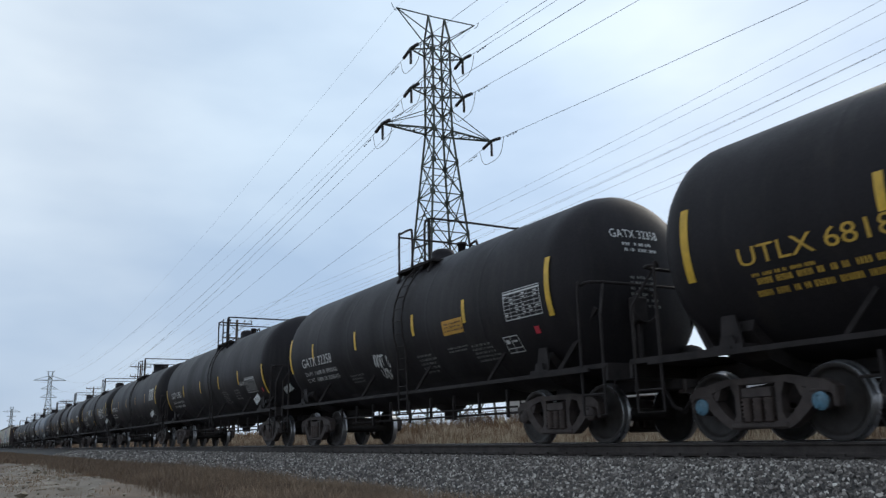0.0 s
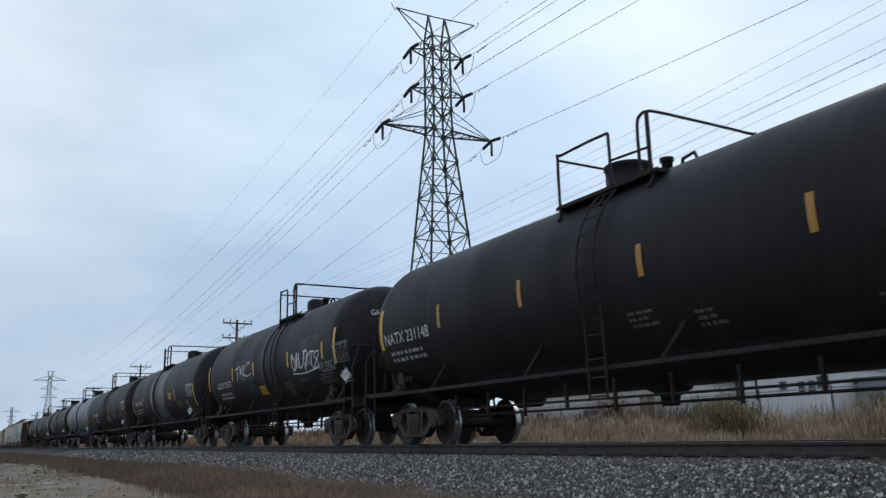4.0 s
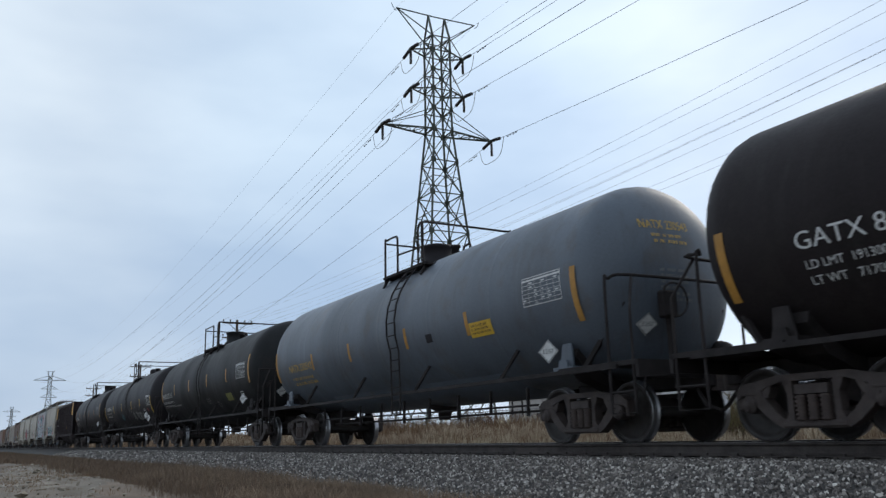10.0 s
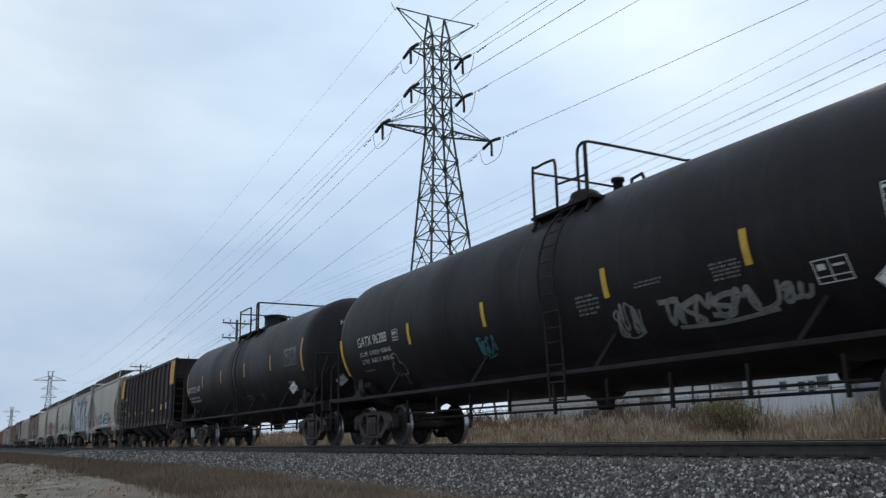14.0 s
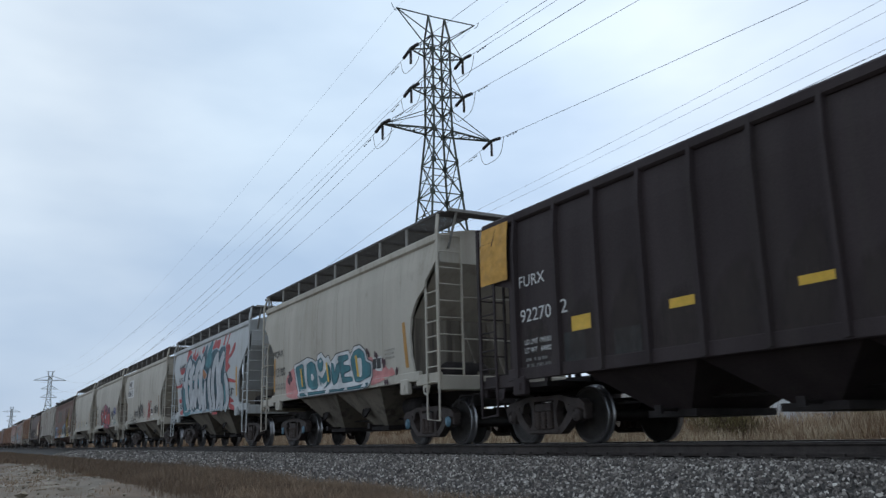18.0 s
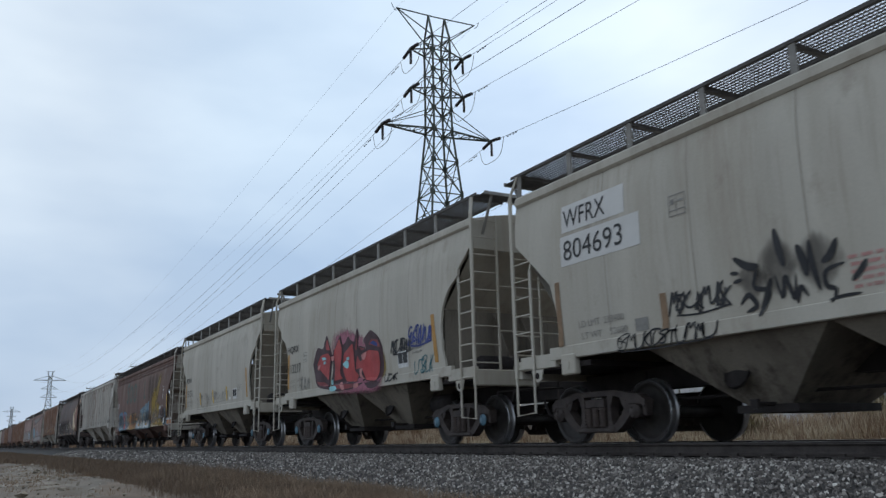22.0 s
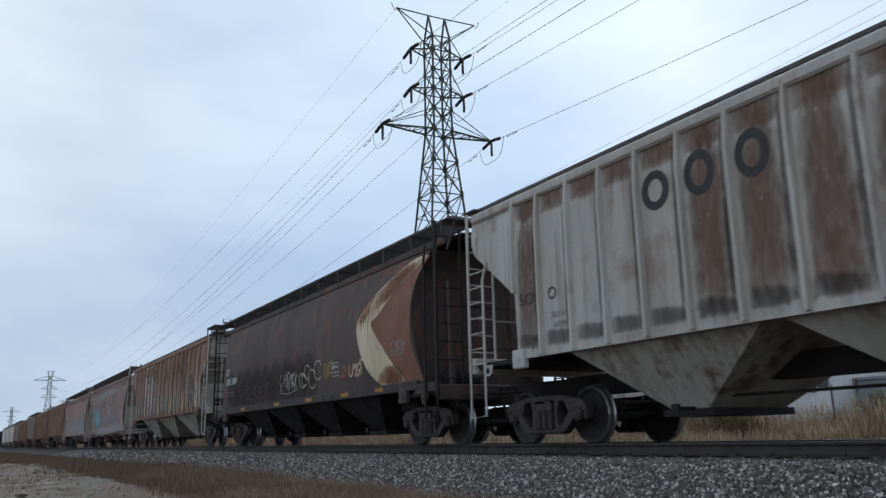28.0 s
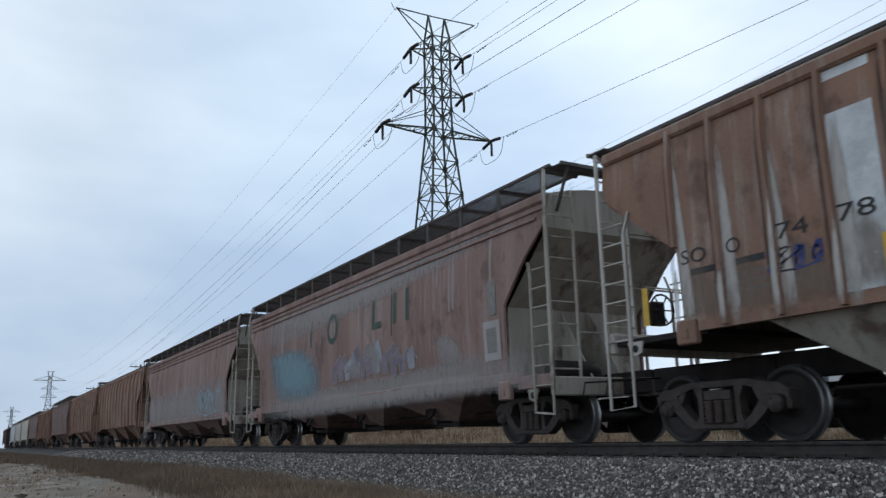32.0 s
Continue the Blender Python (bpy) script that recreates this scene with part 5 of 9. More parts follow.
    near.tube(curve_pts([(p0, -1.18, pf - 0.12), (p0, -1.18, z1 - 0.02), (p0 + 0.1, -1.18, z1 + 0.02), (pm - 0.12, -1.18, z1 + 0.02), (pm, -1.18, z1 - 0.1), (pm, -1.18, pf)], 3), 0.026, 6)
    part("handrail", near, M_UNDER, car)
    low = Build()
    low.tube([(pm, -1.18, pf + 0.45), (p1, -1.18, pf + 0.40)], 0.02, 6)
    part("handrail", low, M_UNDER, car)
    rear = Build()
    rear.tube([(p0, -1.18, z1 - 0.04), (p0, 1.18, z1 - 0.04)], 0.022, 6)
    part("handrail", rear, M_UNDER, car)
    fr = Build()
    fr.tube(curve_pts([(p2, -1.18, pf), (p2, -1.18, z1 - 0.1), (p2 + 0.1, -1.18, z1 + 0.05), (p1, -1.16, z1 + 0.06), (p1 + 0.06, -0.9, z1 + 0.06), (p1 + 0.06, 0.95, z1 + 0.06), (p1 + 0.02, 1.16, z1 + 0.02), (p1, 1.18, pf)], 4), 0.026, 6)
    part("handrail", fr, M_UNDER, car)
    pp = Build()
    pp.tube([(p1, -1.18, pf), (p1, -1.18, z1 + 0.06)], 0.034, 6)
    part("rail_post", pp, M_UNDER, car)
    fs_ = Build()
    fs_.tube(curve_pts([(p0, 1.18, pf), (p0, 1.18, z1 - 0.05), (p0 + 0.12, 1.18, z1), (p1 - 0.3, 1.18, z1), (p1 - 0.2, 1.18, z1 - 0.1), (p1 - 0.2, 1.18, pf)], 3), 0.024, 6)
    part("handrail", fs_, M_UNDER, car)
    lx = ladder if ladder is not None else min(pm + 0.25, p0 + 1.15)
    ld = Build()
    for side in (-1, 1):
        for dx in (-0.2, 0.2):
            arc = [(lx + dx, side * (R + 0.09) * math.cos(a), zc + (R + 0.09) * math.sin(a)) for a in np.linspace(-0.55, 1.05, 9)]
            arc = [(lx + dx, side * 1.58, 0.62), (lx + dx, side * 1.58, 1.2)] + arc[1:]
            ld.tube(arc, 0.02, 6)
        for k in range(11):
            a = -0.62 + 1.6 * k / 10
            y, z = side * (R + 0.09) * math.cos(a), zc + (R + 0.09) * math.sin(a)
            if a < -0.3:
                y = side * 1.58
            ld.tube([(lx - 0.2, y, z), (lx + 0.2, y, z)], 0.014, 5)
        for z in (0.68, 0.95, 1.22):
            ld.tube([(lx - 0.2, side * 1.58, z), (lx + 0.2, side * 1.58, z)], 0.014, 5)
    part("ladder", ld, M_UNDER, car)
    # underframe: stub sills, saddles, long side rails and their stays
    for s in (-1, 1):
        st = Build()
        st.box((s * (tc / 2 + 0.45), 0, 0.93), (3.1, 0.42, 0.30), chamfer=0.02)
        st.prism([(-1.25, 1.35), (-0.95, 1.0), (-0.3, 0.78), (0.3, 0.78), (0.95, 1.0), (1.25, 1.35), (1.15, 1.62), (0, 1.0), (-1.15, 1.62)], "x", s * tc / 2 - 0.18, s * tc / 2 + 0.18)
        part("stub_sill", st, M_UNDER, car)
        for y in (-1, 1):
            sd = Build()
            sd.prism([(s * (tc / 2 - 0.06), 1.15), (s * (tc / 2 + 0.20), 1.15), (s * (tc / 2 + 0.16), 1.30), (s * (tc / 2 - 0.02), 1.30)], "y", y * 1.42 - 0.02, y * 1.42 + 0.02)
            sd.box((s * (tc / 2 + 0.08), y * 1.30, 1.14), (0.5, 0.3, 0.10))
            sd.prism([(s * (tc / 2 - 0.12), 1.12), (s * (tc / 2 + 0.24), 1.12), (s * (tc / 2 + 0.20), 1.56), (s * (tc / 2 - 0.02), 1.56)], "y", y * 1.34 - 0.015, y * 1.34 + 0.015)
            part("saddle_bracket", sd, paint if paint is M_GREYTANK else M_UNDER, car)
        ep = Build()
        ep.box((s * (tc / 2 + 1.42), 0, 1.13), (0.75, 2.95, 0.07))
        ep.box((s * (tc / 2 + 0.55), -1.36, 1.13), (1.1, 0.24, 0.06))
        ep.box((s * (tc / 2 + 0.55), 1.36, 1.13), (1.1, 0.24, 0.06))
        ep.box((s * (tc / 2 + 1.78), 0, 1.02), (0.06, 2.95, 0.22))
        part("end_platform", ep, M_UNDER, car)
        hr = Build()
        xh = s * (tc / 2 + 1.2)
        hr.tube(curve_pts([(xh, -1.46, 0.6), (xh, -1.46, 2.32), (xh, -1.38, 2.42), (xh + s * 0.3, -1.2, 2.44), (xh + s * 0.32, 1.2, 2.44), (xh, 1.38, 2.42), (xh, 1.46, 2.32), (xh, 1.46, 0.6)], 4), 0.024, 6)
        hr.tube([(xh + s * 0.5, -1.46, 0.55), (xh + s * 0.5, -1.46, 1.9), (xh + s * 0.3, -1.2, 2.42)], 0.022, 6)
        hr.tube([(xh + s * 0.5, 1.46, 0.55), (xh + s * 0.5, 1.46, 1.9), (xh + s * 0.3, 1.2, 2.42)], 0.022, 6)
        part("end_handrail", hr, M_UNDER, car)
        for y in (-1.46, 1.46):
            sp = Build()
            sp.tube([(xh, y, 1.1), (xh, y, 0.42), (xh + s * 0.5, y, 0.42), (xh + s * 0.5, y, 1.1)], 0.018, 6)
            step = part("sill_step", sp, M_UNDER, car)
            tr = Build()
            tr.tube([(xh, y, 0.72), (xh + s * 0.5, y, 0.72)], 0.018, 6)
            part("tread", tr, M_UNDER, step)
        br = Build()
        br.bar((s * (tc / 2 + 0.45), -1.3, 1.15), (s * (tc / 2 + 1.15), -1.05, 2.1), 0.07)
        br.bar((s * (tc / 2 + 0.45), 1.3, 1.15), (s * (tc / 2 + 1.15), 1.05, 2.1), 0.07)
        part("head_brace", br, M_UNDER, car)
        coupler(car, s * (tc / 2 + 2.06), s)
    for y in (-1, 1):
        sr = Build()
        sr.bar((-tc / 2 - 1.4, y * 1.50, 1.09), (tc / 2 + 1.4, y * 1.50, 1.09), 0.045, 0.065)
        part("side_rail", sr, M_UNDER, car)
        for k in range(4):
            x = -tc / 2 + tc * (k + 0.5) / 4
            s2 = Build()
            s2.bar((x, y * 1.50, 1.12), (x + 0.30, y * 1.32, zc - R * 0.60), 0.05)
            part("rail_stay", s2, M_UNDER, car)
    # brake gear hangs under the tank between the trucks
    bg = Build()
    bg.lathe([(0, -0.4), (0.13, -0.4), (0.15, -0.36), (0.15, 0.36), (0.13, 0.4), (0, 0.4)], Matrix.Translation((brake_end * (tc / 2 - 2.2), 0.45, 0.86)) @ Euler((0, radians(90), 0)).to_matrix().to_4x4(), 14)
    part("air_reservoir", bg, M_UNDER, car)
    rod = Build()
    rod.tube([(-tc / 2 + 1.3, -0.5, 0.58), (tc / 2 - 1.3, -0.5, 0.58)], 0.025, 6)
    rod.tube([(-tc / 2 + 1.3, -0.95, 0.70), (tc / 2 - 1.3, -0.95, 0.66)], 0.022, 6)
    for k in range(9):
        x = -tc / 2 + 1.6 + (tc - 3.2) * k / 8
        rod.bar((x, -0.95, 0.98), (x, -0.95, 0.48 + 0.1 * (k % 2)), 0.05)
    rod.lathe([(0.42, 0.98), (0.34, 0.80), (0.16, 0.70), (0.14, 0.55), (0, 0.55)], Matrix.Translation((0.2, 0, 0)), 16)
    part("brake_rigging", rod, M_UNDER, car)
    bc = Build()
    bc.lathe([(0, -0.42), (0.2, -0.42), (0.22, -0.3), (0.22, 0.3), (0.18, 0.42), (0, 0.42)], Matrix.Translation((brake_end * (tc / 2 + 0.75), 1.1, 1.38)) @ Euler((0, radians(90), 0)).to_matrix().to_4x4(), 16)
    part("brake_cylinder", bc, M_UNDER, car)
    bw = Build()
    cx = brake_end * (tc / 2 + 1.45)
    bw.box((cx, -0.45, 2.05), (0.18, 0.28, 0.42), chamfer=0.03)
    bw.tube([(cx + brake_end * 0.16, -0.45 + 0.26 * math.cos(a), 2.1 + 0.26 * math.sin(a)) for a in np.linspace(0, 2 * math.pi, 17)], 0.018, 5)
    bw.bar((cx, -0.45, 1.85), (cx, -0.45, 1.15), 0.06)
    part("hand_brake", bw, M_UNDER, car)
    running_gear(car, tc, cap)

    def head_surf(y, z, off=0.01):
        q = max(0.0, 1 - (y * y + (z - zc) ** 2) / R ** 2)
        return (hl - head + head * math.sqrt(q) + off, y, z)
    car_head[car] = head_surf
    return car, surf, tc


def tape(car, surf, xs, z=2.52, h=0.42, w=0.11, m=None):
    for x in xs:
        panel(car, surf, x - w / 2, z - h / 2, x + w / 2, z + h / 2, m or M_YELLOW, "reflector_strip", 0.007, 1, 4)


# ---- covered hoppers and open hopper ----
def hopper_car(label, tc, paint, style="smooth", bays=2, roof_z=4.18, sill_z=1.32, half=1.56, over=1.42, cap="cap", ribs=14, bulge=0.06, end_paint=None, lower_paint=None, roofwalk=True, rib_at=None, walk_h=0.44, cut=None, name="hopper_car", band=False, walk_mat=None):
    walk_mat = walk_mat or M_GRATING
    car = thing(name, label, "hopper car", "cars of the freight train")
    L = tc / 2 + over
    end_paint = end_paint or paint
    # pale grey cars get bays painted darker, for grime and underbody shade
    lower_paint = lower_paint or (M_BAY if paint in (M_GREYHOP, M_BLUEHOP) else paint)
    H = roof_z - sill_z

    def width(z):
        f = (z - sill_z) / H
        if style == "barrel":
            return half - 0.34 * max(0.0, (f - 0.45) / 0.55) ** 2 - 0.10 * max(0.0, (0.35 - f) / 0.35) ** 2
        return half + bulge * math.sin(math.pi * min(1, max(0, f))) - 0.06 * max(0, f - 0.8) / 0.2

    def surf(x, z, off=0.006):
        z = min(z, roof_z - 0.02)
        w = width(z)
        if style == "smooth" and z < sill_z + 0.175:
            w = max(w, half + 0.032)
        return (x, -(w + off), z)

    # end outline of the side sheets: how far in from L the sheet stops at each height
    if cut is None and style == "ribbed":
        cut = [(0.0, 1.42), (0.36, 1.38), (0.71, 0.12), (0.77, 0.04), (0.82, 0.0), (1.0, 0.0)]
    elif cut is None and style == "barrel":
        cut = [(0.0, 0.62), (0.10, 0.78), (0.26, 1.0), (0.45, 1.12), (0.58, 1.14), (0.74, 1.03), (0.9, 0.78), (1.0, 0.62)]
    elif cut is None and style == "open":
        cut = [(0.0, 0.86), (0.55, 0.86), (0.60, 0.30), (1.0, 0.05)]
    elif cut is None:
        cut = [(0.0, 1.04), (0.10, 1.10), (0.17, 1.16), (0.33, 1.18), (0.45, 1.09), (0.52, 0.96), (0.57, 0.82), (0.64, 0.49), (0.685, 0.46), (0.80, 0.04), (1.0, 0.0)]

    def inset(f):
        for (a, ia), (b, ib) in zip(cut, cut[1:]):
            if a <= f <= b:
                t = (f - a) / (b - a)
                return ia + (ib - ia) * t
        return 0.0
    fs = sorted(set([c[0] for c in cut] + list(np.linspace(0, 1, 15))))
    for side in (-1, 1):
        b = Build()
        for off, flip in ((0.0, 1), (-0.05, -1)):
            rows = []
            for f in fs:
                z = sill_z + H * f
                xa, xb = -(L - inset(f)), L - inset(f)
                rows.append([(xa + (xb - xa) * k / 8, side * (width(z) + off), z) for k in range(9)])
            b.sheet(rows, smooth=style in ("smooth", "barrel"))
        for s in (-1, 1):
            edge = []
            for f in fs:
                z = sill_z + H * f
                x1 = -(L - inset(f)) if s < 0 else L - inset(f)
                edge.append([(x1, side * width(z), z), (x1, side * (width(z) - 0.05), z)])
            b.sheet(edge, smooth=False)
        part("side_sheet", b, paint, car)
        if style == "ribbed" or style == "open":
            top = 0.99
            for k in range(len(rib_at) if rib_at else ribs + 1):
                x = rib_at[k] if rib_at else -L + 0.35 + (2 * L - 0.7) * k / ribs
                f0 = 0.02
                lim = [f for f in np.linspace(0, 1, 41) if abs(x) < L - inset(f) - 0.05]
                if not lim:
                    continue
                f0 = min(lim)
                if style == "ribbed" and f0 < 0.03:
                    f0 = -0.035
                r = Build()
                w = 0.042 if style == "ribbed" else 0.05
                rows = []
                for f in np.linspace(f0, top, 6):
                    z = sill_z + H * f
                    y = side * width(z)
                    rows.append([(x - w, y, z), (x - w * 0.7, y + side * 0.075, z), (x + w * 0.7, y + side * 0.075, z), (x + w, y, z)])
                r.sheet(rows, smooth=False)
                a, c = rows[0], rows[-1]
                r.add(a, [(0, 1, 2, 3)])
                r.add(c, [(0, 1, 2, 3)])
                part("side_rib", r, paint, car)
        # top chord and side sill
        ch = Build()
        ch.box((0, side * (width(roof_z) + 0.02), roof_z - 0.07), (2 * L - 0.04, 0.12, 0.18), chamfer=0.035)
        if band:
            for dz, sz, sx in ((0.24, 0.07, 0.1), (0.40, 0.05, 0.5)):
                sb = Build()
                sb.box((0, side * (width(roof_z - dz) + 0.012), roof_z - dz), (2 * L - sx, 0.06, sz))
                part("side_band", sb, paint, car)
        part("top_chord", ch, paint, car)
        si = Build()
        if style == "ribbed":
            si.box((0, side * (half - 0.052), sill_z - 0.04), (2 * L - 2.84, 0.10, 0.16))
        else:
            si.box((0, side * (half - 0.02), sill_z + 0.07), (2 * L - 1.5 if style == 'open' else 2 * L - 1.7, 0.10, 0.20), chamfer=0.012)
            for s in (-1, 1):
                si.box((s * (L - 0.5), side * (half - 0.03), sill_z - 0.02), (0.95, 0.10, 0.22), chamfer=0.012)
        part("side_sill", si, paint if style != "barrel" else M_TRUCK, car)
        for s in (-1, 1):
            jp = Build()
            jp.box((s * (tc / 2 - 0.05), side * (half + 0.0), sill_z - 0.12), (0.34, 0.12, 0.32), chamfer=0.02)
            jp.box((s * (tc / 2 - 0.05), side * (half + 0.065), sill_z - 0.14), (0.09, 0.02, 0.12))
            part("jacking_pad", jp, paint, car)
    # roof
    if style != "open":
        rf = Build()
        rows = []
        for y in np.linspace(-1, 1, 9):
            w = width(roof_z) - 0.02
            rows.append([(-L + 0.03, y * w, roof_z + 0.20 * (1 - y * y)), (L - 0.03, y * w, roof_z + 0.20 * (1 - y * y))])
        rf.sheet(rows)
        part("roof", rf, paint, car)
        ht = Build()
        for k in range(4):
            x = -L + 1.2 + (2 * L - 2.4) * (k + 0.5) / 4
            ht.box((x, 0, roof_z + 0.28), (1.4, 0.7, 0.12), chamfer=0.04)
        part("roof_hatch", ht, paint, car)
    # slope sheets, end bulkheads, centre sill and end posts
    deep = max(c[1] for c in cut) + 0.02
    z_toe = sill_z + H * max(f for f, c in cut if c > deep * 0.88)
    z_lip = sill_z + H * min([f for f, c in cut if c < 0.13] or [0.8])
    for s in (-1, 1):
        sl = Build()
        w = half - 0.06
        if style == "open":
            sl.sheet([[(s * (L - 0.1), -w, roof_z - 0.02), (s * (L - 0.1), w, roof_z - 0.02)], [(s * (L - 0.3), -w, roof_z - 0.9), (s * (L - 0.3), w, roof_z - 0.9)], [(s * (L - 2.6), -w, sill_z), (s * (L - 2.6), w, sill_z)]], smooth=False)
        elif style == "barrel":
            sl.sheet([[(s * (L - 1.15), y * (width(z) - 0.03), z) for y in np.linspace(-1, 1, 5)] for z in np.linspace(sill_z, roof_z, 6)], smooth=False)
        else:
            sl.sheet([[(s * (L - 0.03), -w, roof_z - 0.02), (s * (L - 0.03), w, roof_z - 0.02)], [(s * (L - 0.05), -w, z_lip), (s * (L - 0.05), w, z_lip)], [(s * (L - deep), -w, z_toe), (s * (L - deep), w, z_toe)]], smooth=False)
            arch = np.linspace(-1, 1, 13)
            sl.sheet([[(s * (L - 0.03), y * (width(roof_z) - 0.03), roof_z - 0.02) for y in arch], [(s * (L - 0.03), y * (width(roof_z) - 0.03), roof_z + 0.198 * (1 - y * y)) for y in arch]], smooth=False)
        part("slope_sheet", sl, end_paint, car)
        for side in (-1, 1):
            lug = Build()
            lug.prism([(s * (L - 0.66), sill_z - 0.14), (s * (L - 0.62), sill_z - 0.30), (s * (L - 0.52), sill_z - 0.34), (s * (L - 0.42), sill_z - 0.30), (s * (L - 0.36), sill_z - 0.14)], "y", side * (half + 0.03) - 0.012, side * (half + 0.03) + 0.012)
            lug.lathe([(0.0, 0.0), (0.055, 0.0)], Matrix.Translation((s * (L - 0.52), side * (half + 0.048), sill_z - 0.24)) @ Euler((radians(90), 0, 0)).to_matrix().to_4x4(), 12, slot=1)
            part("roping_lug", lug, [end_paint, M_UNDER], car)
        bl = Build()
        if style not in ("open", "barrel"):
            bl.box((s * (L - deep - 0.02), 0, (sill_z + z_toe) / 2 - 0.06), (0.05, 2 * w, z_toe - sill_z + 0.14))
            for y in (-0.33, 0.33):
                gp = Build()
                gp.prism([(s * (L - deep), sill_z), (s * (L - 0.45), sill_z), (s * (L - deep), z_toe)], "y", y - 0.02, y + 0.02)
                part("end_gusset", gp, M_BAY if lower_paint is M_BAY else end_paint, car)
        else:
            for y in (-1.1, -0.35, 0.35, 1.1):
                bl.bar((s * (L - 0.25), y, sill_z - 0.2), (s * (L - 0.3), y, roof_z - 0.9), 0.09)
        # on pale grey cars the end recess's shade is painted in with the grime
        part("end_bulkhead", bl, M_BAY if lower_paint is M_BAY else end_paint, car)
        fl = Build()
        fl.box((s * (L - 0.9), 0, sill_z - 0.12), (1.7, 2 * half - 0.1, 0.08))
        part("end_floor", fl, M_UNDER, car)
        es = Build()
        es.box((s * (L + 0.02), 0, sill_z - 0.12), (0.14, 2 * half + 0.05, 0.30), chamfer=0.02)
        part("end_sill", es, end_paint, car)
        ss = Build()
        ss.box((s * (tc / 2 + 0.9), 0, 0.95), (2.3, 0.40, 0.36), chamfer=0.02)
        part("stub_sill", ss, M_UNDER, car)
        coupler(car, s * (tc / 2 + 2.06), s)
        # ladders: one on the side, one across the end
        zw = roof_z + walk_h
        for side in (-1, 1):
            lx0, lx1 = s * (L - 0.44), s * (L + 0.05)
            yy = side * (half + 0.05)
            topz = roof_z - 0.05 if style == "open" else zw - 0.05 if style == "barrel" else roof_z + 0.05
            tone = M_UNDER if style == "barrel" else end_paint
            la = Build()
            if style == "barrel":
                la.bar((lx1, yy, sill_z - 0.2), (lx1, yy, topz), 0.09, 0.05)
            else:
                la.bar((lx1, yy, sill_z - 0.25), (lx1, yy, topz), 0.055 if style == "ribbed" else 0.075, 0.035)
                if style == "smooth":
                    la.bar((lx1, yy, topz), (lx1 - s * 0.10, yy + side * -0.1, zw - 0.02), 0.06, 0.035)
            ladder = part("side_ladder", la, tone, car)
            ri = Build()
            zi = sill_z + H * (0.64 if style in ("smooth", "ribbed") else 0.95)
            ri.bar((lx0, yy, sill_z - 0.25), (lx0, yy, zi - 0.32), 0.05, 0.03)
            ri.bar((lx0, yy, zi - 0.32), (lx0 - s * (0.10 if style != "barrel" else 0.0), yy - side * 0.04, zi), 0.05, 0.03)
            part("rail", ri, tone, ladder)
            rg = Build()
            rg.tube([(0, yy, 0), (lx1 - lx0, yy, 0)], 0.015, 5)
            rung = rg.mesh("rung", tone)
            n = 7 if style != "open" else 9
            for k in range(n):
                part("rung", rung, None, ladder, m=pose(lx0, 0, sill_z - 0.1 + (H * (0.62 if style != "open" else 0.9)) * k / (n - 1)))
            st = Build()
            st.tube([(lx0, yy, sill_z - 0.2), (lx0, yy, 0.50), (lx1, yy, 0.46), (lx1, yy, sill_z - 0.2)], 0.022, 6)
            part("sill_step", st, tone, car)
        le = Build()
        le.bar((s * (L + 0.06), -1.05, sill_z), (s * (L + 0.06), -1.05, roof_z + 0.08), 0.05, 0.03)
        end_ladder = part("end_ladder", le, tone, car)
        rg = Build()
        rg.tube([(s * (L + 0.06), -1.58, 0), (s * (L + 0.06), -1.05, 0)], 0.015, 5)
        rung = rg.mesh("rung", tone)
        for k in range(9):
            part("rung", rung, None, end_ladder, m=pose(0, 0, sill_z + 0.15 + (H - 0.2) * k / 8))
        for z in (sill_z + 0.75, sill_z + 1.6):
            gr = Build()
            gr.tube([(s * (L + 0.06), -1.05, z), (s * (L + 0.06), 1.45, z)], 0.016, 5)
            part("grab_rail", gr, tone, end_ladder)
        for y in (0.4, 1.45):
            ps = Build()
            ps.bar((s * (L + 0.06), y, sill_z), (s * (L + 0.06), y, roof_z - (0.05 if y > 1 else 1.4)), 0.05, 0.03)
            part("end_post", ps, tone, car)
        if s > 0:
            # hand brake with its wheel, and the air reservoir that stands on the end platform
            hb = Build()
            hb.box((L + 0.02, 0.75, sill_z + 1.15), (0.16, 0.30, 0.42), chamfer=0.03)
            brake = part("hand_brake", hb, M_UNDER, car)
            bw = Build()
            bw.tube([(L + 0.16, 0.75 + 0.27 * math.cos(a), sill_z + 1.2 + 0.27 * math.sin(a)) for a in np.linspace(0, 2 * math.pi, 17)], 0.018, 5)
            for a in (0.0, 1.05, 2.1):
                bw.tube([(L + 0.14, 0.75 + 0.27 * math.cos(a), sill_z + 1.2 + 0.27 * math.sin(a)), (L + 0.14, 0.75 - 0.27 * math.cos(a), sill_z + 1.2 - 0.27 * math.sin(a))], 0.014, 5)
            part("brake_wheel", bw, M_UNDER, brake)
            at = Build()
            at.lathe([(0, -0.5), (0.17, -0.5), (0.21, -0.42), (0.21, 0.42), (0.17, 0.5), (0, 0.5)], Matrix.Translation((L - 0.75, -0.55, sill_z + 0.16)) @ Euler((radians(90), 0, 0)).to_matrix().to_4x4(), 16)
            part("air_tank", at, M_UNDER, car)
    # bays under the body
    span = tc - (2.0 if style == 'ribbed' else 3.1)
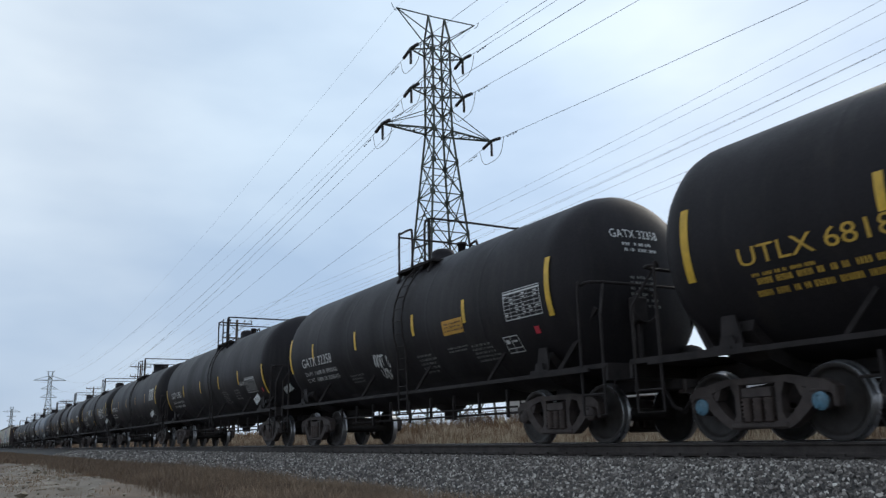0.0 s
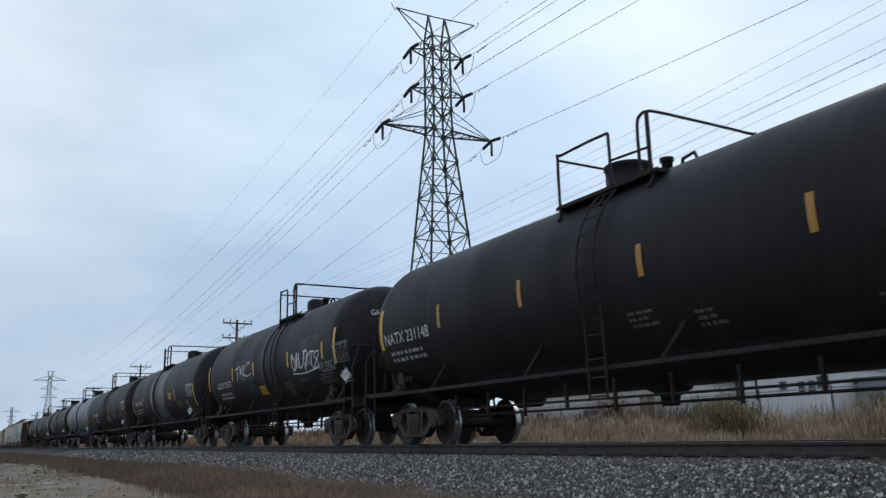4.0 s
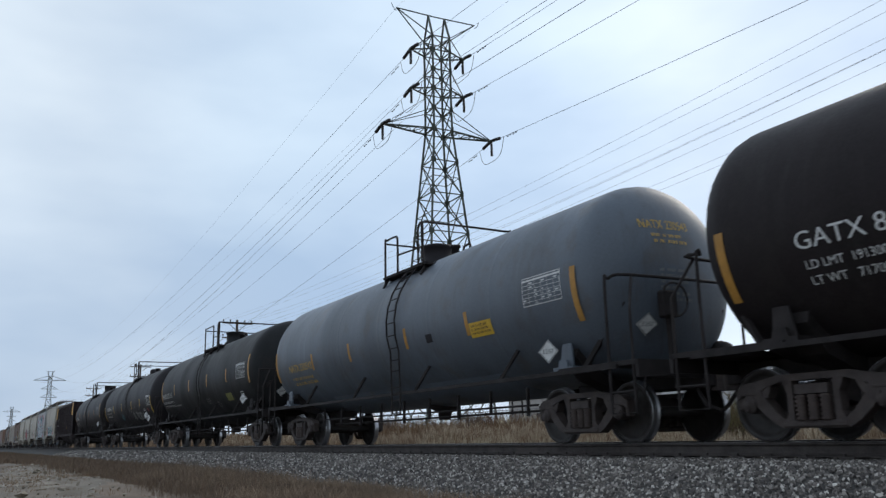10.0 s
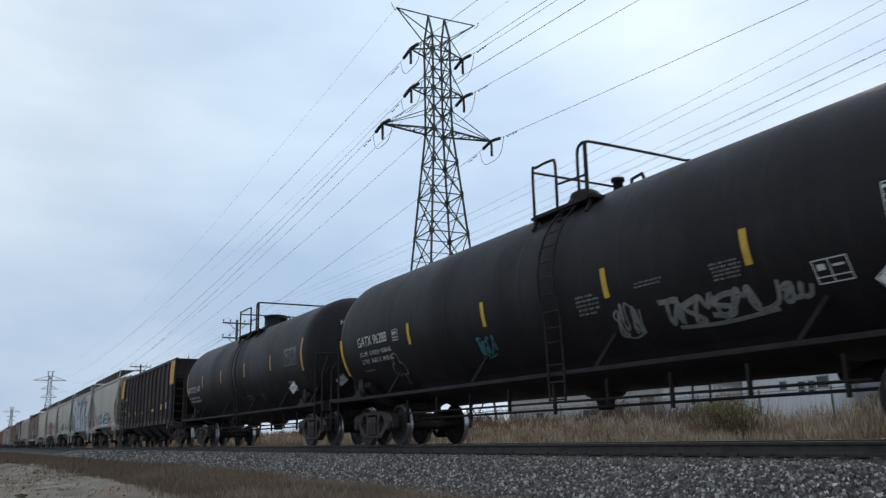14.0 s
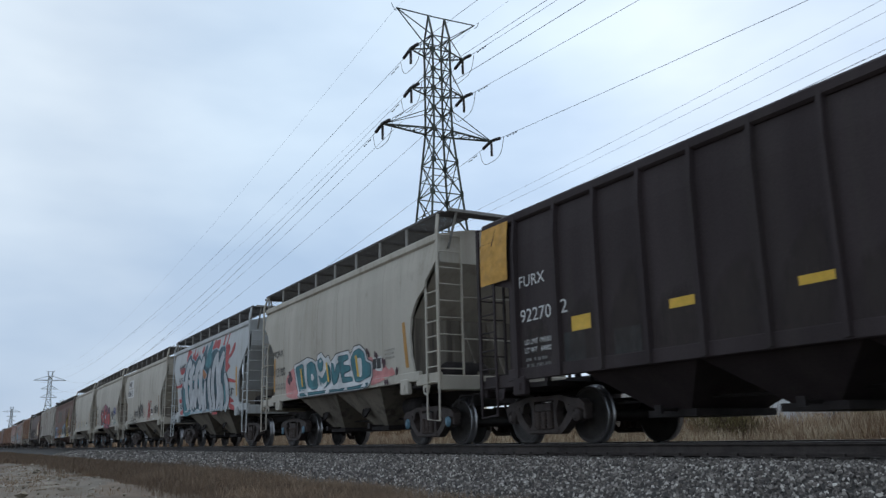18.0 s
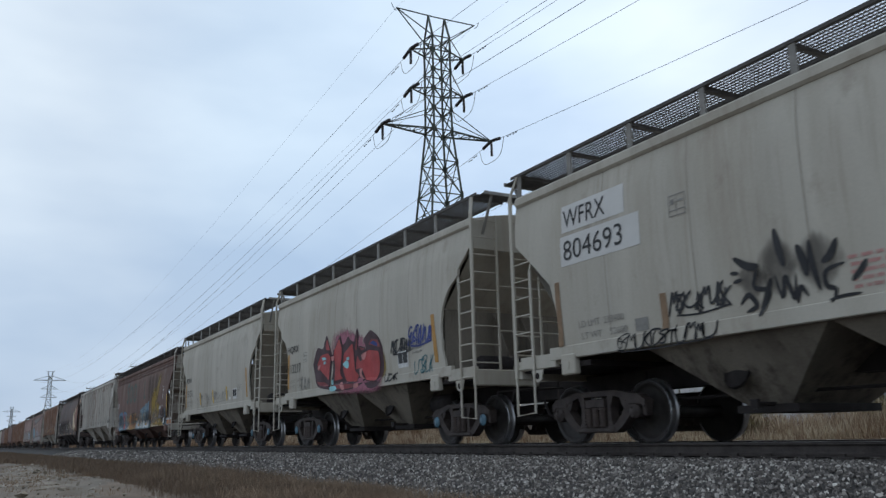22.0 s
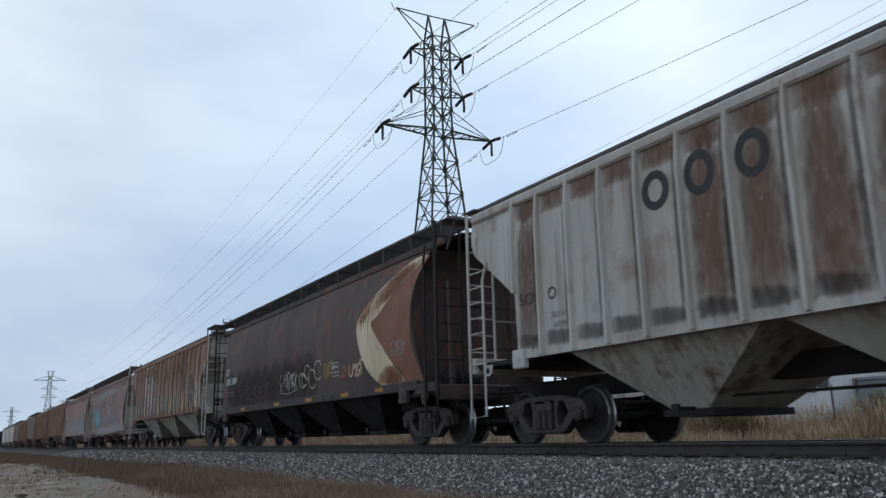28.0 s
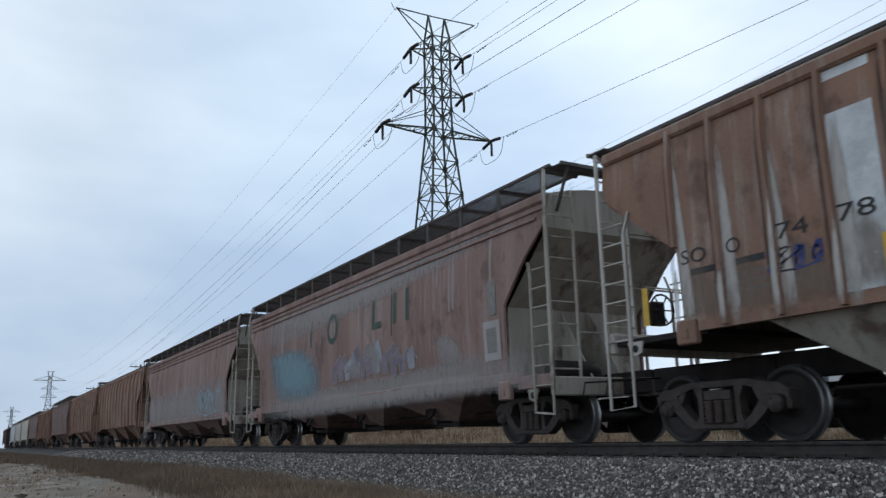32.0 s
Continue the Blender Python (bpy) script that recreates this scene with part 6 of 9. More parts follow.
    for k in range(bays):
        cx = -span / 2 + span * (k + 0.5) / bays
        hw = span / bays / 2
        y0, y1, z1 = half - 0.10, 0.78, 0.36 if style == "barrel" else 0.46
        bw = 0.34
        top = [(cx - hw, -y0, sill_z), (cx + hw, -y0, sill_z), (cx + hw, y0, sill_z), (cx - hw, y0, sill_z)]
        bot = [(cx - bw, -y1, z1), (cx + bw, -y1, z1), (cx + bw, y1, z1), (cx - bw, y1, z1)]
        bay = Build()
        bay.add(top + bot, [(0, 1, 5, 4), (1, 2, 6, 5), (2, 3, 7, 6), (3, 0, 4, 7), (4, 5, 6, 7)])
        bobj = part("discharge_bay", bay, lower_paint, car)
        g = Build()
        g.box((cx, 0, z1 - 0.05), (bw * 2 + 0.25, 2 * y1 + 0.1, 0.10))
        g.tube([(cx + 0.1, -y1 - 0.35, z1), (cx + 0.1, y1 + 0.35, z1)], 0.03, 6)
        g.box((cx + 0.1, -y1 - 0.38, z1), (0.12, 0.06, 0.12))
        part("outlet_gate", g, M_UNDER, bobj)
        if style == "smooth":
            h = Build()
            q = 0.55
            c = Vector((cx - hw * 0.12, -(y0 + (y1 - y0) * q) - 0.02, sill_z + (z1 - sill_z) * q))
            h.lathe([(0.19, 0.03), (0.21, 0.0), (0.0, 0.045)], Matrix.Translation(c) @ Euler((radians(70), 0, 0)).to_matrix().to_4x4(), 12)
            part("poke_hole", h, M_UNDER, bobj)
    cs = Build()
    cs.box((0, 0, 0.98), (tc + 1.0, 0.34, 0.34))
    cs.tube([(-tc / 2 + 1.0, -0.55, 0.62), (tc / 2 - 1.0, -0.55, 0.60)], 0.025, 6)
    part("centre_sill", cs, M_UNDER, car)
    rs = Build()
    rs.lathe([(0, -0.4), (0.2, -0.4), (0.2, 0.4), (0, 0.4)], Matrix.Translation((tc / 2 - 1.15, -0.7, 0.85)) @ Euler((0, radians(90), 0)).to_matrix().to_4x4(), 14)
    part("air_reservoir", rs, M_UNDER, car)
    # roof walk of open grating on brackets
    if roofwalk and style != "open":
        low = style == "ribbed"
        zw = roof_z + (0.20 if low else walk_h)
        for side in (-1, 1):
            y0, y1 = side * (half - (0.75 if low else 0.80 if style != "barrel" else 0.95)), side * (half - (0.28 if low else 0.05 if style != "barrel" else 0.20))
            ed = Build()
            ed.box((0, y1, zw), (2 * L + 0.25, 0.03, 0.05))
            walk_ob = part("roof_walk", ed, M_DARKGRATE, car)
            eb = Build()
            eb.box((0, y0, zw), (2 * L + 0.25, 0.03, 0.05))
            part("edge_bar", eb, M_DARKGRATE, walk_ob)
            n = max(6, int(2 * L / 1.35))
            cb = Build()
            cb.box((0, (y0 + y1) / 2, zw - 0.03), (0.06, abs(y1 - y0), 0.06))
            cross = cb.mesh("cross_bar", M_DARKGRATE)
            if side < 0:
                for k in range(n + 1):
                    part("cross_bar", cross, None, walk_ob, m=pose(-L + 0.1 + (2 * L - 0.2) * k / n, 0, 0))
            pb = Build()
            pb.box((0, y1 - side * 0.01, (zw + roof_z) / 2 - 0.02), (0.05 if style != "smooth" else 0.10, 0.025, zw - roof_z + 0.10))
            post = pb.mesh("walk_post", walk_mat)
            for k in range(n + 1 if side < 0 else 0):
                part("walk_post", post, None, walk_ob, m=pose(-L + 0.1 + (2 * L - 0.2) * k / n, 0, 0))
            gr = Build()
            nx = int((2 * L + 0.2) / 0.062)
            for k in range(nx + 1):
                x = -L - 0.1 + (2 * L + 0.2) * k / nx
                gr.box((x, (y0 + y1) / 2, zw), (0.019, abs(y1 - y0), 0.012))
            for k in range(1, 10):
                gr.box((0, y0 + (y1 - y0) * k / 10, zw), (2 * L + 0.2, 0.018, 0.012))
            tagged(part("grating", gr, M_DARKGRATE, walk_ob), kind="stuff")
        for s in (-1, 1):
            ew = Build()
            ew.box((s * (L + 0.38), 0, zw - 0.03), (0.04, 2 * half - 0.15, 0.06))
            walk_end = part("end_walk", ew, walk_mat, car)
            eg = Build()
            for k in range(9):
                eg.box((s * (L + 0.02 + 0.04 * k), 0, zw - 0.03), (0.022, 2 * half - 0.2, 0.03))
            tagged(part("grating", eg, M_DARKGRATE, walk_end), kind="stuff")
            for y in (-1.3, 1.3):
                eb = Build()
                eb.bar((s * (L + 0.36), y, zw - 0.03), (s * (L - 0.02), y, roof_z - 0.3), 0.04)
                part("walk_bracket", eb, walk_mat, walk_end)
        if low:
            rp = Build()
            rp.box((L - 0.2, -1.45, roof_z + 0.40), (1.3, 0.03, 0.05))
            raised = part("raised_walk", rp, M_DARKGRATE, car)
            rb = Build()
            rb.box((L - 0.2, -0.75, roof_z + 0.40), (1.3, 0.03, 0.05))
            part("edge_bar", rb, M_DARKGRATE, raised)
            for dx in (-0.85, -0.2, 0.45):
                cb = Build()
                cb.box((L + dx, -1.1, roof_z + 0.38), (0.04, 0.68, 0.05))
                part("cross_bar", cb, M_DARKGRATE, raised)
                lb = Build()
                lb.bar((L + min(dx, 0.0), -1.43, roof_z - 0.05), (L + dx, -1.43, roof_z + 0.38), 0.04)
                part("walk_post", lb, M_DARKGRATE, raised)
            rg = Build()
            for k in range(18):
                rg.box((L - 0.83 + 0.075 * k, -1.1, roof_z + 0.40), (0.024, 0.68, 0.02))
            tagged(part("grating", rg, M_DARKGRATE, raised), kind="stuff")
    running_gear(car, tc, cap)
    return car, surf, tc


# ---- the train: each car with the train coordinate of its two truck centres ----
TRAIN = []
SLANT = [(0.0, 1.10), (0.21, 1.13), (0.41, 0.98), (0.57, 0.49), (0.70, 0.06), (1.0, 0.0)]
LONG = [(0.0, 1.24), (0.16, 1.27), (0.43, 1.25), (0.48, 1.12), (0.68, 0.56), (0.81, 0.08), (1.0, 0.0)]


def couple(made, front, rear):
    TRAIN.append((made[0], (front + rear) / 2))
    return made


def T(front, rear, label, paint, **kw):
    return couple(tank_car(label, front - rear, paint, **kw), front, rear)[:2]


def Hp(front, rear, label, paint, **kw):
    return couple(hopper_car(label, front - rear, paint, **kw), front, rear)[:2]


def spray(name, base, rough=0.6):
    return mat(name, base, rough, vary=0.2, scale=3, fine=40, bump=0.02, tint=tuple(c * 0.5 + 0.02 for c in base), tint_amount=0.8, tint_lo=0.44, runs=tuple(c * 0.6 + 0.04 for c in base), runs_amount=0.5, spec=0.3)


G_TEAL = spray("teal_spray_paint", (0.042, 0.175, 0.205))
G_DEEP = spray("deep_teal_spray_paint", (0.020, 0.078, 0.105))
G_WHITE = spray("white_spray_paint", (0.62, 0.64, 0.64))
G_SILVER = spray("silver_spray_paint", (0.34, 0.36, 0.37), 0.4)
G_PINK = spray("pink_spray_paint", (0.58, 0.23, 0.22))
G_RED = spray("red_spray_paint", (0.42, 0.055, 0.055))
G_MAROON = spray("maroon_spray_paint", (0.25, 0.050, 0.055))
G_DARK = spray("dark_maroon_spray_paint", (0.060, 0.022, 0.030))
G_BLACK = spray("black_spray_paint", (0.020, 0.020, 0.022))
G_BLUE = spray("blue_spray_paint", (0.075, 0.20, 0.33))
G_INK = spray("ultramarine_spray_paint", (0.03, 0.05, 0.22))
G_PALE = spray("pale_blue_spray_paint", (0.26, 0.38, 0.44))
G_CYAN = spray("cyan_spray_paint", (0.30, 0.62, 0.66))
G_ORANGE = spray("orange_spray_paint", (0.45, 0.17, 0.05))
G_OCHRE = spray("ochre_spray_paint", (0.34, 0.23, 0.06))
G_OCHREDIM = spray("thin_ochre_spray_paint", (0.24, 0.155, 0.065))
G_GREEN = mat("faded_green_paint", (0.050, 0.085, 0.066), 0.75, vary=0.3, scale=2.5, bump=0.05, tint=(0.13, 0.085, 0.07), tint_amount=0.7, tint_lo=0.48)
G_VIOLET = spray("faded_violet_spray_paint", (0.23, 0.19, 0.23))
G_CREAM = mat("weathered_cream_paint", (0.64, 0.555, 0.39), 0.75, vary=0.2, scale=3, bump=0.05, tint=(0.44, 0.29, 0.19), tint_amount=0.7, tint_lo=0.47, stretch=(1, 1, 0.3), runs=(0.36, 0.19, 0.11), runs_amount=0.6, rust=(0.24, 0.10, 0.06), rust_amount=0.7, rust_lo=0.6)
G_OXIDE = mat("red_oxide_paint", (0.225, 0.088, 0.052), 0.7, vary=0.2, scale=2, bump=0.05, tint=(0.14, 0.065, 0.05), tint_amount=0.7, runs=(0.12, 0.055, 0.042), runs_amount=0.6)
G_SKY = spray("light_blue_spray_paint", (0.20, 0.35, 0.44))
MIST_OCHRE = mist_mat("thin_ochre_spray", (0.42, 0.28, 0.05), 0.75)
MIST_PINK = mist_mat("thin_pink_spray", (0.52, 0.20, 0.27), 0.9)
MIST_CHALK = mist_mat("chalky_wash", (0.52, 0.49, 0.47), 0.62)
MIST_LIME = mist_mat("dried_lime_wash", (0.66, 0.62, 0.57), 0.9)
MIST_OXIDE = mist_mat("red_oxide_bleed", (0.30, 0.115, 0.065), 0.62)
MIST_CYAN = mist_mat("thin_cyan_spray", (0.28, 0.44, 0.50), 0.85)
MIST_RUST = mist_mat("thin_rust", (0.20, 0.105, 0.065), 0.65)
# thin dark mist: soot and overspray, also the painted shade beside ribs
MIST_SOOT_SHADE = mist_mat("thin_soot_and_shade", (0.045, 0.036, 0.034), 0.5)
MIST_GREEN = mist_mat("ghost_of_green_paint", (0.065, 0.080, 0.065), 0.42)
MIST_TEAL = mist_mat("thin_teal_glow", (0.06, 0.30, 0.36), 0.9)
G_IRON = mat("dark_grey_stencil", (0.085, 0.09, 0.10), 0.7, vary=0.2, scale=8, bump=0.02)
G_UMBER = mat("brown_emblem_paint", (0.085, 0.060, 0.045), 0.75, vary=0.25, scale=5, bump=0.02)
MIST_SAGE = mist_mat("grey_green_overspray", (0.24, 0.25, 0.20), 0.8)
MIST_DUST = mist_mat("dry_dust", (0.30, 0.24, 0.19), 0.55)
G_SLATE = spray("slate_touch_up_paint", (0.045, 0.052, 0.052))
MIST_GRIME = mist_mat("brown_dust", (0.070, 0.056, 0.050), 0.6)
G_CHALKBLUE = spray("chalk_blue_spray_paint", (0.34, 0.36, 0.40))
G_SMOKE = spray("grey_overpaint", (0.019, 0.0185, 0.020))
G_BAND = mat("grey_tank_band_paint", (0.070, 0.072, 0.075), 0.5, vary=0.25, scale=1.2, bump=0.05, stretch=DOWN)
G_DIMLET = spray("ghost_lettering_paint", (0.075, 0.050, 0.045))
G_TAG = mat("red_tag", (0.45, 0.03, 0.05), 0.5, vary=0.1, bump=0)


def ends_tape(car, s, x, z0, z1, m=None):
    for q in (-x, x):
        panel(car, s, q - 0.065, z0, q + 0.065, z1, m or M_YELLOW, "reflector_strip", 0.007, 1, 7)


def number(car, s, words, x, z, m, w, h=0.25, sub=2, subx=0.05, head=True, lines=()):
    lettering(car, s, words, x, z, h, m, w)
    if lines:
        for k, (line, share) in enumerate(lines):
            lettering(car, s, line, x + subx, z - 0.22 - 0.17 * k, 0.095, m, w * share)
    else:
        bars(car, s, x + subx, z - 0.40, w * 0.95, 0.27, sub, m, seed=len(words) + int(abs(x) * 10))
    if head and car in car_head:
        hs = car_head[car]
        lettering(car, hs, words, -0.72, 3.28, 0.15, m, 0.95, off=0.014, name="head_lettering")
        bars(car, hs, -0.55, 3.02, 0.7, 0.2, 2, m, seed=4, off=0.014)
        bars(car, hs, -0.5, 2.1, 0.55, 0.55, 6, M_DIM, seed=9, off=0.014)


def low_bars(car, s, spots, m=None):
    for i, (x, z, w, h, r) in enumerate(spots):
        bars(car, s, x, z, w, h, r, M_SOFT if m is M_WHITE else m or M_DIM, seed=i + int(abs(x) * 7))


def tagging(car, s, x, z, w, h, m, seed, width=0.03, turns=8):
    scribble(car, s, x, z, w, h, m, seed, width, turns)


def tanks():
    big = dict(dome=-0.35, dome_size=(0.40, 0.48), round_top=False, posts=(-0.8, 0.49, 1.15, 1.36), brake_end=-1)
    mid = dict(dome=0.0, dome_size=(0.31, 0.47), posts=(-1.25, -1.0, -0.42, 0.27))
    c, s = T(5.7, -7.01, "black tank car with yellow lettering and blue bearing caps", M_BLACK, cap="bluecap")
    number(c, s, "UTLX 68186", -6.0, 2.08, M_GOLD, 2.2, 0.22)
    bars(c, s, -5.9, 1.92, 0.9, 0.08, 1, M_GOLD, 3)
    ends_tape(c, s, 6.8, 2.03, 3.0)
    tape(c, s, [-4.1, -1.4, 1.4, 4.1])

    c, s = T(-11.09, -22.09, "black tank car with white lettering and small spray tag", M_BLACK)
    number(c, s, "GATX 32358", -5.23, 2.10, M_WHITE, 2.1, 0.24, lines=(("LD LMT  196200 LB  89000 KG", 1.05), ("LT WT   66800 LB  30300 KG", 1.05)))
    ends_tape(c, s, 6.13, 2.02, 2.98)
    tape(c, s, [-4.36, -1.56, 1.43, 3.5], 2.46, 0.44)
    panel(c, s, 2.65, 2.09, 3.42, 2.37, M_ORANGE, "orange_placard")
    bars(c, s, 2.72, 2.13, 0.62, 0.20, 3, M_DARKTEXT, 5, off=0.012)
    table(c, s, 4.85, 2.09, 1.07, 0.50, M_WHITE)
    table(c, s, 4.56, 1.57, 0.45, 0.28, M_WHITE, frame_only=True)
    low_bars(c, s, [(1.3, 1.45, 0.7, 0.4, 5), (2.6, 1.75, 0.76, 0.12, 2), (3.45, 1.5, 0.82, 0.34, 5), (-2.4, 1.5, 0.85, 0.22, 3)], M_DIM)
    tagging(c, s, -0.75, 1.75, 0.62, 0.28, M_WHITE, 11, 0.022, 5)
    tagging(c, s, -0.6, 1.5, 0.4, 0.22, M_WHITE, 12, 0.022, 4)
    panel(c, s, 5.55, 1.80, 5.68, 1.92, G_TAG, "red_tag")

    c, s = T(-26.17, -38.9, "black tank car with white lettering and hazard placards", M_BLACK, over=1.45)
    number(c, s, "GATX 67821", -6.1, 2.10, M_WHITE, 1.8, 0.25, lines=(("LD LMT  191100 LB  86700 KG", 1.05), ("LT WT   71900 LB  32600 KG", 1.05)))
    ends_tape(c, s, 7.07, 1.65, 2.55)
    tape(c, s, [-3.82, -0.92, 1.83, 4.38], 2.31, 0.46)
    table(c, s, 5.10, 1.76, 1.05, 0.48, M_WHITE)
    lettering(c, s, "FRA AIP", 4.48, 2.03, 0.11, M_WHITE, 0.56)
    low_bars(c, s, [(2.1, 1.53, 0.6, 0.44, 6), (3.62, 1.6, 0.55, 0.36, 4)], M_WHITE)
    placard(c, s, 6.2, 1.50)
    panel(c, s, 6.6, 1.72, 6.74, 1.84, G_TAG, "red_tag")
    placard(c, car_head[c], -0.9, 1.75, 0.24)

    c, s = T(-43.05, -55.85, "clean black tank car with pale data panel", M_BLACK, **big)
    number(c, s, "NATX 231148", -6.75, 2.16, M_WHITE, 2.0, 0.24)
    ends_tape(c, s, 6.92, 2.08, 2.98)
    tape(c, s, [-4.3, -1.5, 1.43, 4.18], 2.5, 0.46, m=M_OCHRESTRIP)
    panel(c, s, 5.45, 2.31, 6.5, 2.86, M_DIM, "data_plate")
    table(c, s, 5.45, 2.31, 1.05, 0.55, M_WHITE, off=0.012)
    table(c, s, 5.49, 1.6, 0.43, 0.28, M_WHITE, frame_only=True)
    placard(c, s, 6.08, 1.63)
    low_bars(c, s, [(0.9, 1.6, 0.5, 0.25, 3), (2.1, 1.48, 0.45, 0.25, 3), (4.6, 1.5, 0.25, 0.06, 1)])
    placard(c, car_head[c], -0.7, 1.75, 0.24)

    c, s = T(-60.05, -70.8, "black tank car with white spray-painted tags", M_BLACK, seams=(0.4,), dome=0.8, dome_size=(0.30, 0.45), posts=(0.7, 1.35, 1.95, 2.15))
    number(c, s, "GATX 72577", -5.1, 2.05, M_WHITE, 1.78, 0.21)
    ends_tape(c, s, 6.25, 2.06, 2.96)
    tape(c, s, [-3.05, -0.62, 2.71, 5.42], 2.46, 0.44)
    table(c, s, 6.1, 2.05, 1.0, 0.50, M_DIM)
    panel(c, s, -2.62, 2.12, -0.72, 2.86, G_SMOKE, "paint_patch", 0.004, 4, 6)
    panel(c, s, 3.6, 2.0, 5.2, 2.95, G_SMOKE, "paint_patch", 0.004, 4, 6)
    for pts in ([(-2.69, 2.57), (-2.4, 2.62), (-2.12, 2.68)], [(-2.38, 2.62), (-2.42, 2.4), (-2.44, 2.21)], [(-2.13, 2.25), (-2.06, 2.60), (-1.96, 2.36), (-1.88, 2.66), (-1.84, 2.24)], [(-1.70, 2.73), (-1.70, 2.45), (-1.72, 2.2)], [(-1.28, 2.75), (-1.50, 2.60), (-1.74, 2.42), (-1.3, 2.28), (-0.83, 2.34)], [(-1.18, 2.76), (-1.20, 2.62)], [(-1.08, 2.76), (-1.10, 2.62)]):
        ribbon(c, s, pts, 0.045, M_WHITE, 0.010, taper=0.6)
    tagging(c, s, 2.8, 2.05, 2.3, 0.5, M_WHITE, 22, 0.045, 8)
    tagging(c, s, 5.05, 1.95, 1.1, 0.22, M_DIM, 23, 0.028, 7)
    tagging(c, s, -1.4, 1.72, 0.75, 0.25, G_DEEP, 24, 0.025, 6)
    panel(c, s, -0.38, 1.62, 0.38, 1.89, M_ORANGE, "orange_placard")
    bars(c, s, -0.3, 1.66, 0.6, 0.2, 3, M_DARKTEXT, 5, off=0.012)
    table(c, s, 6.36, 1.59, 0.44, 0.26, M_WHITE, frame_only=True)
    low_bars(c, s, [(2.05, 1.48, 0.6, 0.38, 5), (3.4, 1.78, 0.88, 0.1, 2), (4.9, 1.62, 0.85, 0.26, 4)])
    placard(c, s, 6.9, 1.7)

    c, s = T(-74.95, -87.76, "black tank car with grey painted middle band", M_BLACK, seams=(-1.3,), over=1.45, **mid)
    b = Build()
    b.lathe([(1.625, -2.15), (1.625, -0.4), (1.625, 1.05)], Matrix.Translation((0, 0, 2.57)) @ Euler((0, radians(90), 0)).to_matrix().to_4x4(), 48)
    part("painted_band", b, G_BAND, c)
    number(c, s, "GATX 59745", -6.25, 2.14, M_WHITE, 1.95, 0.23)
    ends_tape(c, s, 7.02, 1.67, 2.55)
    tape(c, s, [-4.1, -1.78, 1.06, 3.47], 2.3, 0.44)
    table(c, s, 5.72, 2.09, 1.03, 0.50, M_WHITE)
    table(c, s, 5.33, 1.64, 0.42, 0.29, M_WHITE, frame_only=True)
    panel(c, s, 2.12, 2.14, 2.84, 2.42, M_ORANGE, "yellow_placard")
    bars(c, s, 2.18, 2.18, 0.6, 0.2, 3, M_DARKTEXT, 5, off=0.012)
    low_bars(c, s, [(0.05, 1.75, 0.7, 0.42, 5), (1.9, 1.85, 0.8, 0.1, 2), (3.7, 1.72, 0.85, 0.3, 4), (-3.5, 2.0, 0.6, 0.16, 2)], M_WHITE)
    placard(c, s, 5.99, 1.49)

    c, s = T(-91.98, -104.75, "brown-black tank car with faded orange reflector strips", M_BROWNBLACK, seams=(-0.75, -0.1), over=1.45, **mid)
    number(c, s, "GATX 89418", -6.0, 2.12, M_WHITE, 1.75, 0.20, lines=(("LD LMT  191300 LB  86800 KG", 1.05), ("LT WT   71700 LB  32500 KG", 1.05)))
    ends_tape(c, s, 7.05, 1.69, 2.55, M_OCHRESTRIP)
    tape(c, s, [-4.1, -1.62, 0.40, 3.23], 2.31, 0.46, m=M_OCHRESTRIP)
    panel(c, s, 0.0, 1.88, 0.37, 2.06, M_YELLOW, "yellow_placard")
    panel(c, s, 0.0, 1.70, 0.37, 1.88, M_WHITE, "white_placard")
    lettering(c, s, "4\" FIBERGLASS INSULATION", 2.17, 1.98, 0.08, M_WHITE, 1.0)
    lettering(c, s, "DO NOT EXCEED 450°F", 2.25, 1.85, 0.08, M_WHITE, 0.8)
    table(c, s, 5.88, 2.22, 1.01, 0.47, M_WHITE)
    table(c, s, 5.54, 1.69, 0.42, 0.26, M_WHITE, frame_only=True)
    low_bars(c, s, [(0.92, 1.58, 0.45, 0.38, 6), (4.2, 1.75, 0.4, 0.22, 3), (4.55, 1.95, 0.35, 0.2, 3)], M_WHITE)
    placard(c, s, 5.95, 1.49)
    placard(c, car_head[c], -0.75, 1.75, 0.24)

    c, s = T(-108.97, -121.82, "blue-grey tank car with faded yellow lettering", M_GREYTANK, over=1.42, dome=0.0, dome_size=(0.36, 0.50), round_top=False, ladder=0.85, dome_paint=M_BLACK, posts=(-0.45, 0.2, 1.22, 1.42))
    number(c, s, "NATX 230543", -6.05, 2.06, M_GOLD, 1.75, 0.19)
    ends_tape(c, s, 7.08, 1.85, 2.70, M_OCHRESTRIP)
    tape(c, s, [-4.2, -1.7, 1.33, 3.84], 2.22, 0.44, m=M_OCHRESTRIP)
    panel(c, s, 3.91, 1.94, 4.66, 2.21, M_YELLOW, "yellow_placard")
    bars(c, s, 3.97, 1.98, 0.6, 0.2, 3, M_DARKTEXT, 5, off=0.012)
    table(c, s, 5.73, 2.24, 1.04, 0.48, M_WHITE)
    panel(c, s, 2.2, 2.03, 2.46, 2.2, M_BLACK, "dark_patch")
    placard(c, s, 6.1, 1.47)
    placard(c, car_head[c], -0.75, 1.75, 0.24)

    c, s = T(-125.93, -138.76, "green-black tank car with white lettering", M_GREENBLACK, **big)
    number(c, s, "NATX 231151", -6.74, 2.17, M_WHITE, 1.98, 0.22, lines=(("LD LMT  186100 LB  84450 KG", 1.05), ("LT WT   76900 LB  34850 KG", 1.05)))
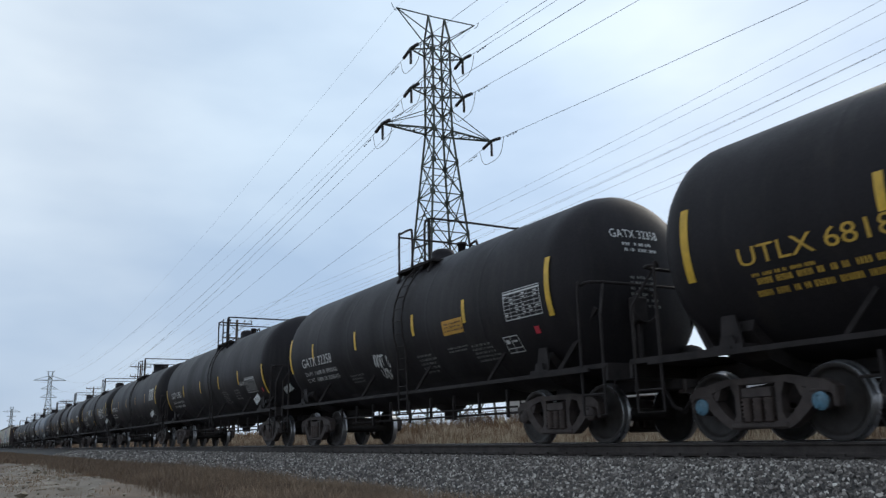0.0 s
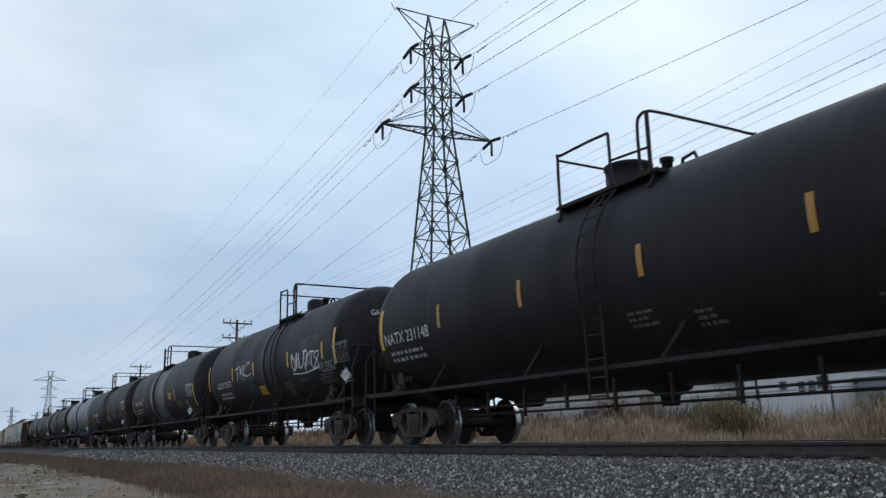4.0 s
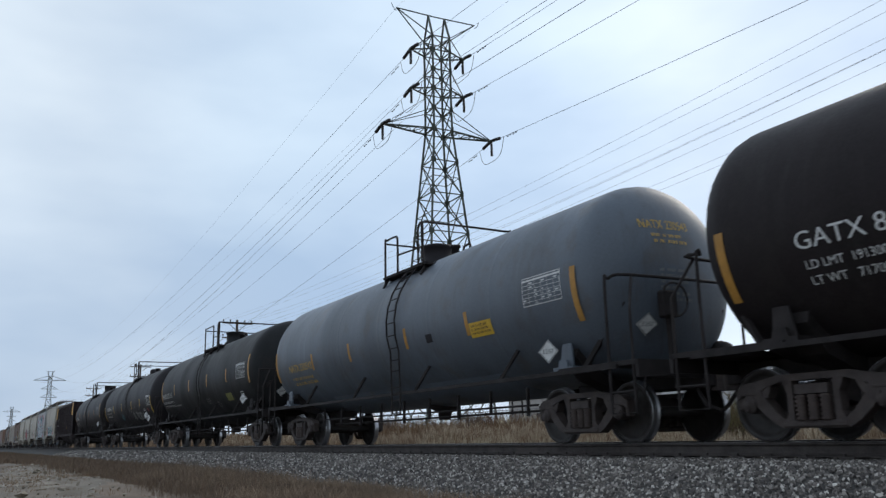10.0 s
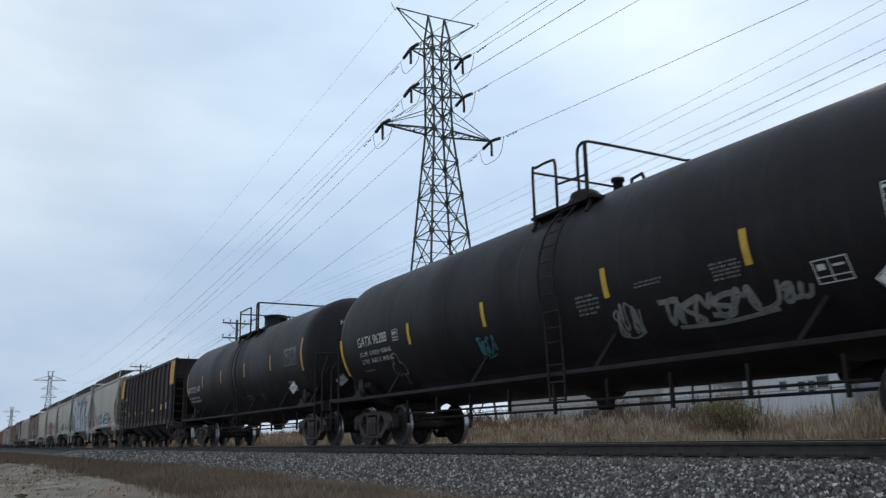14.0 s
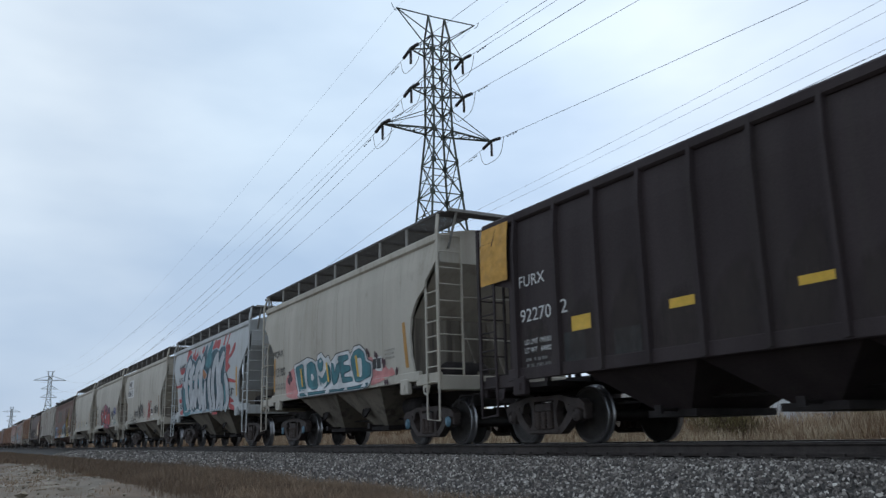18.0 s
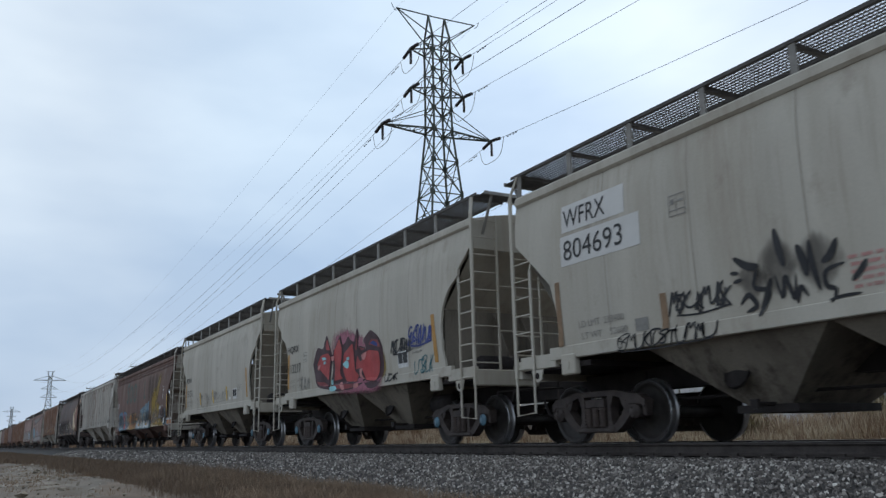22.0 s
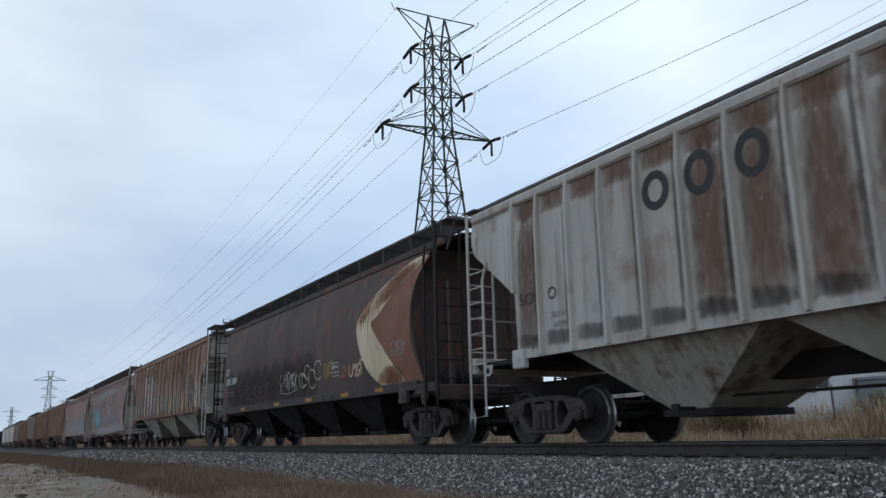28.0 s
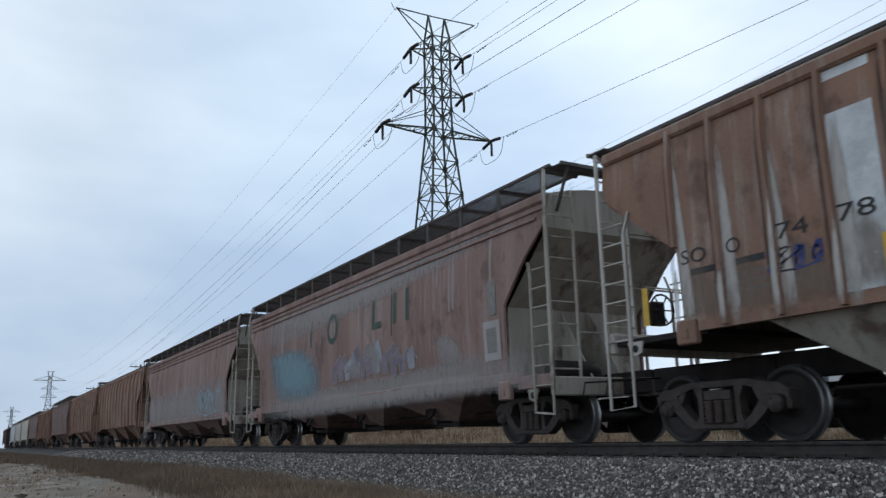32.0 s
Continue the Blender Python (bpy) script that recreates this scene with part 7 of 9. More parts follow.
    ends_tape(c, s, 6.93, 2.07, 3.0, M_OCHRESTRIP)
    tape(c, s, [-4.3, -1.55, 1.43, 4.2], 2.5, 0.46, m=M_OCHRESTRIP)
    table(c, s, 5.46, 2.29, 1.05, 0.50, M_WHITE)
    table(c, s, 5.49, 1.59, 0.42, 0.26, M_WHITE, frame_only=True)
    panel(c, s, 3.7, 1.63, 4.43, 1.89, G_OLIVE, "faded_placard")
    panel(c, s, -4.4, 1.77, -3.55, 1.83, M_DIM, "scraped_patch")
    low_bars(c, s, [(0.86, 1.62, 0.5, 0.24, 3), (2.15, 1.47, 0.33, 0.22, 3), (4.6, 1.49, 0.24, 0.06, 1)])
    placard(c, s, 6.06, 1.58)
    placard(c, car_head[c], -0.7, 1.75, 0.24)

    c, s = T(-142.97, -157.02, "black tank car with white tags and two placards", M_BLACK, over=1.4)
    number(c, s, "GATX 96288", -6.7, 2.27, M_WHITE, 1.55, 0.22, lines=(("LD LMT  187400 LB  85000 KG", 1.05), ("LT WT   75600 LB  34300 KG", 1.05)))
    ends_tape(c, s, 7.70, 1.69, 2.55)
    tape(c, s, [-4.1, -1.16, 2.18, 4.75], 2.31, 0.44)
    table(c, s, -4.86, 2.24, 0.27, 0.24, M_WHITE, frame_only=True)
    table(c, s, 5.54, 1.72, 0.44, 0.26, M_WHITE, frame_only=True)
    table(c, s, 6.54, 2.12, 1.04, 0.49, M_WHITE)
    low_bars(c, s, [(1.45, 1.9, 0.5, 0.32, 5), (2.75, 2.12, 0.62, 0.1, 2), (4.15, 1.98, 0.5, 0.24, 5), (-6.74, 1.7, 0.57, 0.06, 1)], M_WHITE)
    tagging(c, s, -1.7, 1.6, 0.55, 0.32, G_TEAL, 31, 0.035, 6)
    tagging(c, s, 2.15, 1.55, 0.5, 0.4, M_DIM, 32, 0.03, 6)
    tagging(c, s, 3.1, 1.55, 1.8, 0.32, M_DIM, 33, 0.06, 6)
    tagging(c, s, 5.05, 1.6, 0.35, 0.2, M_DIM, 34, 0.05, 3)
    b = Build()
    for k in range(3):
        a0 = radians(90 + 120 * k)
        cx, cz = -5.0 + 0.16 * math.cos(a0), 1.72 + 0.14 * math.sin(a0)
        stroke(b, s, [(cx + 0.15 * math.cos(a), cz + 0.13 * math.sin(a)) for a in np.linspace(a0 - 2.3, a0 + 2.3, 12)], 0.03)
    stroke(b, s, curve_pts([(-5.0, 1.6), (-4.95, 1.45), (-5.05, 1.32)]), 0.03)
    part("spray_tag", b, M_DIM, c)
    placard(c, s, 6.46, 1.63)
    placard(c, s, 6.66, 1.47)
    panel(c, s, 6.6, 1.85, 6.72, 1.97, G_TAG, "red_tag")

    c, s = T(-161.07, -173.79, "clean black tank car with large square dome", M_BLACK, **big)
    number(c, s, "NATX 231147", -6.85, 2.15, M_WHITE, 2.1, 0.23)
    ends_tape(c, s, 6.86, 2.06, 2.97, M_OCHRESTRIP)
    tape(c, s, [-4.3, -1.6, 1.36, 4.12], 2.5, 0.46, m=M_OCHRESTRIP)
    table(c, s, 5.40, 2.28, 1.04, 0.50, M_DIM)
    table(c, s, 5.42, 1.58, 0.42, 0.26, M_WHITE, frame_only=True)
    low_bars(c, s, [(0.86, 1.5, 0.5, 0.2, 2), (2.4, 1.47, 0.4, 0.22, 3), (4.6, 1.49, 0.24, 0.06, 1)])
    placard(c, s, 6.02, 1.63)
    placard(c, car_head[c], -0.7, 1.75, 0.24)




def seam_lines(car, s, xs, z0=1.6, z1=4.1):
    """Vertical weld seams of the side sheets."""
    for x in xs:
        panel(car, s, x - 0.010, z0, x + 0.010, z1, M_SEAM, "weld_seam", 0.004, 1, 12)


def win_panel(car, s, x, z, w=0.42, h=0.29):
    panel(car, s, x - 0.03, z - 0.03, x + w + 0.03, z + h + 0.03, M_WHITE, "data_panel", 0.006, 1, 2)
    panel(car, s, x, z + 0.06, x + w * 0.47, z + h, M_DARKTEXT, "data_field", 0.01, 1, 2)
    panel(car, s, x + w * 0.53, z + 0.06, x + w, z + h, M_DARKTEXT, "data_field", 0.01, 1, 2)


def grey_hopper(front, rear, label, paint, marks, digits, weights=None, shift=0.0, **kw):
    c, s = Hp(front, rear, label, paint, roof_z=4.23, **kw)
    lettering(c, s, marks, -4.55 + shift, 2.56, 0.23, M_DARKTEXT, 0.92)
    lettering(c, s, digits, -4.48 + shift, 2.02, 0.25, M_DARKTEXT, 1.0)
    if weights:
        lettering(c, s, "LD LMT  " + weights[0], -4.35, 1.76, 0.085, M_FADE, 0.95)
        lettering(c, s, "LT WT   " + weights[1], -4.33, 1.60, 0.085, M_FADE, 0.95)
    else:
        bars(c, s, -4.4, 1.62, 0.85, 0.22, 2, M_FADE, 6)
    bars(c, s, 3.2, 1.85, 0.6, 0.25, 3, M_FADE, 7)
    for sx, xe in ((-1, 4.5), (1, 4.25)):
        panel(c, s, sx * xe - 0.07, 1.60, sx * xe + 0.07, 2.57, M_OCHRESTRIP, "reflector_strip", 0.007, 1, 6, shear=-0.1 * sx)
    seam_lines(c, s, (-3.6, -2.2, -0.95, 0.39, 1.7, 3.1))
    return c, s




def splash(car, s, x0, x1, z0, z1, m, seed, off=0.006, n=14, name="spray_patch"):
    """A ragged-edged patch of sprayed colour."""
    rng = random.Random(seed)
    top = [(x0 + (x1 - x0) * i / n, z1 - rng.uniform(0, 0.35) * (z1 - z0)) for i in range(n + 1)]
    bot = [(x1 - (x1 - x0) * i / n, z0 + rng.uniform(0, 0.10) * (z1 - z0)) for i in range(n + 1)]
    return blob(car, s, top + bot, m, off, name)


def wheat_emblem(car, s, x, z0, z1, m):
    """A painted ear of wheat: paired leaves on a bent stalk and long awns above."""
    h = z1 - z0
    for k in range(5):
        z = z0 + h * (0.20 + 0.085 * k)
        for q in (-1, 1):
            blob(car, s, [(x, z), (x + q * 0.16, z + 0.10), (x + q * 0.24, z + 0.30), (x + q * 0.18, z + 0.34), (x + q * 0.04, z + 0.20)], m, 0.012, "wheat_leaf")
    for k in range(5):
        letter_path(car, s, [(x + 0.07 * (k - 2), z0 + h * 0.66), (x + 0.09 * (k - 2), z0 + h * 0.84), (x + 0.11 * (k - 2), z1)], 0.035, m, 0.012)
    letter_path(car, s, [(x, z0 + h * 0.6), (x + 0.01, z0 + h * 0.2), (x - 0.02, z0 + 0.1), (x - 0.14, z0)], 0.05, m, 0.012)


def letter_path(car, s, pts, w, m=None, off=0.008):
    """One big faded painted shape, drawn as a single bent band."""
    b = Build()
    stroke(b, s, curve_pts(pts, 5), w, off)
    return part("faded_shape", b, m or G_GREEN, car)


def letter_bars(car, s, spots, m, w=0.10, off=0.008):
    """Big faded lettering of a line's name, as plain upright shapes of its size."""
    for kind, x, z, ww, h in spots:
        b = Build()
        if kind == "ring":
            stroke(b, s, [(x + ww / 2 + ww / 2 * math.cos(a), z + h / 2 + h / 2 * math.sin(a)) for a in np.linspace(0, 2 * math.pi, 21)], w, off)
        else:
            stroke(b, s, [(x + w / 2, z), (x + w / 2, z + h)], w, off)
            if kind == "foot":
                stroke(b, s, [(x, z + w / 2), (x + ww, z + w / 2)], w, off)
        tagged(part("faded_shape", b, m, car), kind="stuff")


def hoppers():
    # open coal hopper
    ribs = [-6.14] + [-5.0 + 0.985 * k for k in range(13)]
    c, s = Hp(-178.0, -190.35, "brown-black open-top ribbed coal hopper car", M_COAL, style="open", bays=4, roof_z=3.95, sill_z=1.08, half=1.55, over=1.05, bulge=0.0, rib_at=ribs, name="open_hopper_car")
    lettering(c, s, "FURX", -6.05, 2.60, 0.19, M_WHITE, 0.72)
    lettering(c, s, "92270", -6.05, 2.0, 0.22, M_WHITE, 0.85)
    lettering(c, s, "2", -4.95, 2.02, 0.22, M_WHITE, 0.17)
    lettering(c, s, "LD LMT 198100", -5.95, 1.62, 0.085, M_WHITE, 0.72)
    lettering(c, s, "LT WT   64900", -5.95, 1.48, 0.085, M_WHITE, 0.72)
    bars(c, s, -5.95, 1.22, 0.7, 0.2, 2, M_DIM, 4)
    for x, z, w, h in ((-4.70, 1.70, 0.46, 0.23), (-2.62, 1.75, 0.45, 0.13), (-0.62, 1.72, 0.46, 0.11), (2.0, 1.74, 0.45, 0.13)):
        panel(c, s, x, z, x + w, z + h, M_YELLOW, "reflector_strip", 0.007, 2, 1)
    panel(c, s, 4.12, 1.74, 4.64, 1.99, M_ORANGE, "orange_placard", 0.007, 1, 1)
    panel(c, s, 5.3, 1.75, 5.75, 2.05, M_WHITE, "data_panel", 0.007, 1, 1)
    bars(c, s, 4.15, 1.3, 0.5, 0.35, 4, M_DIM, 4)
    for x, z, w, h in ((-3.75, 1.18, 0.55, 0.44), (0.38, 1.15, 0.5, 0.42), (-4.9, 1.2, 0.5, 0.5)):
        panel(c, s, x, z, x + w, z + h, G_SLATE, "paint_patch", 0.004, 1, 1)
    for k, x in enumerate(ribs[:-1]):
        mist(c, s, [(x + 0.1, 1.2), (x + 0.85, 1.2), (x + 0.8, 2.0 + 0.3 * (k % 3)), (x + 0.2, 1.9)], MIST_GRIME, 0.005, "dust_patch")
    for sx in (-1, 1):
        panel(c, s, min(sx * 6.30, sx * 7.16), 2.80, max(sx * 6.30, sx * 7.16), 3.86, M_ORANGE, "yellow_end_panel", 0.082, 1, 3)

    # teal graffiti
    c, s = grey_hopper(-194.45, -202.8, "pale grey covered hopper car with teal graffiti", M_GREYHOP, "MQRX", "113180", cap="bluecap")
    blob(c, s, [(-2.69, 2.20), (-3.19, 2.03), (-3.42, 1.85), (-3.38, 1.43), (-2.50, 1.30), (-2.43, 1.54)], G_PINK, 0.007, "spray_patch")
    blob(c, s, [(2.30, 2.03), (2.58, 1.94), (2.65, 1.69), (3.02, 1.64), (3.09, 1.79), (3.36, 1.63), (3.50, 1.67), (3.64, 1.52), (3.34, 1.46), (2.52, 1.35), (2.45, 1.49)], G_PINK, 0.007, "spray_patch")
    blob(c, s, [(-2.73, 2.24), (-2.14, 2.30), (-1.65, 2.37), (-1.26, 2.30), (-0.96, 2.19), (-0.87, 2.36), (-0.59, 2.41), (-0.32, 2.23), (-0.09, 2.29), (0.04, 2.10), (0.39, 2.27), (0.80, 2.28), (1.22, 2.28), (1.29, 2.15), (1.52, 2.34), (1.89, 2.34), (2.17, 2.19), (2.27, 1.96), (2.56, 1.88), (2.50, 1.50), (2.33, 1.31), (1.79, 1.28), (0.62, 1.29), (-0.59, 1.30), (-2.39, 1.30), (-2.57, 1.75)], G_WHITE, 0.010, rim=G_BLACK, rim_w=0.025, crisp=True)
    blob(c, s, [(-2.57, 2.17), (-1.95, 2.23), (-1.87, 1.77), (-1.75, 1.50), (-2.31, 1.49), (-2.45, 1.81)], G_TEAL, 0.016, rim=G_DEEP, rim_w=0.02, crisp=True)
    blob(c, s, [(-1.67, 2.18), (-1.32, 2.23), (-1.03, 2.12), (-0.93, 1.87), (-0.89, 1.48), (-1.27, 1.47), (-1.63, 1.59), (-1.69, 1.91)], G_TEAL, 0.016, rim=G_DEEP, rim_w=0.02, crisp=True)
    blob(c, s, [(-0.87, 2.20), (-0.62, 2.27), (-0.46, 2.14), (-0.54, 1.92), (-0.73, 1.91), (-0.86, 2.03)], G_TEAL, 0.016, rim=G_DEEP, rim_w=0.02, crisp=True)
    blob(c, s, [(-0.84, 1.83), (-0.56, 1.71), (-0.23, 1.96), (-0.11, 2.04), (0.01, 1.92), (-0.00, 1.61), (-0.35, 1.47), (-0.67, 1.54)], G_TEAL, 0.016, rim=G_DEEP, rim_w=0.02, crisp=True)
    blob(c, s, [(0.08, 2.07), (0.23, 2.03), (0.28, 1.80), (0.42, 2.01), (0.69, 2.02), (0.64, 1.83), (0.42, 1.55), (0.19, 1.50), (0.07, 1.64)], G_TEAL, 0.016, rim=G_DEEP, rim_w=0.02, crisp=True)
    blob(c, s, [(0.50, 2.18), (1.16, 2.18), (1.20, 2.06), (0.87, 2.03), (0.88, 1.94), (1.27, 1.90), (1.31, 1.78), (0.89, 1.75), (0.89, 1.65), (1.36, 1.62), (1.41, 1.52), (0.76, 1.51), (0.67, 1.75)], G_TEAL, 0.016, rim=G_DEEP, rim_w=0.02, crisp=True)
    blob(c, s, [(1.32, 2.04), (1.52, 2.21), (1.83, 2.26), (2.10, 2.14), (2.19, 1.92), (2.47, 1.83), (2.43, 1.57), (2.14, 1.53), (1.81, 1.46), (1.54, 1.51), (1.42, 1.72), (1.35, 1.89)], G_TEAL, 0.016, rim=G_DEEP, rim_w=0.02, crisp=True)
    blob(c, s, [(-2.26, 1.42), (-0.58, 1.40), (0.63, 1.38), (1.59, 1.38), (2.32, 1.42), (2.23, 1.33), (1.66, 1.32), (0.62, 1.33), (-0.59, 1.34), (-2.21, 1.34)], G_TEAL, 0.016, rim=G_DEEP, rim_w=0.02, crisp=True)
    blob(c, s, [(-1.36, 1.87), (-1.26, 1.90), (-1.14, 1.78), (-1.25, 1.71), (-1.35, 1.76)], G_WHITE, 0.024, "spray_spot")
    blob(c, s, [(-0.64, 1.63), (-0.46, 1.58), (-0.24, 1.63), (-0.39, 1.47), (-0.58, 1.50)], G_WHITE, 0.024, "spray_spot")
    blob(c, s, [(-0.71, 2.20), (-0.59, 2.21), (-0.58, 2.16), (-0.69, 2.13)], G_WHITE, 0.024, "spray_spot")
    blob(c, s, [(1.70, 2.03), (1.95, 1.99), (1.95, 1.63), (1.76, 1.60), (1.70, 1.79)], G_WHITE, 0.024, "spray_spot")
    blob(c, s, [(0.31, 1.50), (0.65, 1.61), (0.69, 1.40), (0.40, 1.39)], G_WHITE, 0.024, "spray_spot")
    blob(c, s, [(1.89, 1.34), (2.10, 1.43), (2.20, 1.34)], G_WHITE, 0.024, "spray_spot")
    blob(c, s, [(-1.92, 1.43), (-1.67, 1.47), (-1.58, 1.32)], G_WHITE, 0.024, "spray_spot")
    blob(c, s, [(-0.36, 1.34), (-0.17, 1.45), (-0.05, 1.33)], G_WHITE, 0.024, "spray_spot")
    blob(c, s, [(0.86, 1.33), (1.02, 1.40), (1.12, 1.33)], G_WHITE, 0.024, "spray_spot")
    blob(c, s, [(2.22, 2.21), (2.29, 2.21), (2.33, 2.12), (2.28, 2.07), (2.22, 2.12)], G_DARK, 0.013, "spray_spot")
    blob(c, s, [(2.30, 2.13), (2.37, 2.13), (2.41, 2.04), (2.36, 1.99), (2.30, 2.03)], G_DARK, 0.013, "spray_spot")
    blob(c, s, [(2.65, 2.10), (2.72, 2.09), (2.76, 2.01), (2.71, 1.96), (2.65, 2.00)], G_DARK, 0.013, "spray_spot")
    blob(c, s, [(2.73, 2.05), (2.80, 2.05), (2.84, 1.97), (2.79, 1.91), (2.73, 1.96)], G_DARK, 0.013, "spray_spot")
    blob(c, s, [(3.72, 1.65), (3.78, 1.65), (3.81, 1.58), (3.77, 1.53), (3.72, 1.57)], G_DARK, 0.013, "spray_spot")
    blob(c, s, [(3.69, 1.60), (3.75, 1.60), (3.78, 1.53), (3.74, 1.48), (3.69, 1.52)], G_DARK, 0.013, "spray_spot")
    blob(c, s, [(3.16, 1.42), (3.22, 1.42), (3.25, 1.35), (3.21, 1.30), (3.16, 1.34)], G_DARK, 0.013, "spray_spot")
    blob(c, s, [(3.26, 1.42), (3.33, 1.42), (3.36, 1.35), (3.31, 1.30), (3.26, 1.34)], G_DARK, 0.013, "spray_spot")
    blob(c, s, [(-3.17, 2.09), (-3.01, 2.09), (-2.92, 1.97), (-3.01, 1.89), (-3.15, 1.95)], G_DARK, 0.013, "spray_spot")
    blob(c, s, [(-3.27, 1.93), (-3.11, 1.92), (-3.02, 1.80), (-3.11, 1.72), (-3.25, 1.79)], G_DARK, 0.013, "spray_spot")
    blob(c, s, [(-3.10, 1.99), (-2.94, 1.99), (-2.85, 1.87), (-2.94, 1.79), (-3.08, 1.86)], G_DARK, 0.013, "spray_spot")
    blob(c, s, [(3.03, 1.91), (3.10, 1.91), (3.13, 1.83), (3.08, 1.78), (3.03, 1.82)], G_DARK, 0.013, "spray_spot")
    blob(c, s, [(3.08, 1.81), (3.15, 1.81), (3.18, 1.73), (3.14, 1.68), (3.08, 1.72)], G_DARK, 0.013, "spray_spot")
    blob(c, s, [(3.13, 1.87), (3.20, 1.87), (3.23, 1.79), (3.19, 1.74), (3.13, 1.78)], G_DARK, 0.013, "spray_spot")
    for x in (-2.02, -0.12, 1.75):
        panel(c, s, x - 0.05, 1.6, x + 0.06, 2.1, M_YELLOW, "reflector_strip", 0.032, 1, 3, shear=-0.1)
    win_panel(c, s, 2.55, 1.64)

    # silver graffiti
    c, s = Hp(-207.08, -216.15, "cool grey covered hopper car with large silver graffiti", M_BLUEHOP, over=1.17, cut=SLANT)
    lettering(c, s, "NAHX", -4.46, 3.22, 0.26, G_IRON, 1.05)
    lettering(c, s, "503466", -4.48, 2.64, 0.28, G_IRON, 1.65)
    for pts in ([(-3.31, 4.11), (-2.55, 3.90), (-2.75, 3.78), (-3.0, 3.7), (-3.15, 3.47), (-3.31, 3.74)], [(-2.26, 3.86), (-2.15, 3.74), (-1.95, 4.02), (-1.85, 3.74), (-1.71, 3.64), (-1.43, 3.82), (-1.36, 3.66), (-1.21, 3.66), (-1.0, 3.83), (-1.2, 3.58), (-1.73, 3.45), (-2.2, 3.58)],
                [(-4.02, 3.29), (-3.25, 3.25), (-3.56, 3.14), (-4.03, 3.20)], [(-4.2, 2.62), (-3.75, 2.68), (-3.95, 2.52), (-4.15, 2.5)], [(-4.0, 2.1), (-3.5, 2.2), (-3.6, 2.02), (-4.0, 1.98)], [(-0.75, 3.75), (-0.5, 3.95), (-0.3, 3.72), (-0.5, 3.62)], [(-4.1, 1.5), (-3.5, 1.62), (-3.6, 1.36), (-4.0, 1.36)]):
        blob(c, s, pts, G_RED, 0.007, "spray_splash")
    blob(c, s, [(0.97, 3.76), (1.20, 3.98), (1.49, 3.93), (1.96, 3.92), (1.97, 3.62), (1.57, 3.51), (1.15, 3.28)], G_RED, 0.007, "spray_splash")
    blob(c, s, [(2.15, 3.47), (2.44, 3.67), (2.57, 3.97), (2.75, 4.08), (2.67, 3.70), (2.90, 3.55), (3.14, 4.08), (3.23, 4.04), (3.02, 3.50), (2.63, 3.51)], G_RED, 0.007, "spray_splash")
    blob(c, s, [(3.00, 3.59), (3.35, 3.60), (3.51, 3.45), (3.38, 3.22), (3.67, 3.29), (3.90, 3.50), (4.08, 3.59), (4.17, 3.53), (4.11, 3.33), (3.79, 3.16), (3.43, 3.06), (3.39, 2.92), (3.66, 2.79), (3.39, 2.68), (3.25, 2.62), (3.03, 2.69), (2.99, 2.99)], G_RED, 0.007, "spray_splash")
    blob(c, s, [(3.23, 2.42), (4.25, 2.26), (4.26, 2.17), (3.33, 2.28)], G_RED, 0.007, "spray_splash")
    blob(c, s, [(3.55, 1.74), (3.99, 1.60), (4.09, 1.52), (3.66, 1.50), (4.16, 1.39), (4.20, 1.23), (3.56, 1.37)], G_RED, 0.007, "spray_splash")
    blob(c, s, [(-4.46, 3.36), (-3.40, 3.30), (-3.27, 3.15), (-4.10, 3.06)], G_RED, 0.007, "spray_splash")
    blob(c, s, [(-4.36, 2.02), (-3.43, 1.99), (-3.29, 1.83), (-4.16, 1.85)], G_RED, 0.007, "spray_splash")
    blob(c, s, [(-4.94, 2.64), (-3.90, 2.60), (-3.81, 2.50), (-4.83, 2.53)], G_RED, 0.007, "spray_splash")
    blob(c, s, [(1.26, 1.26), (1.93, 1.25), (1.95, 1.18), (1.28, 1.18)], G_RED, 0.007, "spray_splash")
    blob(c, s, [(-3.96, 2.39), (-3.62, 2.66), (-3.46, 3.06), (-2.99, 3.64), (-2.56, 3.80), (-2.23, 3.57), (-1.9, 3.51), (-1.68, 3.41), (-1.33, 3.56), (-0.95, 3.62), (-0.64, 3.41), (-0.4, 3.6), (0.04, 3.95), (0.35, 3.3), (0.9, 3.55), (1.6, 3.62), (2.0, 3.5), (2.35, 3.62), (2.9, 3.5), (2.9, 2.7), (3.25, 2.45), (3.45, 1.95), (3.35, 1.45), (2.9, 1.36), (1.0, 1.36), (-1.8, 1.36), (-3.46, 1.36)], G_DEEP, 0.010, rim=G_PALE, rim_w=0.05)
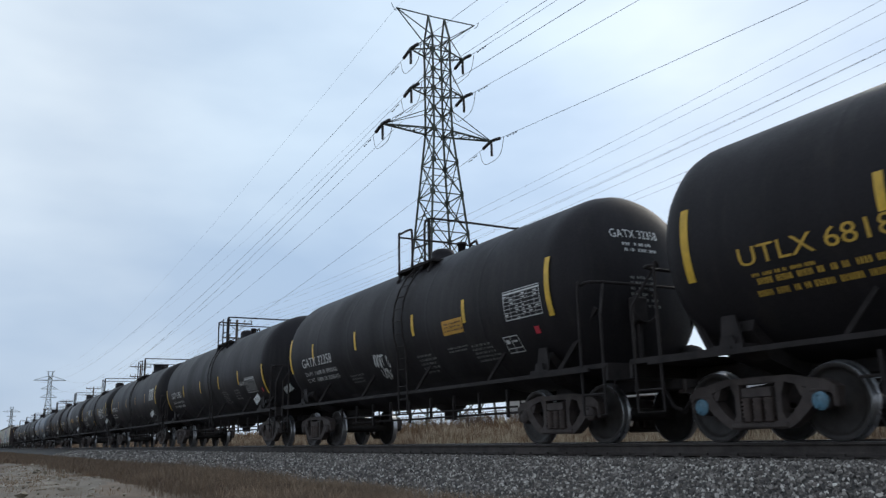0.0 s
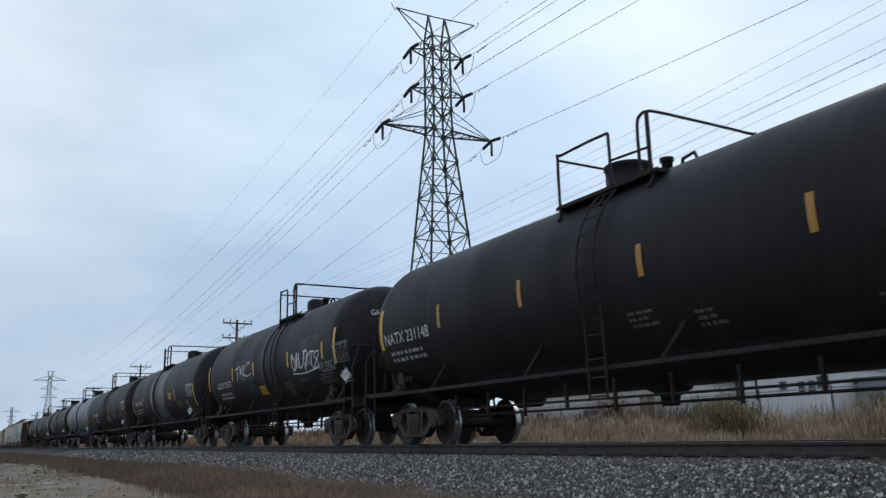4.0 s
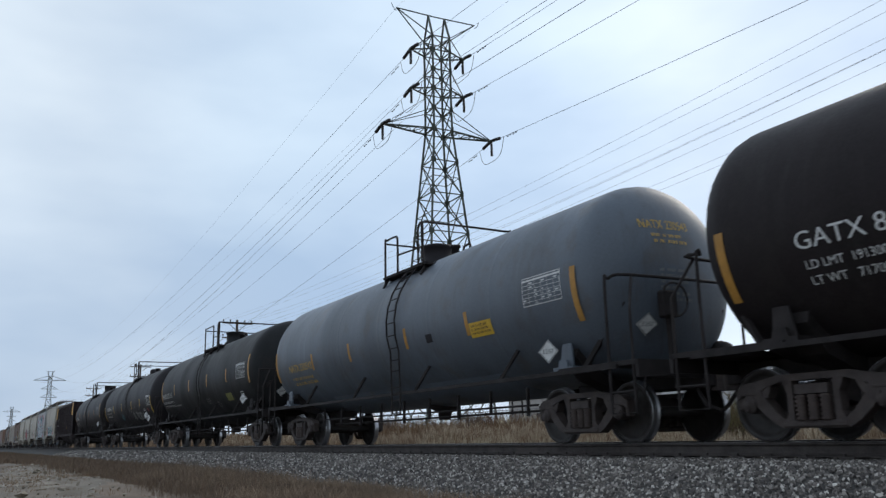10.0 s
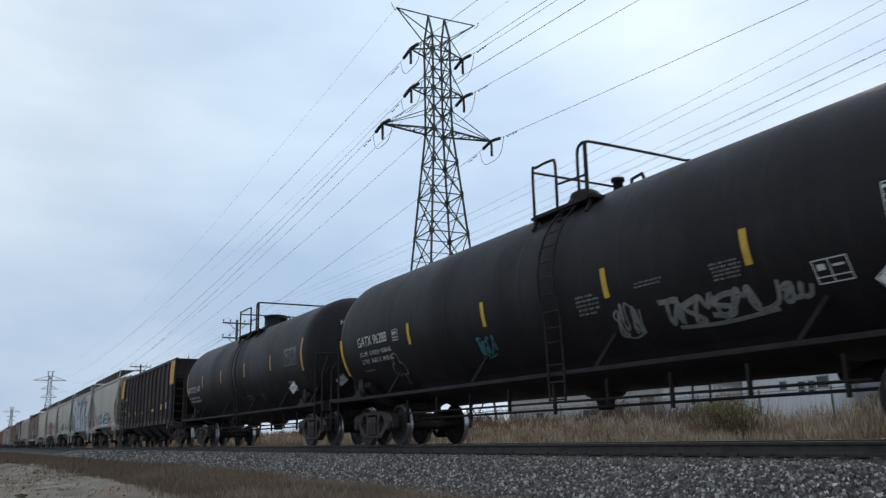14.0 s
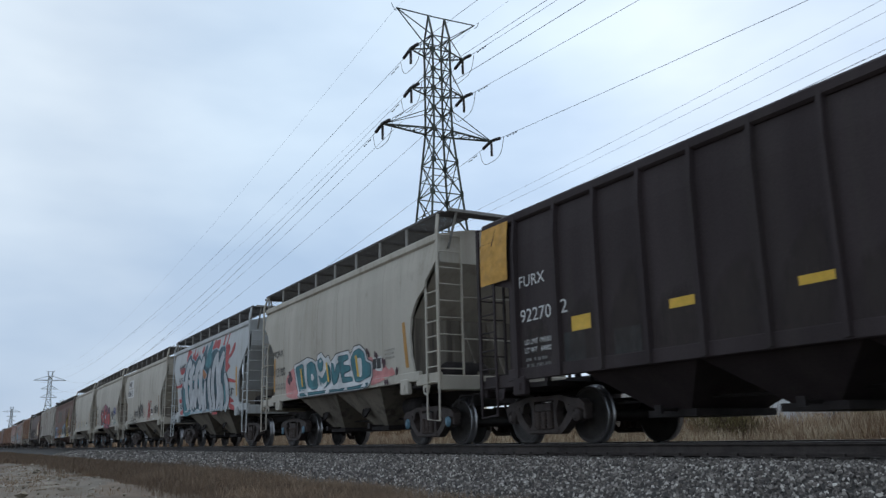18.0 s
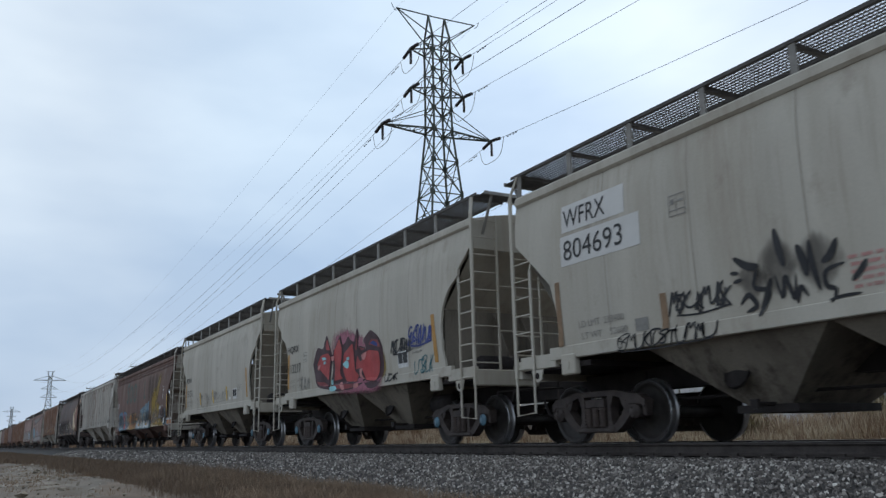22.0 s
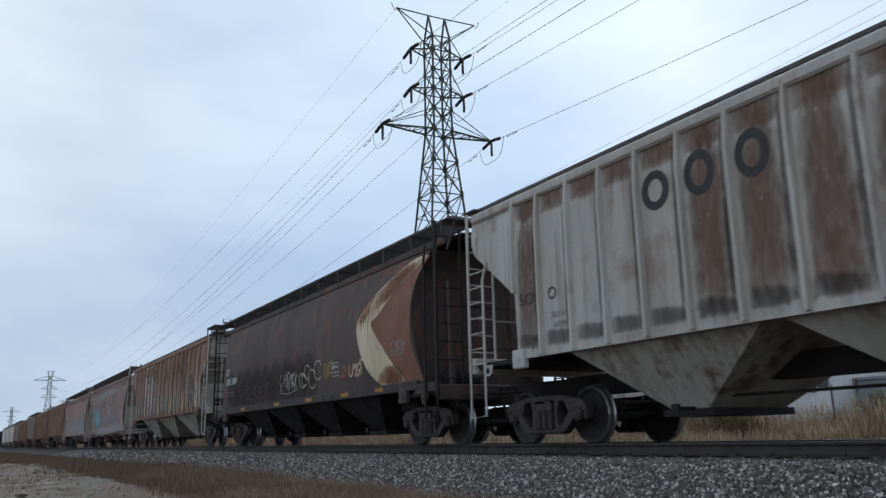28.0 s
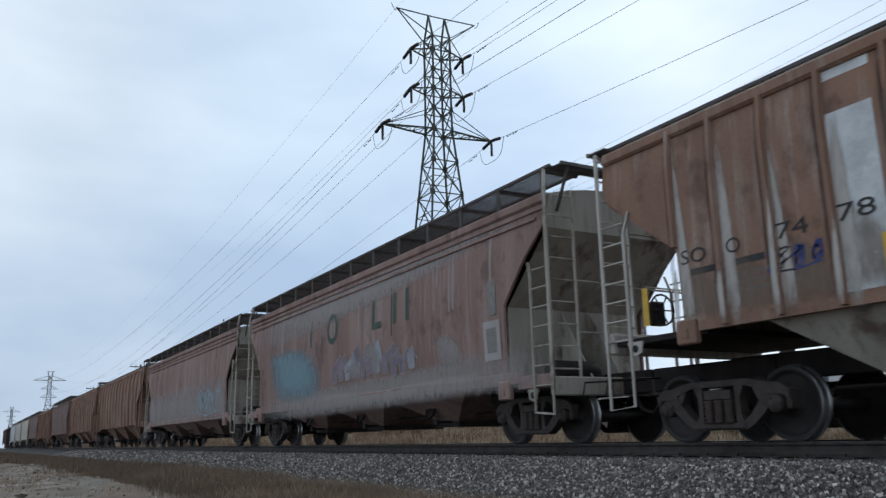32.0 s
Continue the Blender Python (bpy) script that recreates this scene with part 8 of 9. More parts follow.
    for w, pts in ((0.52, [(-2.43, 3.50), (-2.91, 3.14), (-2.98, 2.52), (-2.79, 1.87), (-2.43, 1.52)]), (0.26, [(-3.0, 2.56), (-3.30, 2.55), (-3.54, 2.70)]), (0.28, [(-2.43, 3.50), (-2.28, 3.18), (-2.55, 2.84)]),
                   (0.50, [(-1.73, 3.26), (-2.10, 2.92), (-2.14, 2.34), (-1.93, 1.92), (-1.63, 1.54)]), (0.34, [(-2.23, 2.36), (-2.34, 2.19), (-2.17, 1.86), (-2.16, 1.48)]), (0.22, [(-2.15, 2.72), (-2.48, 2.62), (-2.62, 2.72)]),
                   (0.54, [(-0.82, 3.34), (-1.24, 3.01), (-1.31, 2.52), (-1.32, 2.07), (-1.52, 1.53)]), (0.22, [(-1.40, 2.80), (-1.65, 2.75), (-1.78, 2.85)]), (0.34, [(-1.61, 2.27), (-1.66, 2.10), (-1.44, 1.78)]), (0.24, [(-0.84, 3.37), (-0.74, 3.20), (-0.99, 2.98)]),
                   (0.52, [(-0.06, 3.38), (-0.47, 3.00), (-0.54, 2.50), (-0.48, 1.98), (-0.66, 1.45)]), (0.22, [(-0.60, 2.76), (-0.79, 2.72), (-0.91, 2.84)]), (0.38, [(-0.81, 2.23), (-0.88, 2.07), (-0.66, 1.69)])):
        ribbon(c, s, pts, w, G_SILVER, 0.022, G_BLACK, 0.026, 0.35)
    for x, z, r in ((-3.2, 2.3, 0.28), (-2.6, 2.3, 0.2), (-1.75, 2.75, 0.2), (-0.95, 2.55, 0.22), (-2.5, 1.7, 0.2), (-0.2, 2.2, 0.2), (1.4, 2.0, 0.2), (2.3, 1.8, 0.2)):
        mist(c, s, [(x - r, z), (x, z + r * 1.4), (x + r, z), (x, z - r * 1.4)], MIST_TEAL, 0.014)
    for x0, x1 in ((-3.5, -2.6), (-2.5, -1.7), (-1.6, -0.6), (-0.5, 0.6), (0.7, 1.8), (1.9, 3.0)):
        blob(c, s, [(x0, 1.30), (x0 + 0.2, 1.42), (x0 + 0.55, 1.48), (x1, 1.40), (x1 + 0.1, 1.32)], G_SILVER, 0.012, "spray_fold")
    blob(c, s, [(0.03, 3.12), (0.46, 3.85), (0.83, 3.99), (0.99, 3.20), (0.64, 2.97)], G_TEAL, 0.015)
    blob(c, s, [(2.90, 2.48), (3.23, 2.35), (3.37, 1.96), (3.21, 1.55), (2.92, 1.44), (2.84, 1.89)], G_TEAL, 0.015)
    blob(c, s, [(-3.54, 2.34), (-3.07, 2.70), (-2.53, 1.92), (-2.13, 1.39), (-3.32, 1.33)], G_TEAL, 0.015)
    ribbon(c, s, [(-0.12, 3.46), (-0.49, 2.99), (-0.40, 2.15), (0.03, 1.30)], 0.42, G_SILVER, 0.022, G_BLACK, 0.028, 0.4)
    ribbon(c, s, [(0.23, 2.51), (0.09, 1.92), (0.32, 1.38)], 0.36, G_SILVER, 0.022, G_BLACK, 0.028, 0.4)
    ribbon(c, s, [(0.97, 2.91), (0.73, 2.43), (0.87, 1.83), (1.23, 1.28)], 0.40, G_SILVER, 0.022, G_BLACK, 0.028, 0.4)
    ribbon(c, s, [(2.00, 3.41), (1.41, 2.91), (1.32, 2.10), (1.65, 1.33)], 0.46, G_SILVER, 0.022, G_BLACK, 0.028, 0.4)
    ribbon(c, s, [(1.90, 3.31), (2.01, 2.56), (2.14, 1.91), (1.89, 1.37)], 0.42, G_SILVER, 0.022, G_BLACK, 0.028, 0.4)
    ribbon(c, s, [(2.84, 3.35), (2.26, 2.75), (2.32, 1.96), (2.72, 1.29)], 0.50, G_SILVER, 0.022, G_BLACK, 0.028, 0.4)
    ribbon(c, s, [(2.95, 2.58), (3.29, 2.12), (3.34, 1.61), (3.06, 1.27)], 0.42, G_SILVER, 0.022, G_BLACK, 0.028, 0.4)
    ribbon(c, s, [(2.52, 2.24), (2.69, 1.80), (2.59, 1.40)], 0.34, G_SILVER, 0.022, G_BLACK, 0.028, 0.4)
    blob(c, s, [(-0.24, 3.02), (0.15, 2.91), (0.50, 2.71), (0.16, 2.54), (-0.16, 2.73)], G_ORANGE, 0.034, rim=G_PALE, rim_w=0.04)
    tagging(c, s, 3.3, 1.75, 0.8, 0.28, G_BLACK, 41, 0.035, 5)
    tagging(c, s, 0.6, 1.75, 1.3, 0.2, G_BLACK, 42, 0.03, 6)
    tagging(c, s, -4.2, 1.6, 0.5, 0.2, G_BLACK, 43, 0.03, 4)
    win_panel(c, s, 2.52, 1.64)
    panel(c, s, 4.35, 1.7, 4.5, 2.7, M_ORANGE, "reflector_strip", 0.007, 1, 6)

    # black scrawls
    c, s = Hp(-220.3, -229.2, "pale grey covered hopper car with black and red scrawls", M_GREYHOP, over=1.28, cut=SLANT)
    panel(c, s, -4.38, 3.26, -2.92, 3.70, M_PATCH, "paint_patch", 0.005, 1, 3)
    panel(c, s, -4.42, 2.72, -2.63, 3.20, M_PATCH, "paint_patch", 0.005, 1, 3)
    lettering(c, s, "WFRX", -4.33, 3.33, 0.29, M_DARKTEXT, 1.0)
    lettering(c, s, "804693", -4.34, 2.80, 0.32, M_DARKTEXT, 1.36)
    lettering(c, s, "LD LMT  233400", -4.1, 1.72, 0.1, M_FADE, 1.0)
    lettering(c, s, "LT WT    52600", -4.05, 1.54, 0.1, M_FADE, 1.0)
    table(c, s, -2.05, 2.95, 0.3, 0.3, M_FADE, frame_only=True)
    panel(c, s, -2.89, 1.52, -2.63, 1.70, M_FADE, "faded_panel", 0.007, 1, 1)
    tagging(c, s, -3.4, 1.28, 1.9, 0.22, G_BLACK, 51, 0.022, 12)
    tagging(c, s, -2.2, 1.65, 1.0, 0.3, G_BLACK, 52, 0.03, 9)
    for w, pts in ((0.10, [(-1.08, 2.20), (-0.88, 2.06), (-0.72, 2.04)]), (0.06, [(-0.75, 2.02), (-0.82, 1.80), (-0.62, 1.72), (-0.70, 1.55)]), (0.07, [(-1.05, 1.62), (-0.92, 1.72), (-0.82, 1.58), (-0.98, 1.52)]), (0.08, [(-0.79, 1.44), (-0.66, 1.68), (-0.57, 1.87)]),
                   (0.10, [(-0.45, 2.43), (-0.42, 2.20), (-0.38, 1.96)]), (0.06, [(-0.52, 1.90), (-0.45, 1.62), (-0.38, 1.85), (-0.30, 1.58), (-0.24, 1.86)]), (0.11, [(-0.18, 2.18), (-0.12, 1.98), (-0.10, 1.80)]), (0.08, [(-0.02, 2.20), (-0.02, 1.95), (0.04, 1.62)]), (0.09, [(0.32, 2.15), (0.22, 1.99), (0.10, 1.92)]),
                   (0.06, [(0.37, 1.87), (0.14, 1.82), (0.12, 1.66), (0.22, 1.60), (0.16, 1.46)]), (0.07, [(0.62, 1.86), (0.54, 1.76), (0.42, 1.66)]), (0.04, [(0.51, 1.52), (0.30, 1.52), (0.12, 1.50)]), (0.05, [(-1.15, 2.02), (-1.02, 2.0)]), (0.05, [(-1.12, 1.9), (-0.98, 1.92)]), (0.06, [(-0.27, 1.52), (-0.20, 1.70), (-0.12, 1.58)])):
        ribbon(c, s, pts, w, G_BLACK, 0.010, taper=0.7)
    for x, z, r in ((-0.5, 2.0, 0.35), (0.05, 1.95, 0.35), (-0.85, 1.9, 0.25)):
        mist(c, s, [(x - r, z), (x, z + r), (x + r, z), (x, z - r)], MIST_SOOT_SHADE, 0.007)
    tagging(c, s, 1.5, 1.45, 0.75, 0.8, G_RED, 54, 0.035, 8)
    tagging(c, s, 3.15, 1.62, 0.95, 0.38, G_BLACK, 55, 0.045, 5)
    win_panel(c, s, 2.41, 1.6)
    bars(c, s, 0.4, 1.55, 0.7, 0.4, 5, G_PINK, 3)
    for x, z0, z1 in ((4.32, 1.47, 2.45), (2.16, 1.46, 1.88), (-4.56, 1.48, 2.5), (-2.31, 1.47, 1.97)):
        panel(c, s, x - 0.06, z0, x + 0.06, z1, M_RUSTSTRIP, "reflector_strip", 0.007, 1, 4)
    seam_lines(c, s, (-3.4, -1.7, 0.0, 1.7, 3.4))
    panel(c, s, 3.2, 1.33, 3.45, 1.41, M_WHITE, "white_tag", 0.035, 1, 1)

    # red graffiti
    c, s = grey_hopper(-233.33, -241.78, "pale grey covered hopper car with red graffiti", M_GREYHOP, "MQRX", "113217", ("233100", "52900"), 0.05, cap="bluecap")
    mist(c, s, [(-1.31, 2.32), (-1.11, 2.72), (-0.33, 2.85), (0.34, 2.67), (1.02, 2.46), (1.20, 2.17), (0.58, 1.95), (-0.60, 2.01)], MIST_PINK, 0.006)
    mist(c, s, [(-0.82, 1.73), (0.58, 1.89), (1.67, 1.56), (1.84, 1.38), (1.49, 1.19), (0.34, 1.21), (-0.77, 1.29)], MIST_PINK, 0.006)
    blob(c, s, [(-2.47, 2.12), (-2.16, 2.52), (-1.77, 2.48), (-1.63, 2.65), (-1.47, 2.79), (-1.29, 2.52), (-1.11, 2.26), (-0.93, 2.32), (-1.19, 1.97), (-1.33, 1.54), (-1.24, 1.40), (-2.19, 1.53), (-2.37, 1.86)], G_DARK, 0.010)
    blob(c, s, [(-1.11, 2.26), (-0.61, 2.69), (-0.44, 2.46), (-0.28, 2.49), (-0.09, 2.62), (0.04, 2.52), (0.24, 2.46), (0.33, 2.55), (0.45, 2.75), (0.55, 2.59), (0.54, 2.27), (0.99, 2.19), (1.18, 1.96), (0.93, 1.67), (0.68, 1.42), (-0.31, 1.33), (-1.24, 1.40), (-1.09, 1.90)], G_DARK, 0.010)
    blob(c, s, [(0.79, 2.43), (1.11, 2.59), (1.26, 2.60), (1.55, 2.46), (1.77, 2.25), (1.86, 1.97), (1.87, 1.68), (1.73, 1.47), (1.44, 1.30), (0.96, 1.32), (0.63, 1.71), (0.98, 2.11)], G_DARK, 0.010)
    blob(c, s, [(-2.18, 2.10), (-1.87, 2.33), (-1.41, 2.35), (-1.18, 2.22), (-1.27, 1.99), (-1.37, 1.62), (-1.67, 1.78), (-1.98, 1.94)], G_RED, 0.016, rim=G_DARK, rim_w=0.03, crisp=True)
    blob(c, s, [(-1.55, 2.53), (-1.45, 2.74), (-1.26, 2.46), (-1.23, 2.37), (-1.51, 2.41)], G_RED, 0.016, rim=G_DARK, rim_w=0.03, crisp=True)
    blob(c, s, [(-1.03, 2.31), (-0.63, 2.64), (-0.47, 2.40), (-0.47, 2.17), (-0.64, 1.77), (-0.44, 1.61), (-1.04, 1.58), (-0.93, 1.94)], G_RED, 0.016, rim=G_DARK, rim_w=0.03, crisp=True)
    blob(c, s, [(-0.38, 2.22), (0.18, 2.44), (0.27, 2.15), (0.30, 1.76), (0.53, 1.63), (0.36, 1.47), (-0.25, 1.52), (-0.44, 1.80)], G_RED, 0.016, rim=G_DARK, rim_w=0.03, crisp=True)
    blob(c, s, [(0.46, 2.13), (0.62, 1.94), (1.06, 2.19), (1.64, 2.10), (1.70, 1.87), (1.66, 1.61), (1.45, 1.42), (0.90, 1.47), (0.66, 1.78), (0.32, 1.76), (0.38, 1.98)], G_RED, 0.016, rim=G_DARK, rim_w=0.03, crisp=True)
    blob(c, s, [(0.30, 2.26), (0.47, 2.61), (0.49, 2.36), (0.44, 2.20)], G_MAROON, 0.016, rim=G_DARK, rim_w=0.03, crisp=True)
    blob(c, s, [(1.09, 2.28), (1.25, 2.42), (1.61, 2.37), (1.74, 2.15)], G_MAROON, 0.016, rim=G_DARK, rim_w=0.03, crisp=True)
    blob(c, s, [(0.56, 2.31), (0.98, 2.21), (0.69, 2.17)], G_MAROON, 0.016, rim=G_DARK, rim_w=0.03, crisp=True)
    blob(c, s, [(-2.23, 1.67), (-1.63, 1.62), (-1.33, 1.47), (-2.08, 1.53)], G_MAROON, 0.016, rim=G_DARK, rim_w=0.03, crisp=True)
    blob(c, s, [(-1.13, 1.52), (-0.47, 1.49), (0.21, 1.47), (0.20, 1.35), (-0.31, 1.34), (-1.12, 1.40)], G_MAROON, 0.016, rim=G_DARK, rim_w=0.03, crisp=True)
    blob(c, s, [(1.19, 2.31), (1.37, 2.35), (1.57, 2.27), (1.54, 2.21)], G_INK, 0.024, "spray_spot")
    blob(c, s, [(-1.79, 2.25), (-1.58, 2.24), (-1.50, 2.18), (-1.74, 2.18)], G_CYAN, 0.024, "spray_spot")
    blob(c, s, [(-1.69, 2.13), (-1.56, 2.14), (-1.55, 2.08), (-1.68, 2.07)], G_CYAN, 0.024, "spray_spot")
    blob(c, s, [(-0.42, 1.97), (-0.19, 2.04), (-0.05, 1.95), (-0.13, 1.84), (-0.34, 1.90)], G_CYAN, 0.024, "spray_spot")
    blob(c, s, [(-0.18, 2.11), (-0.04, 2.11), (-0.03, 2.05), (-0.17, 2.04)], G_CYAN, 0.024, "spray_spot")
    blob(c, s, [(-1.22, 1.60), (-1.10, 1.64), (-1.07, 1.52), (-1.19, 1.51)], G_CYAN, 0.024, "spray_spot")
    blob(c, s, [(-1.33, 1.46), (-0.94, 1.47), (-0.87, 1.37), (-1.24, 1.35)], G_CYAN, 0.024, "spray_spot")
    blob(c, s, [(-0.67, 1.49), (-0.54, 1.54), (-0.35, 1.37), (-0.53, 1.35)], G_PINK, 0.024, "spray_spot")
    blob(c, s, [(0.22, 1.43), (0.46, 1.45), (0.47, 1.36), (0.23, 1.35)], G_PINK, 0.024, "spray_spot")
    blob(c, s, [(0.56, 1.77), (0.73, 1.76), (0.66, 1.65), (0.82, 1.52), (0.58, 1.59)], G_PINK, 0.024, "spray_spot")
    blob(c, s, [(-1.16, 2.22), (-0.98, 2.22), (-1.02, 2.11), (-1.15, 2.12)], G_PINK, 0.024, "spray_spot")
    blob(c, s, [(0.68, 2.09), (0.98, 2.13), (0.89, 1.98), (0.74, 1.98)], G_PINK, 0.024, "spray_spot")
    blob(c, s, [(-2.12, 2.04), (-1.90, 2.08), (-2.02, 1.96), (-2.09, 1.95)], G_PINK, 0.024, "spray_spot")
    mist(c, s, [(1.73, 2.07), (1.92, 2.01), (1.98, 1.62), (1.78, 1.47), (1.69, 1.71)], MIST_OCHRE, 0.007)
    win_panel(c, s, 2.58, 1.65)
    tagging(c, s, 2.25, 1.95, 0.95, 0.28, G_BLACK, 61, 0.035, 9)
    tagging(c, s, 3.1, 2.05, 0.95, 0.35, G_INK, 62, 0.05, 9)
    tagging(c, s, 1.9, 1.38, 0.6, 0.15, G_BLACK, 63, 0.03, 4)
    tagging(c, s, 3.3, 1.4, 0.8, 0.35, G_TEAL, 64, 0.02, 5)
    tagging(c, s, -3.45, 1.5, 0.6, 0.35, M_FADE, 65, 0.02, 5)
    table(c, s, -3.2, 2.25, 0.25, 0.27, M_FADE, frame_only=True)

    # plain with yellow strips
    c, s = grey_hopper(-246.2, -254.6, "pale grey covered hopper car with yellow strips and faint scrawl", M_GREYHOP, "MQRX", "113175", ("233100", "52900"), 0.13, cap="bluecap")
    for x in (-1.96, -0.03, 1.85):
        panel(c, s, x - 0.06, 1.61, x + 0.06, 2.10, M_YELLOW, "reflector_strip", 0.014, 1, 3, shear=-0.08)
    win_panel(c, s, 2.60, 1.65)
    tagging(c, s, -2.8, 1.5, 2.2, 0.5, M_FADE, 71, 0.018, 8)
    tagging(c, s, -0.4, 1.65, 2.4, 0.35, M_FADE, 72, 0.016, 9)
    panel(c, s, 2.05, 1.62, 2.3, 1.72, M_WHITE, "white_tag", 0.007, 1, 1)

    # brown with a full-length run of graffiti
    kw = dict(bays=3, band=True, roof_z=4.10, sill_z=1.02, over=1.30, walk_h=0.34, walk_mat=M_DARKGRATE, cut=LONG)
    c, s = Hp(-258.89, -272.62, "brown covered hopper car with colourful graffiti", M_BROWNHOP, end_paint=M_PALEBAY, **kw)
    letter_bars(c, s, [("foot", 1.19, 2.45, 0.5, 0.95)], G_GREEN, 0.17)
    for x in (2.3, 3.1, 4.0):
        mist(c, s, [(x, 2.3), (x + 0.6, 2.3), (x + 0.65, 3.5), (x, 3.5)], MIST_GREEN, 0.005)
    for k in range(14):
        mist(c, s, [(-7.2 + k, 1.0), (-5.9 + k, 1.0), (-6.0 + k, 1.5), (-6.6 + k, 1.62), (-7.1 + k, 1.45)], (MIST_CHALK, MIST_RUST, MIST_CHALK)[k % 3], 0.006)
    for k, (x0, x1, m) in enumerate(((-6.3, -4.9, G_PALE), (-4.8, -3.4, G_CHALK), (-3.3, -1.2, G_CREAM), (-1.0, 1.6, G_CHALK), (1.7, 3.4, G_OCHRE), (3.5, 5.2, G_CREAM), (5.3, 6.6, G_OCHRE), (6.6, 7.5, G_PALE))):
        splash(c, s, x0, x1, 1.0, 1.19, m, 50 + k, 0.008, 10)
    letter_path(c, s, [(-3.45, 3.35), (-3.68, 3.49), (-3.92, 3.41), (-3.89, 3.15), (-3.56, 2.99), (-3.45, 2.75), (-3.62, 2.51), (-4.06, 2.60)], 0.20)
    letter_path(c, s, [(-2.62, 3.30), (-2.98, 3.23), (-3.07, 2.87), (-2.84, 2.53), (-2.47, 2.56), (-2.28, 2.90), (-2.39, 3.19), (-2.62, 3.30)], 0.20)
    letter_path(c, s, [(-1.37, 3.33), (-1.72, 3.29), (-1.85, 2.91), (-1.65, 2.54), (-1.24, 2.54), (-1.04, 2.86), (-1.09, 3.17), (-1.37, 3.33)], 0.20)
    blob(c, s, [(-6.50, 1.79), (-6.18, 1.98), (-5.65, 2.02), (-5.46, 2.13), (-5.29, 1.95), (-4.70, 2.02), (-4.07, 1.99), (-3.74, 1.85), (-3.73, 1.66), (-3.64, 1.45), (-3.54, 1.17), (-3.84, 0.98), (-4.81, 1.00), (-6.27, 0.92), (-6.44, 1.37)], G_BLUE, 0.010, rim=G_DEEP, rim_w=0.03, crisp=True)
    blob(c, s, [(-5.10, 1.98), (-4.82, 2.00), (-4.61, 1.62), (-4.46, 1.89), (-4.26, 1.91), (-4.32, 1.53), (-4.53, 1.34), (-4.76, 1.47)], G_RED, 0.016, rim=G_BLACK, rim_w=0.02, crisp=True)
    blob(c, s, [(-4.75, 1.36), (-4.34, 1.37), (-4.21, 1.04), (-4.80, 1.03)], G_RED, 0.016, rim=G_BLACK, rim_w=0.02, crisp=True)
    blob(c, s, [(-6.23, 1.76), (-5.86, 1.87), (-5.53, 1.73), (-5.70, 1.46), (-6.16, 1.43)], G_TEAL, 0.016, rim=G_BLACK, rim_w=0.02, crisp=True)
    blob(c, s, [(-5.52, 1.44), (-5.31, 1.76), (-5.17, 1.40), (-5.24, 1.19), (-5.42, 1.16)], G_PALE, 0.016, rim=G_BLACK, rim_w=0.02, crisp=True)
    blob(c, s, [(-4.19, 1.80), (-3.81, 1.82), (-3.78, 1.46), (-4.08, 1.43)], G_PALE, 0.016, rim=G_BLACK, rim_w=0.02, crisp=True)
    blob(c, s, [(-6.11, 1.26), (-5.23, 1.33), (-5.03, 1.02), (-6.00, 0.98)], G_PALE, 0.016, rim=G_BLACK, rim_w=0.02, crisp=True)
    blob(c, s, [(-2.96, 1.54), (-2.69, 1.78), (-2.49, 1.73), (-2.33, 1.78), (-2.02, 1.62), (-2.16, 1.33), (-2.55, 1.28), (-2.90, 1.36)], G_ORANGE, 0.014, rim=G_OCHRE, rim_w=0.035, crisp=True)
    blob(c, s, [(-1.99, 1.57), (-1.71, 1.79), (-1.35, 1.78), (-1.42, 1.49), (-1.74, 1.33), (-1.98, 1.39)], G_ORANGE, 0.014, rim=G_OCHRE, rim_w=0.035, crisp=True)
    blob(c, s, [(-1.32, 1.73), (-1.06, 1.83), (-0.80, 1.78), (-0.84, 1.59), (-1.03, 1.43), (-1.34, 1.39)], G_ORANGE, 0.014, rim=G_OCHRE, rim_w=0.035, crisp=True)
    blob(c, s, [(-2.91, 1.26), (-2.24, 1.28), (-1.68, 1.30), (-0.98, 1.34), (-0.88, 1.19), (-1.09, 1.01), (-1.79, 1.00), (-2.99, 0.98)], G_ORANGE, 0.014, rim=G_OCHRE, rim_w=0.035, crisp=True)
    blob(c, s, [(-3.67, 1.62), (-3.00, 1.59), (-3.02, 1.47), (-3.64, 1.50)], G_ORANGE, 0.014, rim=G_OCHRE, rim_w=0.035, crisp=True)
    blob(c, s, [(-0.84, 1.52), (-0.41, 1.54), (-0.43, 1.44), (-0.82, 1.43)], G_ORANGE, 0.014, rim=G_OCHRE, rim_w=0.035, crisp=True)
    blob(c, s, [(-2.59, 1.57), (-2.43, 1.61), (-2.41, 1.48), (-2.54, 1.44)], G_OCHRE, 0.022, "spray_spot")
    blob(c, s, [(-1.70, 1.62), (-1.56, 1.64), (-1.54, 1.53), (-1.68, 1.49)], G_OCHRE, 0.022, "spray_spot")
    blob(c, s, [(-1.08, 1.66), (-0.94, 1.69), (-0.94, 1.59), (-1.07, 1.56)], G_OCHRE, 0.022, "spray_spot")
    blob(c, s, [(-2.82, 1.03), (-2.56, 1.18), (-2.46, 1.03)], G_OCHRE, 0.022, "spray_spot")
    blob(c, s, [(-1.99, 1.02), (-1.79, 1.20), (-1.68, 1.04)], G_OCHRE, 0.022, "spray_spot")
    blob(c, s, [(-1.39, 1.05), (-1.24, 1.21), (-1.11, 1.06)], G_OCHRE, 0.022, "spray_spot")
